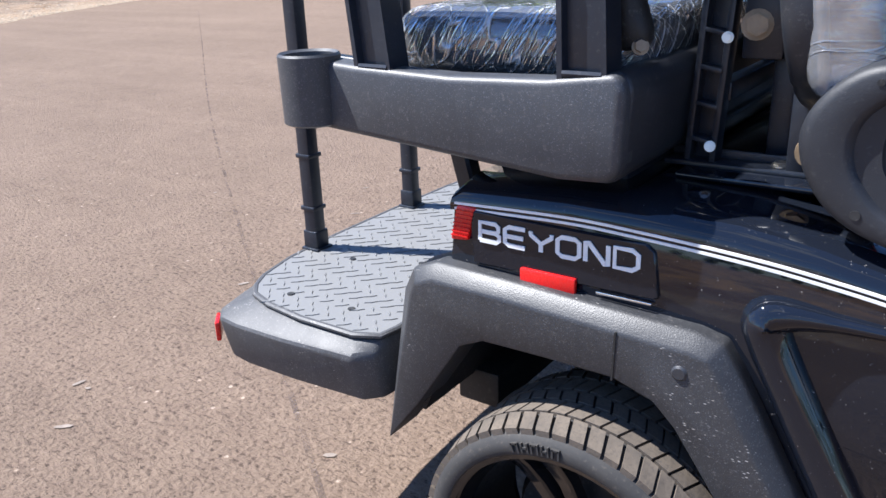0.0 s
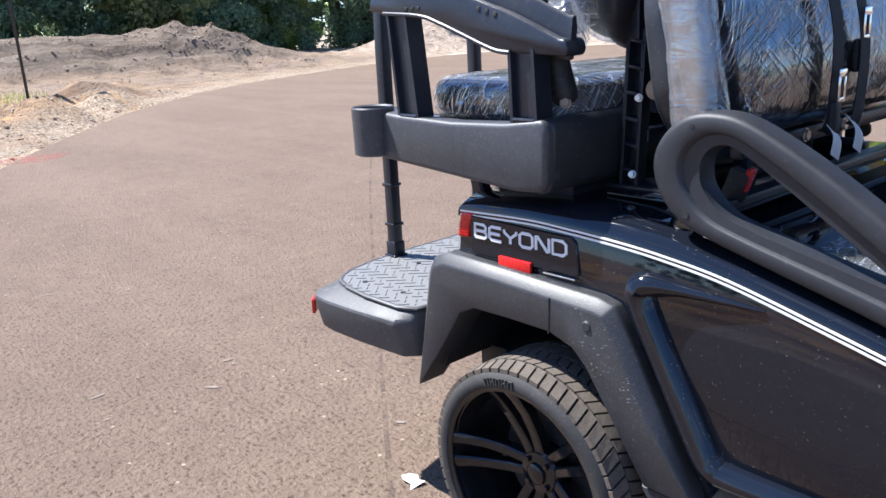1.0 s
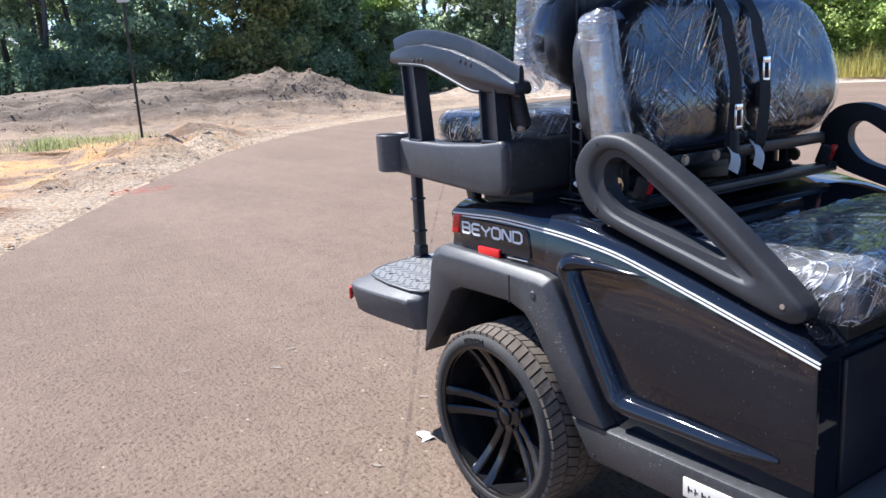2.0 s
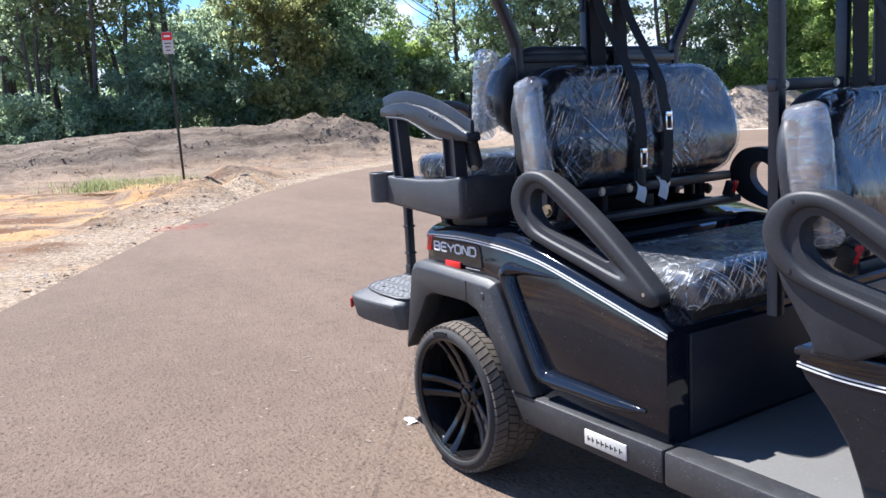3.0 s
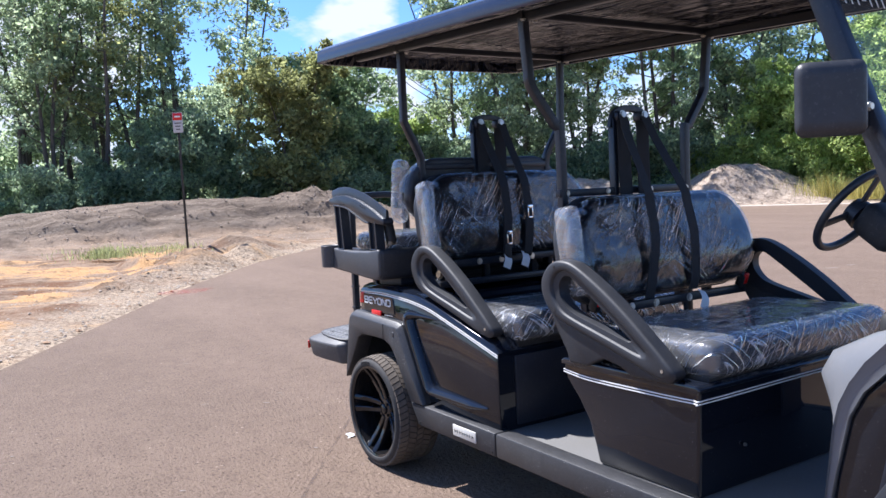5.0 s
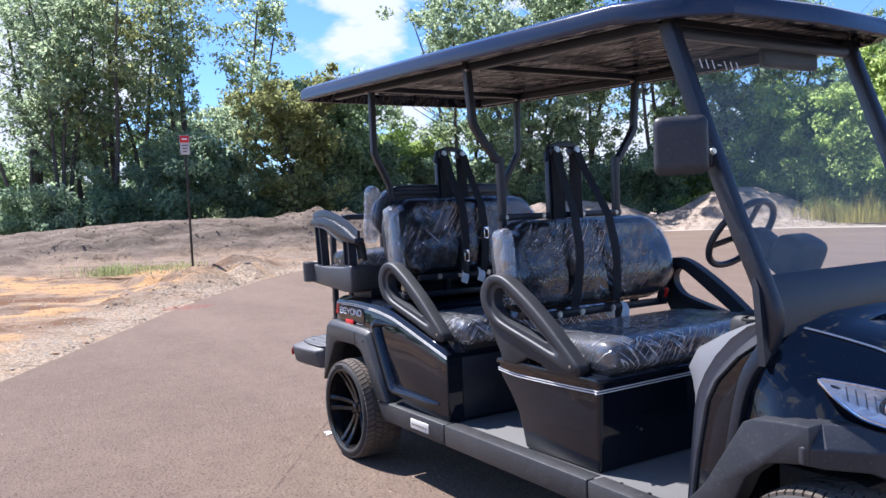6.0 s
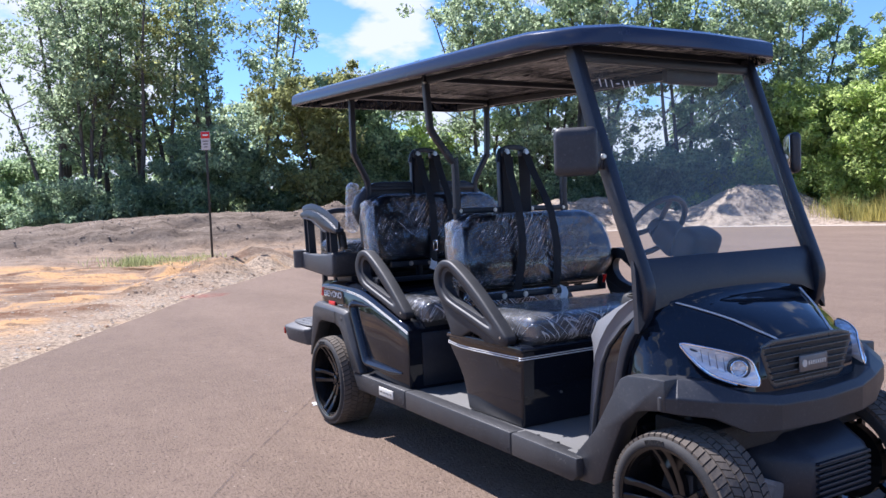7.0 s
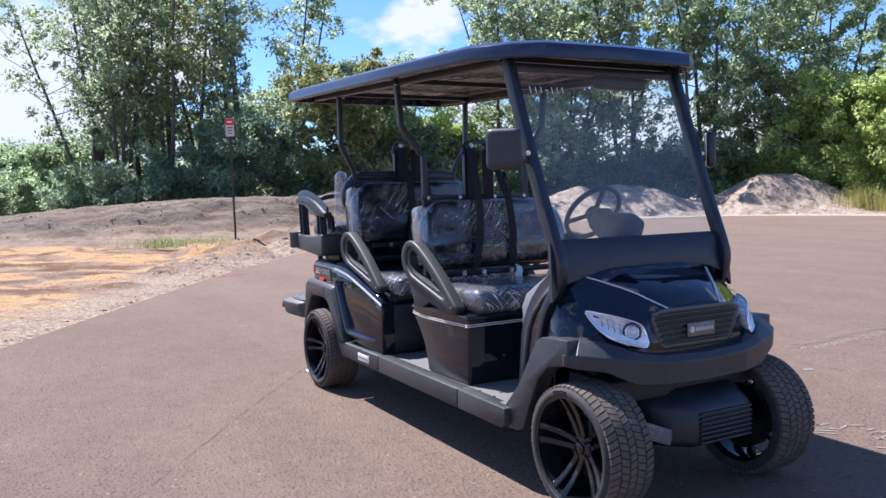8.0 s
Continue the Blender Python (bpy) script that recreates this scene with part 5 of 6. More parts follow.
            part("hood_coachline", sweep(line, [(-0.0017, -0.0012), (0.0017, -0.0012), (0.0017, 0.0012), (-0.0017, 0.0012)], (0, 0, 1), steps=6), WHITE, cart)
    # grille
    gx = 2.994
    outline = [(-0.256, 0.848), (-0.20, 0.862), (0.20, 0.862), (0.256, 0.848), (0.258, 0.832), (0.205, 0.715), (0.19, 0.703), (-0.19, 0.703), (-0.205, 0.715), (-0.258, 0.832)]
    part("grille_frame", sweep([(gx + 0.004, y, z) for y, z in outline], ring(0.012, 0.005, 8, 4), (1, 0, 0), closed=True, steps=1, smooth=False), GRILLE, cart, "dark grey grille surround")
    back = bmesh.new()
    back.faces.new([back.verts.new((gx - 0.002, y, z)) for y, z in outline])
    thick(back, 0.01)
    part("grille_back", back, DARK, cart)
    for i in range(6):
        z = 0.727 + i * 0.0245
        w = 0.205 + (z - 0.715) / (0.845 - 0.715) * 0.052
        part("grille_bar", box((gx + 0.012, 0, z), (0.014, 2 * w, 0.0048), 0.002), GRILLE, cart)
    part("nose_badge", box((gx + 0.022, 0.012, 0.770), (0.008, 0.165, 0.062), 0.005), NOSE_BADGE, cart, "dark brushed metal nose badge")
    marks = join(rod((gx + 0.0255, -0.045, 0.771), (gx + 0.028, -0.045, 0.771), 0.014, 16), *[box((gx + 0.0265, -0.018 + i * 0.0135, 0.771), (0.002, 0.008, 0.016), 0) for i in range(8)])
    part("badge_marks", marks, BADGE, cart)
    # headlamps
    for sd in SIDES:
        o, u, push = Vector((2.908, sd * 0.388, 0.0)), Vector((0.677, -sd * 0.736, 0)), Vector((0.736, sd * 0.677, 0))
        shape = [(-0.128, 0.866), (-0.05, 0.860), (0.04, 0.842), (0.105, 0.818), (0.130, 0.775), (0.134, 0.726), (0.06, 0.738), (-0.03, 0.770), (-0.09, 0.820)]
        rimline = [o + u * a + Vector((0, 0, z)) + push * (0.018 + 0.12 * min(0.0, a) - (z - 0.79) * 0.30 + 0.026 * max(0.0, 1 - (a / 0.14) ** 2)) for a, z in shape]
        ctr = sum(rimline, Vector()) / len(rimline)
        def dome(depth, shrink, steps=4):
            bm = bmesh.new()
            rings = []
            for i in range(steps + 1):
                t = i / steps
                rings.append([bm.verts.new(ctr + (p - ctr) * shrink * (1 - t * 0.98) + push * (depth * (1 - (1 - t) ** 2))) for p in curve_points(rimline, 4, True)])
            for a, b in zip(rings, rings[1:]):
                for j in range(len(a)):
                    bm.faces.new((a[j], b[j], b[(j + 1) % len(a)], a[(j + 1) % len(a)]))
            bm.faces.new(rings[-1])
            return bm
        lamp = part("headlamp", join(dome(-0.020, 1.0), dome(-0.07, 1.01)), LAMP, cart, "clear headlamp with chrome reflector")
        cover = part("lamp_cover", dome(0.020, 1.01), LENS, lamp, "clear lamp cover")
        cover.visible_shadow = False
        part("lamp_bezel", sweep(rimline, ring(0.004, 0.004, 8), push, closed=True, steps=4), CHROME, lamp)
        low_rim = [rimline[k] - Vector((0, 0, 0.006)) + push * 0.004 for k in (0, 8, 7, 6)]
        part("lamp_strip", sweep(low_rim, ring(0.0035, 0.0035, 6), push, steps=5), CHROME, lamp, "bright strip below the lamp")
        for k in range(4):
            q = ctr + u * (-0.075 + 0.026 * k) + Vector((0, 0, 0.026 - 0.012 * k)) - push * (0.004 + 0.003 * (3 - k))
            part("reflector_fin", box((0, 0, 0), (0.010, 0.0025, 0.046 + 0.006 * k), 0.0005, (8, 0, math.degrees(math.atan2(push.y, push.x)))), ENDCAP, lamp).location = q
        pc = ctr + u * 0.052 + Vector((0, 0, -0.016)) + push * 0.008
        part("projector_shroud", sweep([pc - push * 0.012 + Vector((-push.y * math.cos(a), push.x * math.cos(a), math.sin(a))) * 0.034 for a in np.linspace(0, 2 * math.pi, 20, endpoint=False)], ring(0.008, 0.005, 6), push, closed=True, smooth=False), DARK, lamp)
        bm = bmesh.new()
        bmesh.ops.create_uvsphere(bm, u_segments=20, v_segments=12, radius=0.026)
        bmesh.ops.translate(bm, verts=bm.verts, vec=pc - push * 0.016)
        part("projector_lens", bm, LENS, lamp)
        part("projector_ring", sweep([pc - push * 0.004 + Vector((-push.y * math.cos(a), push.x * math.cos(a), math.sin(a))) * 0.028 for a in np.linspace(0, 2 * math.pi, 20, endpoint=False)], ring(0.003, 0.003, 6), push, closed=True, smooth=False), CHROME, lamp)
    # fender flare and bumper, one moulding round the nose
    leg = [(2.375, 0.372), (2.500, 0.500), (2.652, 0.732), (2.690, 0.750), (2.80, 0.760), (2.88, 0.762), (2.88, 0.650), (2.80, 0.637), (2.735, 0.622), (2.660, 0.560), (2.590, 0.425), (2.535, 0.300), (2.49, 0.278), (2.36, 0.272), (2.36, 0.372)]
    pair("front_fender", prism(leg, -0.628, -0.540, 0.010, 2), TRIM, "matte black front fender flare")
    plan = [(2.76, -0.606, 0.650, 0.748), (2.86, -0.632, 0.648, 0.757), (2.92, -0.605, 0.644, 0.760), (2.995, -0.505, 0.630, 0.748), (3.040, -0.375, 0.568, 0.705), (3.068, -0.24, 0.558, 0.684), (3.080, 0.0, 0.554, 0.676)]
    full = plan + [(x, -y, a, b) for x, y, a, b in reversed(plan[:-1])]
    secs = []
    for i, (x, y, a, b) in enumerate(full):
        p, q = full[max(0, i - 1)], full[min(len(full) - 1, i + 1)]
        d = Vector((q[0] - p[0], q[1] - p[1], 0)).normalized()
        inn = Vector((-d.y, d.x, 0))
        o = Vector((x, y, 0))
        cut = 0.028 * max(0.0, min(1.0, (abs(y) - 0.42) / 0.08))
        secs.append([o + Vector((0, 0, a)), o + Vector((0, 0, b - 0.03 - cut)), o + inn * (0.02 + 1.4 * cut) + Vector((0, 0, b)), o + inn * 0.11 + Vector((0, 0, b + 0.004)), o + inn * 0.11 + Vector((0, 0, a)), o + inn * 0.03 + Vector((0, 0, a - 0.004)), o + Vector((0, 0, a))])
    bump = loft([s[:-1] + [s[0]] for s in secs], False)
    bmesh.ops.remove_doubles(bump, verts=bump.verts, dist=0.0005)
    bevel(bump, 0.004, 2, 10)
    part("front_bumper", bump, TRIM, cart, "broad matte black front bumper", 8)
    # skid box below the bumper, ribbed
    skid = []
    for y, xf in ((-0.225, 2.90), (-0.205, 2.955), (-0.095, 3.066), (-0.078, 3.078), (-0.05, 3.080), (0.235, 3.080), (0.258, 3.074), (0.315, 2.965), (0.325, 2.90)):
        side = [(2.80, 0.248), (xf - 0.030, 0.252), (xf - 0.006, 0.266), (xf, 0.285), (xf, 0.408), (xf - 0.014, 0.432), (xf - 0.110, 0.492), (xf - 0.140, 0.503), (2.72, 0.510)]
        skid.append([(x, y, z) for x, z in side + side[:1]])
    part("skid_box", loft(skid), SKID, cart, "ribbed black skid box", 40)
    for i in range(7):
        part("skid_rib", box((3.086, 0.092, 0.277 + i * 0.0215), (0.018, 0.318, 0.0125), 0.004), SKID, cart)
    part("front_cross_plate", box((2.80, 0, 0.52), (0.30, 0.9, 0.10), 0.01), DARK, cart)
    pair("tie_bracket", join(box((3.0, -0.232, 0.326), (0.012, 0.17, 0.070), 0.004, (-21, 0, 0)), box((3.007, -0.238, 0.345), (0.004, 0.08, 0.010), 0.001, (-21, 0, 0))), TIE)
    # side mirrors
    m = soft_box((2.466, -0.657, 1.596), (0.050, 0.170, 0.190), 0.026, (5, 10, 10), rot=(0, 0, -47))
    pair("side_mirror", m, TRIM, "square black side mirror", 50)
    pair("mirror_arm", join(rod((2.47, -0.60, 1.545), (2.495, -0.535, 1.535), 0.010, 10), box((2.49, -0.545, 1.56), (0.03, 0.03, 0.07), 0.005)), FRAME)
    pair("mirror_bolt", bolt((2.505, -0.552, 1.575), (1, 0, 0), 0.009, 0.01), STEEL)
    pair("mirror_glass", box((2.466 - 0.026 * 0.682, -0.657 + 0.026 * 0.731, 1.596), (0.002, 0.140, 0.158), 0.0005, (0, 0, -47)), CHROME)
    # rear-view mirror under the roof
    part("interior_mirror", soft_box((2.27, 0.20, 1.955), (0.04, 0.34, 0.075), 0.018, (4, 10, 5)), TRIM, cart)
    # steering wheel on a column
    c, axis = Vector((2.01, 0.225, 1.268)), Vector((-0.80, 0, 0.60))
    u, v = Vector((0, 1, 0)), axis.cross(Vector((0, 1, 0))).normalized()
    rimpts = [c + (u * math.cos(a) + v * math.sin(a)) * 0.170 for a in np.linspace(0, 2 * math.pi, 36, endpoint=False)]
    st = part("steering_wheel", sweep(rimpts, ring(0.0145, 0.0145, 10), axis, closed=True, smooth=False), TRIM, cart, "black three-spoke steering wheel", 60)
    part("wheel_hub", rod(c - axis * 0.035, c + axis * 0.012, 0.055, 20, 0.045), TRIM, st)
    for a in (0.35, math.pi - 0.35, math.pi * 1.5):
        part("wheel_spoke", sweep([c - axis * 0.008, c + (u * math.cos(a) + v * math.sin(a)) * 0.165], ring(0.016, 0.006, 8, 4), axis, smooth=False), TRIM, st)
    part("steering_column", join(rod(c - axis * 0.02, c - axis * 0.42, 0.030, 14), soft_box(c - axis * 0.13 + Vector((0, 0, 0.02)), (0.16, 0.13, 0.13), 0.035, (5, 5, 5), rot=(0, 37, 0))), DARK, cart)
    part("gauge_pod", soft_box((2.305, 0.18, 1.185), (0.14, 0.21, 0.16), 0.045, (6, 8, 6), rot=(0, 25, 0)), DARK, cart, "rounded dark gauge pod")


build_front()


def build_rear_deck():
    """Everything on the rear-facing end: side bins, grab rails, footplate."""
    bin_side = [(-0.56, 1.116), (-0.44, 1.108), (-0.25, 1.102), (-0.08, 1.108), (0.028, 1.122), (0.042, 1.10), (0.036, 0.985), (0.020, 0.966), (-0.06, 0.962), (-0.52, 0.996), (-0.57, 1.0)]
    pair("seat_bin_side", prism(bin_side, -0.668, -0.610, 0.012, 3), BIN, "matte black moulded rear seat bin")
    part("seat_bin_front", prism([(-0.01, 0.960), (0.016, 0.960), (0.034, 0.975), (0.046, 1.10), (0.032, 1.122), (-0.01, 1.118)], -0.650, 0.650, 0.014, 3), TRIM, cart)
    part("seat_support", box((-0.13, 0, 0.975), (0.24, 1.04, 0.11), 0.01), SKID, cart)
    part("seat_bin_floor", box((-0.26, 0, 1.04), (0.52, 1.22, 0.03), 0.01), DARK, cart)
    # cup holders at the rear corners
    cup = lathe([(0.0, 0.006), (0.044, 0.006), (0.046, 0.120), (0.052, 0.124), (0.055, 0.120), (0.053, 0.004), (0.045, 0.0), (0.0, 0.0)], 32)
    bmesh.ops.rotate(cup, verts=cup.verts, cent=(0, 0, 0), matrix=Euler((radians(90), 0, 0)).to_matrix())
    bmesh.ops.translate(cup, verts=cup.verts, vec=(-0.548, -0.658, 1.000))
    pair("rear_cup_holder", cup, BIN, "round black cup holder")
    # armrests on two posts
    contour = [(-0.535, 1.368), (-0.526, 1.386), (-0.441, 1.401), (-0.337, 1.402), (-0.197, 1.377), (-0.070, 1.338), (0.009, 1.306), (0.060, 1.284), (0.084, 1.280), (0.092, 1.262), (0.086, 1.246), (0.016, 1.250), (-0.064, 1.255), (-0.112, 1.262),
               (-0.203, 1.294), (-0.271, 1.318), (-0.343, 1.338), (-0.475, 1.348), (-0.527, 1.352)]
    pair("rear_armrest", prism(contour, -0.660, -0.598, 0.007, 2), FRAME, "curved matte black rear armrest", 40)
    cap = sweep([(x, -0.630, z + 0.001) for x, z in contour[1:9]], [(-0.043, -0.006), (-0.040, 0.002), (-0.02, 0.007), (0.02, 0.007), (0.040, 0.002), (0.043, -0.006), (0.036, -0.010), (-0.036, -0.010)], (0, 1, 0), steps=5)
    pair("armrest_cap", cap, FRAME, "", 40)
    lip = sweep([(x, -0.661, z) for x, z in contour[12:18]], ring(0.005, 0.004, 8), (0, 1, 0), steps=4)
    pair("armrest_lip", lip, FRAME)
    for k in range(3):
        pair("armrest_slot", box((-0.150 + 0.024 * k, -0.6602, 1.346 - 0.0065 * k), (0.010, 0.003, 0.011), 0.001), DARK)
        pair("armrest_slot", box((-0.390 + 0.022 * k, -0.6602, 1.355), (0.009, 0.003, 0.009), 0.001), DARK)
    for a, b in (((-0.402, 1.095), (-0.430, 1.352)), ((-0.026, 1.105), (-0.032, 1.262))):
        channel = [(-0.036, -0.662), (-0.028, -0.662), (-0.026, -0.648), (0.026, -0.648), (0.028, -0.662), (0.036, -0.662), (0.036, -0.612), (-0.036, -0.612)]
        post = loft([[(p[0] + u * f, y, p[1]) for u, y in channel + channel[:1]] for p, f in ((a, 1.06), (b, 1.0))], False)
        pair("armrest_post", post, FRAME, "", 20)
        pair("post_foot_lip", sweep([(a[0] - 0.030, -0.660, a[1] + 0.012), (a[0] + 0.030, -0.660, a[1] + 0.012)], ring(0.005, 0.004, 6), (0, 1, 0), smooth=False), FRAME)
    pair("bin_bolt", join(bolt((0.028, -0.590, 1.148), (0.5, -0.8, 0.3), 0.009, 0.010)), BRASS)
    pair("belt_holder", soft_box((0.0, -0.575, 1.200), (0.055, 0.05, 0.12), 0.02, (4, 4, 6), rot=(0, -18, 0)), DARK)
    # cast lattice brackets that carry the rear seat's frame
    for y in (-0.41, 0.41):
        sg = -1 if y < 0 else 1
        web = [box((0.058, y, 1.12), (0.010, 0.034, 0.34), 0.002, (0, 3, 0)), box((0.098, y, 1.12), (0.010, 0.034, 0.34), 0.002, (0, 3, 0)), box((0.078, y - sg * 0.012, 1.12), (0.036, 0.006, 0.34), 0.001, (0, 3, 0))]
        web += [box((0.070 + 0.004 * k, y, 0.985 + 0.056 * k), (0.038, 0.034, 0.007), 0.001, (0, 12, 0)) for k in range(6)]
        part("hinge_bracket", join(*web), FRAME, cart, "ribbed cast bracket")
        part("bracket_foot", join(box((0.135, y, 0.948), (0.24, 0.050, 0.008), 0.002), box((0.135, y - sg * 0.022, 0.955), (0.24, 0.006, 0.020), 0.001)), FRAME, cart)
        part("hinge_block", join(box((0.150, y, 1.175), (0.060, 0.030, 0.120), 0.004), box((0.195, y, 1.150), (0.060, 0.026, 0.05), 0.004), box((0.215, y, 1.02), (0.03, 0.03, 0.15), 0.004)), FRAME, cart)
        part("bracket_bolt", bolt((0.140, y + sg * 0.016, 1.165), (0.25, sg, 0.1), 0.017, 0.016), BRASS, cart)
        part("bracket_bolt", bolt((0.235, y + sg * 0.018, 0.985), (0.25, sg, 0.1), 0.017, 0.016), BRASS, cart)
        part("bracket_bolt", bolt((0.100, y + sg * 0.020, 1.146), (0.2, sg, 0.1), 0.0065, 0.014), STEEL, cart)
        part("bracket_bolt", bolt((0.086, y + sg * 0.020, 0.978), (0.3, sg, 0.2), 0.0065, 0.016), STEEL, cart)
        part("bracket_bolt", bolt((0.19, y, 0.953), (0, 0, 1), 0.010, 0.008), STEEL, cart)
    part("deck_plate", box((0.20, 0, 0.940), (0.30, 0.96, 0.010), 0.004), PAINT, cart)
    part("deck_crossbar", box((0.33, 0, 0.945), (0.04, 1.0, 0.03), 0.005), FRAME, cart)
    # footplate: a tray whose rim slopes up to the plate
    half = [((-0.440, -0.60), (-0.445, -0.59)), ((-0.446, -0.655), (-0.452, -0.632)), ((-0.478, -0.690), (-0.500, -0.655)), ((-0.66, -0.704), (-0.640, -0.655)), ((-0.79, -0.706), (-0.750, -0.640)),
            ((-0.850, -0.698), (-0.815, -0.618)), ((-0.884, -0.668), (-0.848, -0.585)), ((-0.906, -0.59), (-0.876, -0.535)), ((-0.930, -0.44), (-0.903, -0.43)), ((-0.944, -0.25), (-0.918, -0.25)), ((-0.948, 0.0), (-0.922, 0.0))]
    half = half + [((a[0], -a[1]), (b[0], -b[1])) for a, b in reversed(half[:-1])]
    outline, inset = [a for a, b in half], [b for a, b in half]
    bm = bmesh.new()
    rings = [[bm.verts.new((x * 0.99 - 0.006, y * 0.965, 0.452)) for x, y in outline], [bm.verts.new((x, y, 0.558)) for x, y in outline], [bm.verts.new((x, y, 0.586)) for x, y in inset]]
    bm.faces.new(list(reversed(rings[0])))
    bm.faces.new(rings[2])
    for r1, r2 in zip(rings, rings[1:]):
        for i in range(len(r1)):
            bm.faces.new((r1[i], r1[(i + 1) % len(r1)], r2[(i + 1) % len(r1)], r2[i]))
    bmesh.ops.recalc_face_normals(bm, faces=bm.faces)
    bevel(bm, 0.012, 3)
    foot = part("footplate", bm, FOOT, cart, "dusty matte black rear footplate", 20)
    bm = bmesh.new()
    f = bm.faces.new([bm.verts.new((x, y, 0.589)) for x, y in inset])
    thick(bm, 0.005)
    plate = part("tread_plate", bm, TREADPLATE, foot, "grey plate with raised treads")
    part("plate_edge", sweep([(x, y, 0.590) for x, y in inset], ring(0.008, 0.006, 8), (0, 0, 1), closed=True, smooth=False), FOOT, foot)
    verts, faces = [], []
    poly = np.array(inset)
    row = 0
    for x in np.arange(-0.905, -0.47, 0.0215):
        row += 1
        for y in np.arange(-0.638, 0.64, 0.044):
            yy = y + (0.022 if row % 2 else 0)
            inside = False
            for p, q in zip(poly, np.roll(poly, -1, 0)):
                if (p[1] > yy) != (q[1] > yy) and x < p[0] + (yy - p[1]) * (q[0] - p[0]) / (q[1] - p[1]):
                    inside = not inside
            if not inside:
                continue
            ang = radians(45 if (row + round(y / 0.044)) % 2 else -45)
            d, n = Vector((math.cos(ang), math.sin(ang), 0)) * 0.0175, Vector((-math.sin(ang), math.cos(ang), 0)) * 0.0030
            o = Vector((x, yy, 0.5925))
            base = len(verts)
            for k, h in ((1.0, 0.0), (0.80, 0.0034)):
                verts += [o - d * k + Vector((0, 0, h)), o - n * k + Vector((0, 0, h)), o + d * k + Vector((0, 0, h)), o + n * k + Vector((0, 0, h))]
            for j in range(4):
                faces.append((base + j, base + (j + 1) % 4, base + 4 + (j + 1) % 4, base + 4 + j))
            faces.append((base + 4, base + 5, base + 6, base + 7))
    tagged(raw("raised_treads", verts, faces, TREADPLATE, foot), kind="stuff")
    for sd in SIDES:
        part("foot_reflector", box((-0.886, sd * 0.672, 0.516), (0.055, 0.010, 0.045), 0.003, (0, 0, sd * 45)), RED, foot, "red corner reflector")
        part("foot_stay", sweep([(-0.33, sd * 0.40, 0.78), (-0.40, sd * 0.40, 0.62), (-0.52, sd * 0.40, 0.50), (-0.80, sd * 0.40, 0.458)], ring(0.022, 0.016, 8, 5), (0, 1, 0), steps=4), FRAME, foot)
        for x, y in ((-0.74, 0.585), (-0.575, 0.575), (-0.76, 0.36), (-0.60, 0.30)):
            part("plate_screw", rod((x, sd * y, 0.592), (x, sd * y, 0.5965), 0.008, 8), DARK, foot)
        # rails that rise from the plate to the grab bar
    ya, yb, rx = -0.342, 0.045, -0.893
    loop = [(rx, ya, 0.588), (rx, ya, 0.80), (rx, ya, 1.32), (rx, ya + 0.02, 1.372), (rx, ya + 0.10, 1.392), (rx, (ya + yb) / 2, 1.394), (rx, yb - 0.10, 1.390), (rx, yb - 0.02, 1.366), (rx, yb, 1.31), (rx, yb, 0.80), (rx, yb, 0.588)]
    part("grab_rail", sweep(loop, ring(0.020, 0.020, 12, 4), (1, 0, 0), steps=5), FRAME, cart, "square-tube black grab rail")
    for y in (ya, yb):
        part("rail_foot", join(box((rx, y, 0.596), (0.055, 0.055, 0.008), 0.003), box((rx, y, 0.618), (0.044, 0.044, 0.05), 0.004)), FRAME, cart)
        for z in (0.70, 0.83):
            part("rail_collar", box((rx, y, z), (0.044, 0.044, 0.010), 0.002), FRAME, cart)
    for sd in SIDES:
        part("rail_arm", sweep([(rx, (ya + yb) / 2 + sd * (yb - ya) / 2, 1.06), (-0.80, sd * 0.22 - 0.14, 1.06), (-0.56, sd * 0.24 - 0.14, 1.05)], ring(0.016, 0.016, 8, 5), (0, 0, 1), steps=4), FRAME, cart)
        part("deck_stay", sweep([(-0.30, sd * 0.46, 0.72), (-0.34, sd * 0.47, 0.86), (-0.37, sd * 0.48, 1.0)], ring(0.020, 0.020, 8, 5), (0, 1, 0), steps=4), FRAME, cart)


build_rear_deck()


# ---- trees, scrub, weeds, stones ----
def leaf_cloud(centres, radii, per, size, rng, squash=0.8):
    """Folded leaf blades scattered in clumps: arrays of vertices and faces."""
    cs = np.repeat(centres, per, 0)
    rs = np.repeat(radii, per)
    d = rng.normal(size=cs.shape)
    d /= np.linalg.norm(d, axis=1)[:, None]
    p = cs + d * (rs * rng.random(len(cs)) ** 0.45)[:, None] * np.array([1, 1, squash])
    n = len(p)
    a = rng.normal(size=(n, 3))
    a /= np.linalg.norm(a, axis=1)[:, None]
    b = np.cross(a, rng.normal(size=(n, 3)))
    b /= np.linalg.norm(b, axis=1)[:, None]
    c = np.cross(a, b)
    s = (size * (0.6 + 0.8 * rng.random(n)))[:, None]
    v = np.stack([p - a * s, p - b * s * 0.5 + c * s * 0.16, p + a * s, p + b * s * 0.5 + c * s * 0.16], 1).reshape(-1, 3)
    i = np.arange(n)[:, None] * 4
    f = np.concatenate([i + np.array([0, 1, 2]), i + np.array([0, 2, 3])], 0)
    return v, f


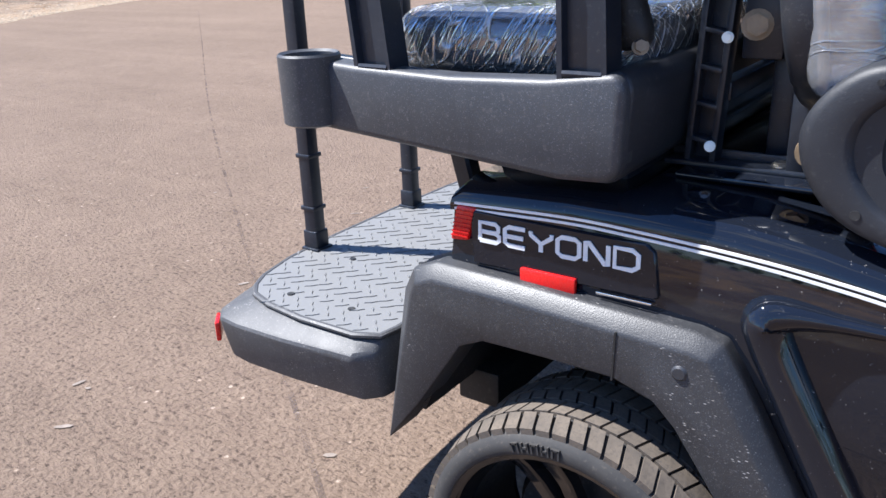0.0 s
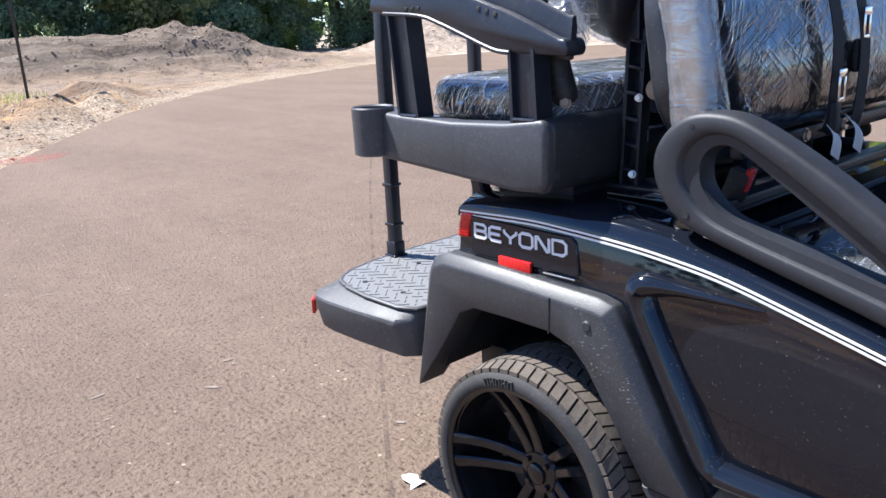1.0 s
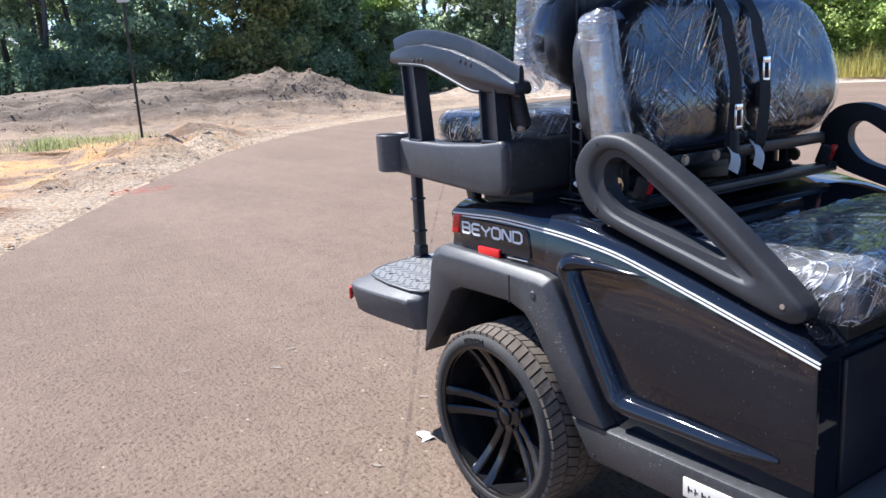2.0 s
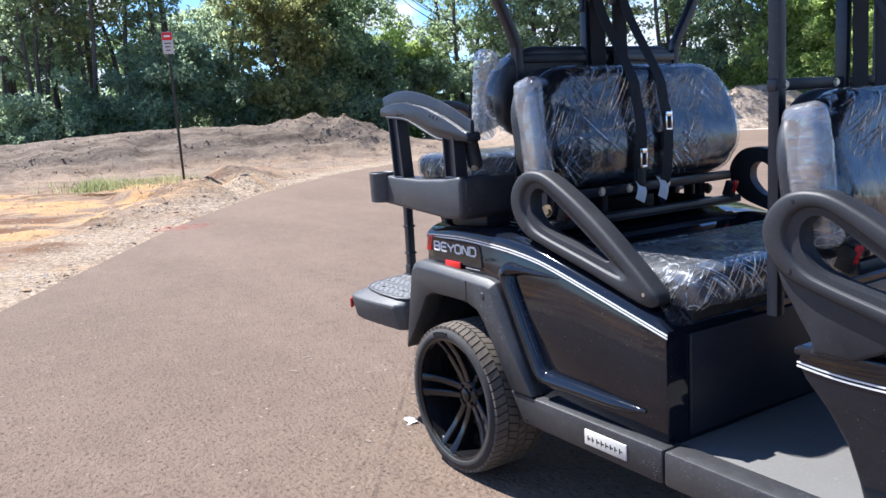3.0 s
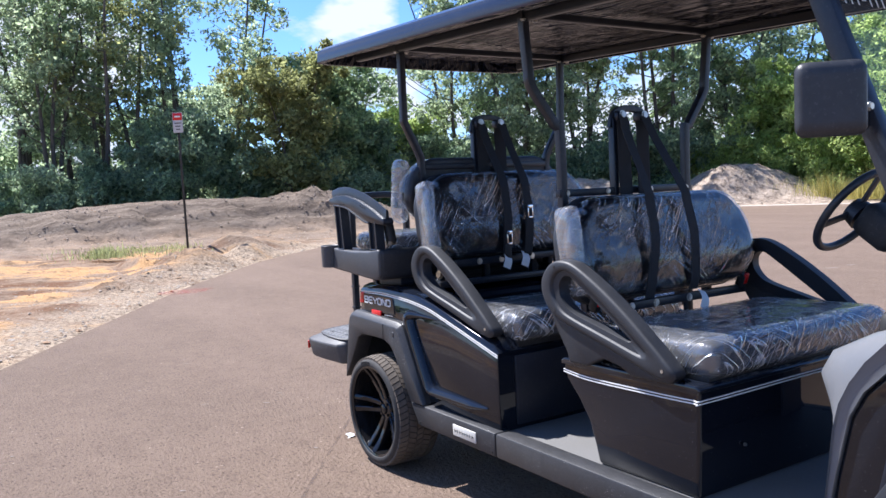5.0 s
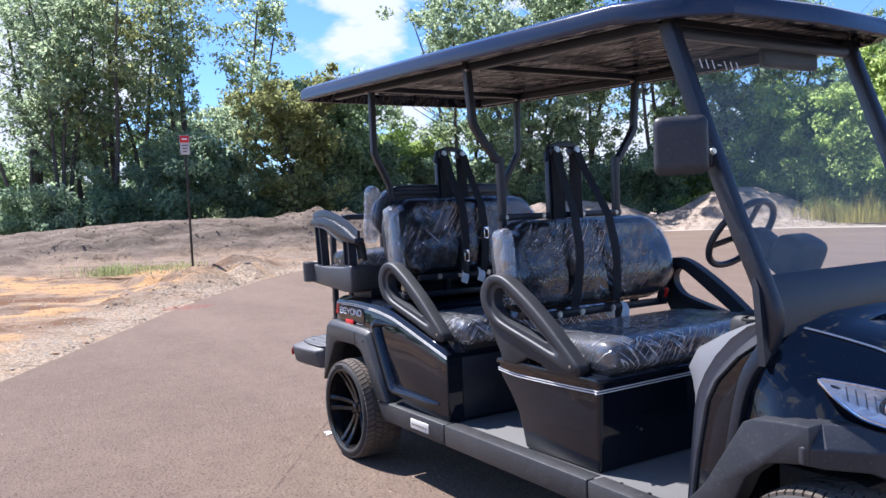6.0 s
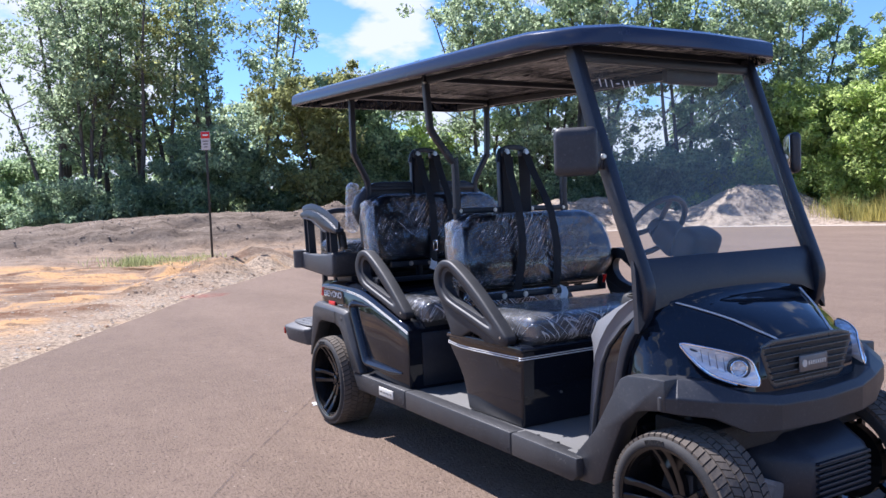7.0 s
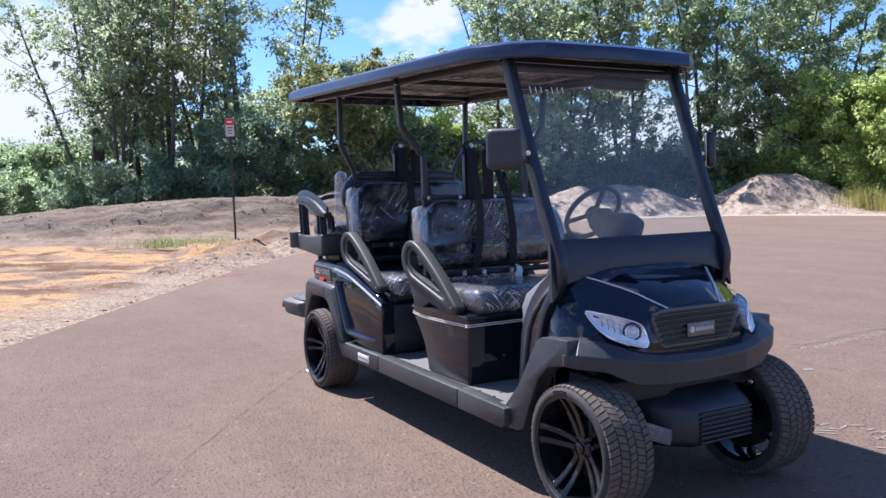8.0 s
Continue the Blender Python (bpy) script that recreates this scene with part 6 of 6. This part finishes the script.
def cloud_mesh(name, v, f, material, parent=None, label=""):
    me = bpy.data.meshes.new(name)
    me.vertices.add(len(v))
    me.vertices.foreach_set("co", v.astype(np.float32).ravel())
    me.loops.add(len(f) * 3)
    me.loops.foreach_set("vertex_index", f.astype(np.int32).ravel())
    me.polygons.add(len(f))
    me.polygons.foreach_set("loop_start", np.arange(0, len(f) * 3, 3, dtype=np.int32))
    me.update(calc_edges=True)
    me.materials.append(material)
    ob = new(name, me)
    if parent is not None:
        ob.parent = parent
    if label:
        ob["label"] = label
    return ob


def tree(x, y, z, h, spread, leaves, seed, base=0.25, stems=1, density=1.0, label="", lean=0.085, leaf=0.125):
    rng = np.random.default_rng(seed)
    root = new("tree")
    root.location = (x, y, z)
    tagged(root, label, "tree", "trees behind the lot")
    bm, tips, weights = bmesh.new(), [], []
    for s in range(stems):
        a0 = 2 * math.pi * (s + rng.random()) / stems
        out = spread * (0.42 if stems > 1 else 0.0)
        top = Vector((math.cos(a0) * out + rng.normal() * lean * h, math.sin(a0) * out + rng.normal() * lean * h, h * (0.93 - 0.12 * s / stems)))
        r0 = 0.0125 * h * (1.0 if stems == 1 else 0.78)
        line = [Vector((math.cos(a0) * 0.15, math.sin(a0) * 0.15, -0.2)) * (1 if stems > 1 else 0) + Vector((0, 0, -0.2)), top * 0.35 + Vector((rng.normal() * 0.15, rng.normal() * 0.15, 0)), top * 0.7 + Vector((rng.normal() * 0.2, rng.normal() * 0.2, 0)), top]
        bm = join(bm, sweep(line, ring(r0, r0, 8), (1, 0, 0.01), steps=5, scale=lambda t: 1 - 0.85 * t))
        path = curve_points(line, 8)
        for b in range(int(14 + 6 * density)):
            t = base + (0.98 - base) * (b + rng.random()) / (14 + 6 * density)
            p = path[min(len(path) - 1, int(t * (len(path) - 1)))]
            a = rng.random() * 2 * math.pi
            shape = math.sin(math.pi * min(1, 0.20 + 0.74 * (t - base) / (1 - base)))
            reach = spread * (0.45 + 0.65 * rng.random()) * (0.42 + 0.62 * shape) * (0.85 if stems > 1 else 1)
            e = p + Vector((math.cos(a) * reach, math.sin(a) * reach, reach * (0.35 + 0.5 * rng.random())))
            m = (p + e) / 2 + Vector((0, 0, -0.08 * reach))
            bm = join(bm, sweep([p, m, e], ring(r0 * 0.34 * (1.15 - t), r0 * 0.34 * (1.15 - t), 5), (0.1, 0.2, 1), steps=2, scale=lambda t: 1 - 0.7 * t))
            for k in range(4):
                q = p.lerp(e, 0.35 + 0.75 * (k + rng.random()) / 4) + Vector(rng.normal(size=3)) * reach * 0.26
                tips.append(q)
                weights.append(0.30 + 0.62 * rng.random() ** 1.5)
        tips.append(top)
        weights.append(0.5)
    part("trunk", bm, BARK, root, "", 60)
    v, f = leaf_cloud(np.array([t[:] for t in tips]), np.array(weights), int((62 if label == COTTON else 80) * density), leaf, rng)
    cloud_mesh("crown", v, f, leaves, root)
    return root


COTTON = "tall airy cottonwood with grey-green leaves"
BUSHY = "dense dark green bushy tree"
BRIGHT = "sunlit bright green young tree"
# x, y, height, spread, leaves, share of bare stem, stems, density, label
TREES = [(-44.5, 2.6, 17.5, 3.4, LEAF_MID, 0.36, 3, 0.42, COTTON), (-42.5, 6.2, 18.0, 3.2, LEAF_MID, 0.38, 2, 0.45, COTTON),
         (-43.0, 1.9, 14.0, 3.2, LEAF_MID, 0.38, 2, 0.5, COTTON), (-41.0, 3.4, 14.5, 3.6, LEAF_MID, 0.30, 3, 0.55, COTTON), (-39.6, 5.2, 15.0, 3.0, LEAF_OLIVE, 0.34, 2, 0.53, COTTON), (-40.6, 7.0, 15.0, 2.8, LEAF_MID, 0.34, 2, 0.53, COTTON),
         (-43.5, 4.6, 13.5, 3.2, LEAF_DARK, 0.28, 2, 0.53, COTTON), (-40.2, 9.6, 15.0, 2.8, LEAF_MID, 0.30, 3, 0.58, COTTON), (-39.6, 11.6, 14.6, 2.7, LEAF_MID, 0.32, 2, 0.62, COTTON), (-33.2, 12.9, 8.0, 2.1, LEAF_OLIVE, 0.12, 2, 1.2, BUSHY), (-35.0, 14.6, 8.4, 2.8, LEAF_DARK, 0.12, 2, 1.3, BUSHY),
         (-47.0, 21.8, 7.5, 3.4, LEAF_MID, 0.1, 2, 1.1, BUSHY), (-47.5, 0.8, 4.6, 2.6, LEAF_DARK, 0.08, 2, 0.9, BUSHY), (-46.5, 5.0, 6.5, 3.2, LEAF_MID, 0.08, 2, 0.9, BUSHY), (-46.0, 9.0, 6.5, 3.2, LEAF_DARK, 0.08, 2, 0.9, BUSHY),
         (-45.0, 13.5, 9.0, 3.2, LEAF_MID, 0.08, 2, 0.9, BUSHY), (-41.5, 17.5, 8.0, 3.0, LEAF_MID, 0.08, 2, 0.9, BUSHY), (-36.5, 20.6, 5.6, 2.4, LEAF_LIME, 0.06, 2, 1.3, BRIGHT), (-35.3, 24.0, 15.0, 4.0, LEAF_MID, 0.24, 3, 0.95, COTTON), (-32.4, 26.0, 14.5, 3.8, LEAF_MID, 0.20, 3, 1.0, COTTON),
         (-31.5, 30.0, 16.0, 4.2, LEAF_MID, 0.16, 3, 1.0, COTTON), (-28.3, 33.0, 16.0, 4.2, LEAF_DARK, 0.08, 3, 1.4, COTTON), (-26.0, 36.0, 14.0, 3.8, LEAF_MID, 0.10, 3, 1.2, COTTON), (-26.4, 40.5, 14.5, 4.0, LEAF_DARK, 0.08, 3, 1.3, COTTON),
         (-22.5, 36.4, 6.4, 2.8, LEAF_LIME, 0.05, 2, 1.5, BRIGHT), (-19.5, 36.2, 6.4, 3.0, LEAF_LIME, 0.05, 2, 1.6, BRIGHT), (-16.6, 36.6, 8.0, 3.4, LEAF_LIME, 0.06, 2, 1.6, BRIGHT), (-20.5, 41.5, 10.5, 3.6, LEAF_DARK, 0.1, 3, 1.3, COTTON), (-16.0, 43.5, 12.0, 4.0, LEAF_DARK, 0.1, 3, 1.3, COTTON), (-13.5, 38.0, 9.0, 3.6, LEAF_LIME, 0.06, 2, 1.5, BRIGHT),
         (-36.2, 17.4, 8.6, 2.6, LEAF_DARK, 0.15, 2, 1.1, BUSHY), (-34.0, 28.0, 13.5, 3.8, LEAF_DARK, 0.12, 3, 1.2, COTTON), (-60.0, -5.5, 4.4, 3.2, LEAF_DARK, 0.1, 2, 1.1, BUSHY), (-56.0, -0.5, 4.8, 3.0, LEAF_DARK, 0.1, 2, 1.1, BUSHY)]
for i, (tx, ty, th, ts, lv, tb, st, de, lab) in enumerate(TREES):
    tree(tx, ty, 0.15, th, ts, lv, 40 + i, tb, st, de, lab)


def scrub(name, line, height, depth, count, material, label, seed, leaf=0.15, per=70):
    rng = np.random.default_rng(seed)
    pts = curve_points([(x, y, 0) for x, y in line], 10)
    cs, rs = [], []
    for i in range(count):
        p = pts[rng.integers(len(pts))]
        h = height * (0.45 + 0.55 * noise.noise((p.x * 0.16, p.y * 0.16, seed)) + 0.25)
        cs.append((p.x + rng.normal() * depth * 0.5, p.y + rng.normal() * depth * 0.5, 0.2 + h * rng.random() ** 0.8))
        rs.append(0.35 + 0.5 * rng.random())
    v, f = leaf_cloud(np.array(cs), np.array(rs), per, leaf, rng)
    return tagged(cloud_mesh(name, v, f, material), label, "scrub", kind="stuff")


scrub("undergrowth", [(-60, -16), (-52, -6), (-44, 0.5)], 3.6, 2.0, 420, LEAF_DARK, "low green scrub behind the soil bank", 14, 0.11, 140)
scrub("undergrowth", [(-40.0, 1.5), (-38.5, 4.5), (-36.5, 9), (-35.0, 14), (-36.0, 19), (-34.0, 24), (-30.5, 29), (-27, 33.5)], 5.2, 2.0, 900, LEAF_SHADE, "dark shaded undergrowth below the trees", 7, 0.11, 150)
scrub("undergrowth", [(-27, 34.0), (-23, 35.0), (-18, 34.6), (-12, 35.4), (-6, 37)], 3.0, 1.6, 300, LEAF_LIME, "sunlit bright green scrub", 8, 0.09, 160)
scrub("far_woods", [(-75, -60), (-72, -30), (-70, -8), (-64, 8), (-60, 24), (-54, 40), (-42, 56), (-20, 66), (10, 70)], 5.6, 4.0, 900, LEAF_DARK, "distant dark green woods", 9, 0.4, 50)
# woods out of view, added to close the horizon in reflections
scrub("far_woods", [(40, 75), (75, 40), (85, 0), (75, -45), (40, -75), (0, -80), (-40, -75)], 9.0, 4.0, 700, LEAF_DARK, "distant dark green woods", 10, 0.6, 30)


def weeds(x, y, rx, ry, n, h, material, label, seed, z=0.25):
    rng = np.random.default_rng(seed)
    verts, faces = [], []
    for i in range(n):
        o = Vector((x + rng.normal() * rx * 0.5, y + rng.normal() * ry * 0.5, z - 0.1))
        t = rng.random() * 2 * math.pi
        hh = h * (0.4 + 0.8 * rng.random())
        hh *= 0.35 + 0.9 * max(0.0, noise.noise((o.x * 1.3, o.y * 1.3, seed)) + 0.35)
        side, lean = Vector((math.cos(t), math.sin(t), 0)) * 0.010, Vector((rng.normal(), rng.normal(), 0)) * hh * 0.22
        b = len(verts)
        verts += [o - side, o + side, o + lean * 0.5 + Vector((0, 0, hh * 0.6)) + side * 0.7, o + lean * 0.5 + Vector((0, 0, hh * 0.6)) - side * 0.7, o + lean + Vector((0, 0, hh))]
        faces += [(b, b + 1, b + 2, b + 3), (b + 3, b + 2, b + 4)]
    return tagged(raw("weeds", verts, faces, material), label, "weeds", kind="stuff")


weeds(-17.3, 2.0, 2.0, 1.5, 900, 0.16, WEED, "tuft of green weeds beside the sign post", 3, 0.30)
weeds(-16.6, 1.0, 0.6, 0.5, 520, 0.34, WEED, "tuft of green weeds on bare soil", 4, 0.26)
weeds(-16.5, 32.8, 5.5, 1.2, 5200, 1.25, WEED_GOLD, "tall yellow flowering weeds along the asphalt", 5, 0.2)
weeds(-9.0, 34.0, 6.0, 1.2, 4000, 1.2, WEED_GOLD, "tall yellow flowering weeds along the asphalt", 6, 0.2)
weeds(-19.5, 33.6, 3.0, 1.2, 2200, 1.2, WEED, "pale green weeds beside the soil heap", 11, 0.2)


def stones(m, reach, small, big, power, seed, name, material, label):
    rng = np.random.default_rng(seed)
    ico = [(0, 0, 1), (0.9, 0, 0.1), (0.2, 0.85, 0), (-0.75, 0.5, 0.1), (-0.7, -0.6, 0), (0.3, -0.9, 0.1), (0, 0, -0.8)]
    tri = [(0, 1, 2), (0, 2, 3), (0, 3, 4), (0, 4, 5), (0, 5, 1), (6, 2, 1), (6, 3, 2), (6, 4, 3), (6, 5, 4), (6, 1, 5)]
    seg = rng.integers(10, 66, m)
    t = rng.random(m)
    a, b = edge_line[seg], edge_line[seg + 1]
    nrm = np.stack([-(b - a)[:, 1], (b - a)[:, 0]], 1)
    nrm /= np.linalg.norm(nrm, axis=1)[:, None]
    off = 0.05 + reach * rng.random(m) ** power
    p = a + (b - a) * t[:, None] + nrm * off[:, None]
    dist = road_distance(p[:, 0], p[:, 1])
    p = np.where((dist < 0)[:, None], a + (b - a) * t[:, None] - nrm * off[:, None], p)
    z = ground_height(p[:, 0], p[:, 1], fbm(p[:, 0], p[:, 1], 1.1, 3))
    verts, faces = [], []
    for i in range(m):
        s = small + big * rng.random() ** 4
        c, sn = math.cos(i), math.sin(i)
        base = len(verts)
        for u, v, w in ico:
            k = s * (0.8 + 0.4 * rng.random())
            verts.append((p[i, 0] + (u * c - v * sn) * k, p[i, 1] + (u * sn + v * c) * k, z[i] + w * k * 0.5))
        faces += [tuple(base + j for j in f) for f in tri]
    tagged(raw(name, verts, faces, material), label, name, kind="stuff")


stones(8000, 3.2, 0.006, 0.030, 2.0, 12, "stones", STONE, "loose stones and clods along the asphalt edge")
stones(5500, 12.0, 0.008, 0.040, 1.3, 13, "clods", CLOD, "brown soil clods strewn over the field")


def rubble(m, seed):
    """Clods and stones lying on the heaps and the spoil bank."""
    rng = np.random.default_rng(seed)
    ico = np.array([(0, 0, 1), (0.9, 0, 0.1), (0.2, 0.85, 0), (-0.75, 0.5, 0.1), (-0.7, -0.6, 0), (0.3, -0.9, 0.1), (0, 0, -0.8)])
    tri = np.array([(0, 1, 2), (0, 2, 3), (0, 3, 4), (0, 4, 5), (0, 5, 1), (6, 2, 1), (6, 3, 2), (6, 4, 3), (6, 5, 4), (6, 1, 5)])
    spots = []
    for hx, hy, r, h in [q for q in HEAPS if q[0] < -20]:
        n = int(m * min(0.12, 0.03 * r))
        a, q = rng.random(n) * 2 * math.pi, np.sqrt(rng.random(n)) * r * 1.1
        spots.append(np.stack([hx + q * np.cos(a), hy + q * np.sin(a)], 1))
    n = int(m * 0.15)
    spots.append(np.stack([-22.5 - 5.5 * rng.random(n), -6 + 21 * rng.random(n)], 1))
    p = np.concatenate(spots)
    p = p[road_distance(p[:, 0], p[:, 1]) > 0.3]
    z = ground_height(p[:, 0], p[:, 1], fbm(p[:, 0], p[:, 1], 1.1, 3))
    s = 0.012 + 0.045 * rng.random(len(p)) ** 4
    turn = rng.random(len(p)) * 2 * math.pi
    k = s[:, None] * (0.75 + 0.5 * rng.random((len(p), 7)))
    c, sn = np.cos(turn)[:, None], np.sin(turn)[:, None]
    v = np.stack([p[:, :1] + (ico[:, 0] * c - ico[:, 1] * sn) * k, p[:, 1:] + (ico[:, 0] * sn + ico[:, 1] * c) * k, z[:, None] + ico[:, 2] * k * 0.55], 2).reshape(-1, 3)
    f = (np.arange(len(p))[:, None, None] * 7 + tri).reshape(-1, 3)
    tagged(cloud_mesh("rubble", v, f, SPOIL), "grey-brown clods lying on the soil heaps", "rubble", kind="stuff")


rubble(24000, 21)


def build_sign():
    sign = new("sign_post")
    sign.location = (-16.5, 2.93, 0.30)
    tagged(sign, "small red and white sign on a dark steel post", "sign")
    part("post", join(box((0, 0, 1.45), (0.06, 0.05, 3.1), 0.004)), mat_plain("post_steel", (0.045, 0.040, 0.032), 0.7, 0.2), sign)
    board = part("board", box((0.034, 0, 2.99), (0.006, 0.23, 0.48), 0.002), mat_plain("sign_white", (0.48, 0.48, 0.48), 0.6, 0.0, 0.06), sign, "white sign board with a red head")
    part("red_field", box((0.039, 0, 3.135), (0.004, 0.215, 0.17), 0.001), RED, board)
    for i in range(3):
        part("text_bar", box((0.0385, 0, 2.98 - i * 0.075), (0.003, 0.15 - 0.03 * i, 0.022), 0), DARK, board)
    part("text_bar", box((0.042, 0, 3.135), (0.003, 0.13, 0.035), 0), WHITE, board)
    sign.rotation_euler = (radians(0.6), 0, radians(-24))


build_sign()


def build_leaf():
    bm = bmesh.new()
    pts = [(0.0, 0.0), (0.05, -0.03), (0.10, -0.015), (0.135, -0.045), (0.12, 0.02), (0.15, 0.045), (0.09, 0.05), (0.05, 0.075), (0.03, 0.035)]
    f = bm.faces.new([bm.verts.new((x * 0.55, y * 0.55, 0.005 + 0.006 * math.sin(40 * x + 25 * y))) for x, y in pts])
    bmesh.ops.triangulate(bm, faces=[f])
    thick(bm, 0.0015)
    ob = finish(bm, "paper_scrap", WHITE)
    ob.location = (-0.615, -0.595, 0.002)
    tagged(ob, "torn pale paper scrap lying on asphalt", "litter")


build_leaf()


def build_asphalt_marks():
    rng = np.random.default_rng(31)
    # faded red spray mark at the asphalt's edge
    bm = bmesh.new()
    ring_pts = [(-9.10 + (0.28 + 0.10 * rng.random()) * math.cos(a), 0.80 + 0.45 * math.sin(a) * (0.8 + 0.3 * rng.random()), 0.004) for a in np.linspace(0, 2 * math.pi, 18, endpoint=False)]
    bm.faces.new([bm.verts.new(p) for p in ring_pts])
    tagged(finish(bm, "spray_mark", SPRAY), "faded red spray paint mark on the asphalt edge", "paint mark", kind="stuff")
    # pale scuffs and bits of grit left on the asphalt
    verts, faces = [], []
    def flake(x, y, a, l, w):
        c, sn = math.cos(a), math.sin(a)
        b = len(verts)
        for u, v in ((-l, -w * 0.4), (-l * 0.3, -w), (l * 0.7, -w * 0.7), (l, w * 0.3), (l * 0.2, w), (-l * 0.8, w * 0.6)):
            verts.append((x + u * c - v * sn, y + u * sn + v * c, 0.0035))
        faces.append(tuple(range(b, b + 6)))
    for i in range(26):
        flake(0.95 - i * 0.006 + rng.normal() * 0.03, 3.25 + i * 0.062, 0.5 + rng.normal() * 0.2, 0.05 + 0.03 * rng.random(), 0.011)
        flake(1.10 - i * 0.006 + rng.normal() * 0.03, 3.25 + i * 0.062, 2.6 + rng.normal() * 0.2, 0.05 + 0.03 * rng.random(), 0.011)
        flake(2.55 + i * 0.028 + rng.normal() * 0.05, 1.30 + rng.random() * 0.34, 0.9 + rng.normal() * 0.4, 0.02 + 0.05 * rng.random(), 0.010)
        flake(1.965 + i * 0.0165, -0.763 - 0.0006 * i + rng.normal() * 0.003, rng.normal() * 0.1, 0.012, 0.003)
    for x, y, l in ((-3.2, 8.5, 0.16), (-3.2, 9.0, 0.10), (-7.0, 11.5, 0.2), (1.6, 2.6, 0.05), (-0.6, 4.4, 0.09), (-9.5, 14.0, 0.25)):
        flake(x, y, 1.2, l, 0.03)
    for i in range(150):
        flake(-9 + 12 * rng.random(), -3 + 13 * rng.random(), 0.9 + rng.normal() * 0.35, 0.010 + 0.025 * rng.random() ** 3, 0.005 + 0.006 * rng.random())
    tagged(raw("asphalt_scuffs", verts, faces, SCUFF), "pale tyre scuffs and grit on the asphalt", "scuffs", kind="stuff")
    # the straight paving seam
    seam = sweep([(-15.0, 10.65 - 0.06, 0.0022), (-9.3, 6.05, 0.0022), (-4.7, 2.40, 0.0022), (-0.34, -0.84, 0.0022), (1.36, -2.03, 0.0022), (6.0, -5.2, 0.0022)], [(-0.009, -0.0003), (0.009, -0.0003), (0.009, 0.0003), (-0.009, 0.0003)], (0, 0, 1), steps=6)
    tagged(finish(seam, "paving_seam", SEAM), "thin dark seam between two asphalt strips", "seam", kind="stuff")
    # the pale band where the asphalt meets the far heaps
    line = [p for p in edge_line if p[0] < 0 and p[1] > 20]
    strip = sweep([(x - 0.10, y + 0.10, 0.006) for x, y in line], [(-0.16, -0.012), (0.16, -0.012), (0.12, 0.012), (-0.12, 0.012)], (0, 0, 1), smooth=False)
    tagged(finish(strip, "edge_strip", PALE), "pale gravel strip along the far asphalt edge", "gravel strip", kind="stuff")


build_asphalt_marks()
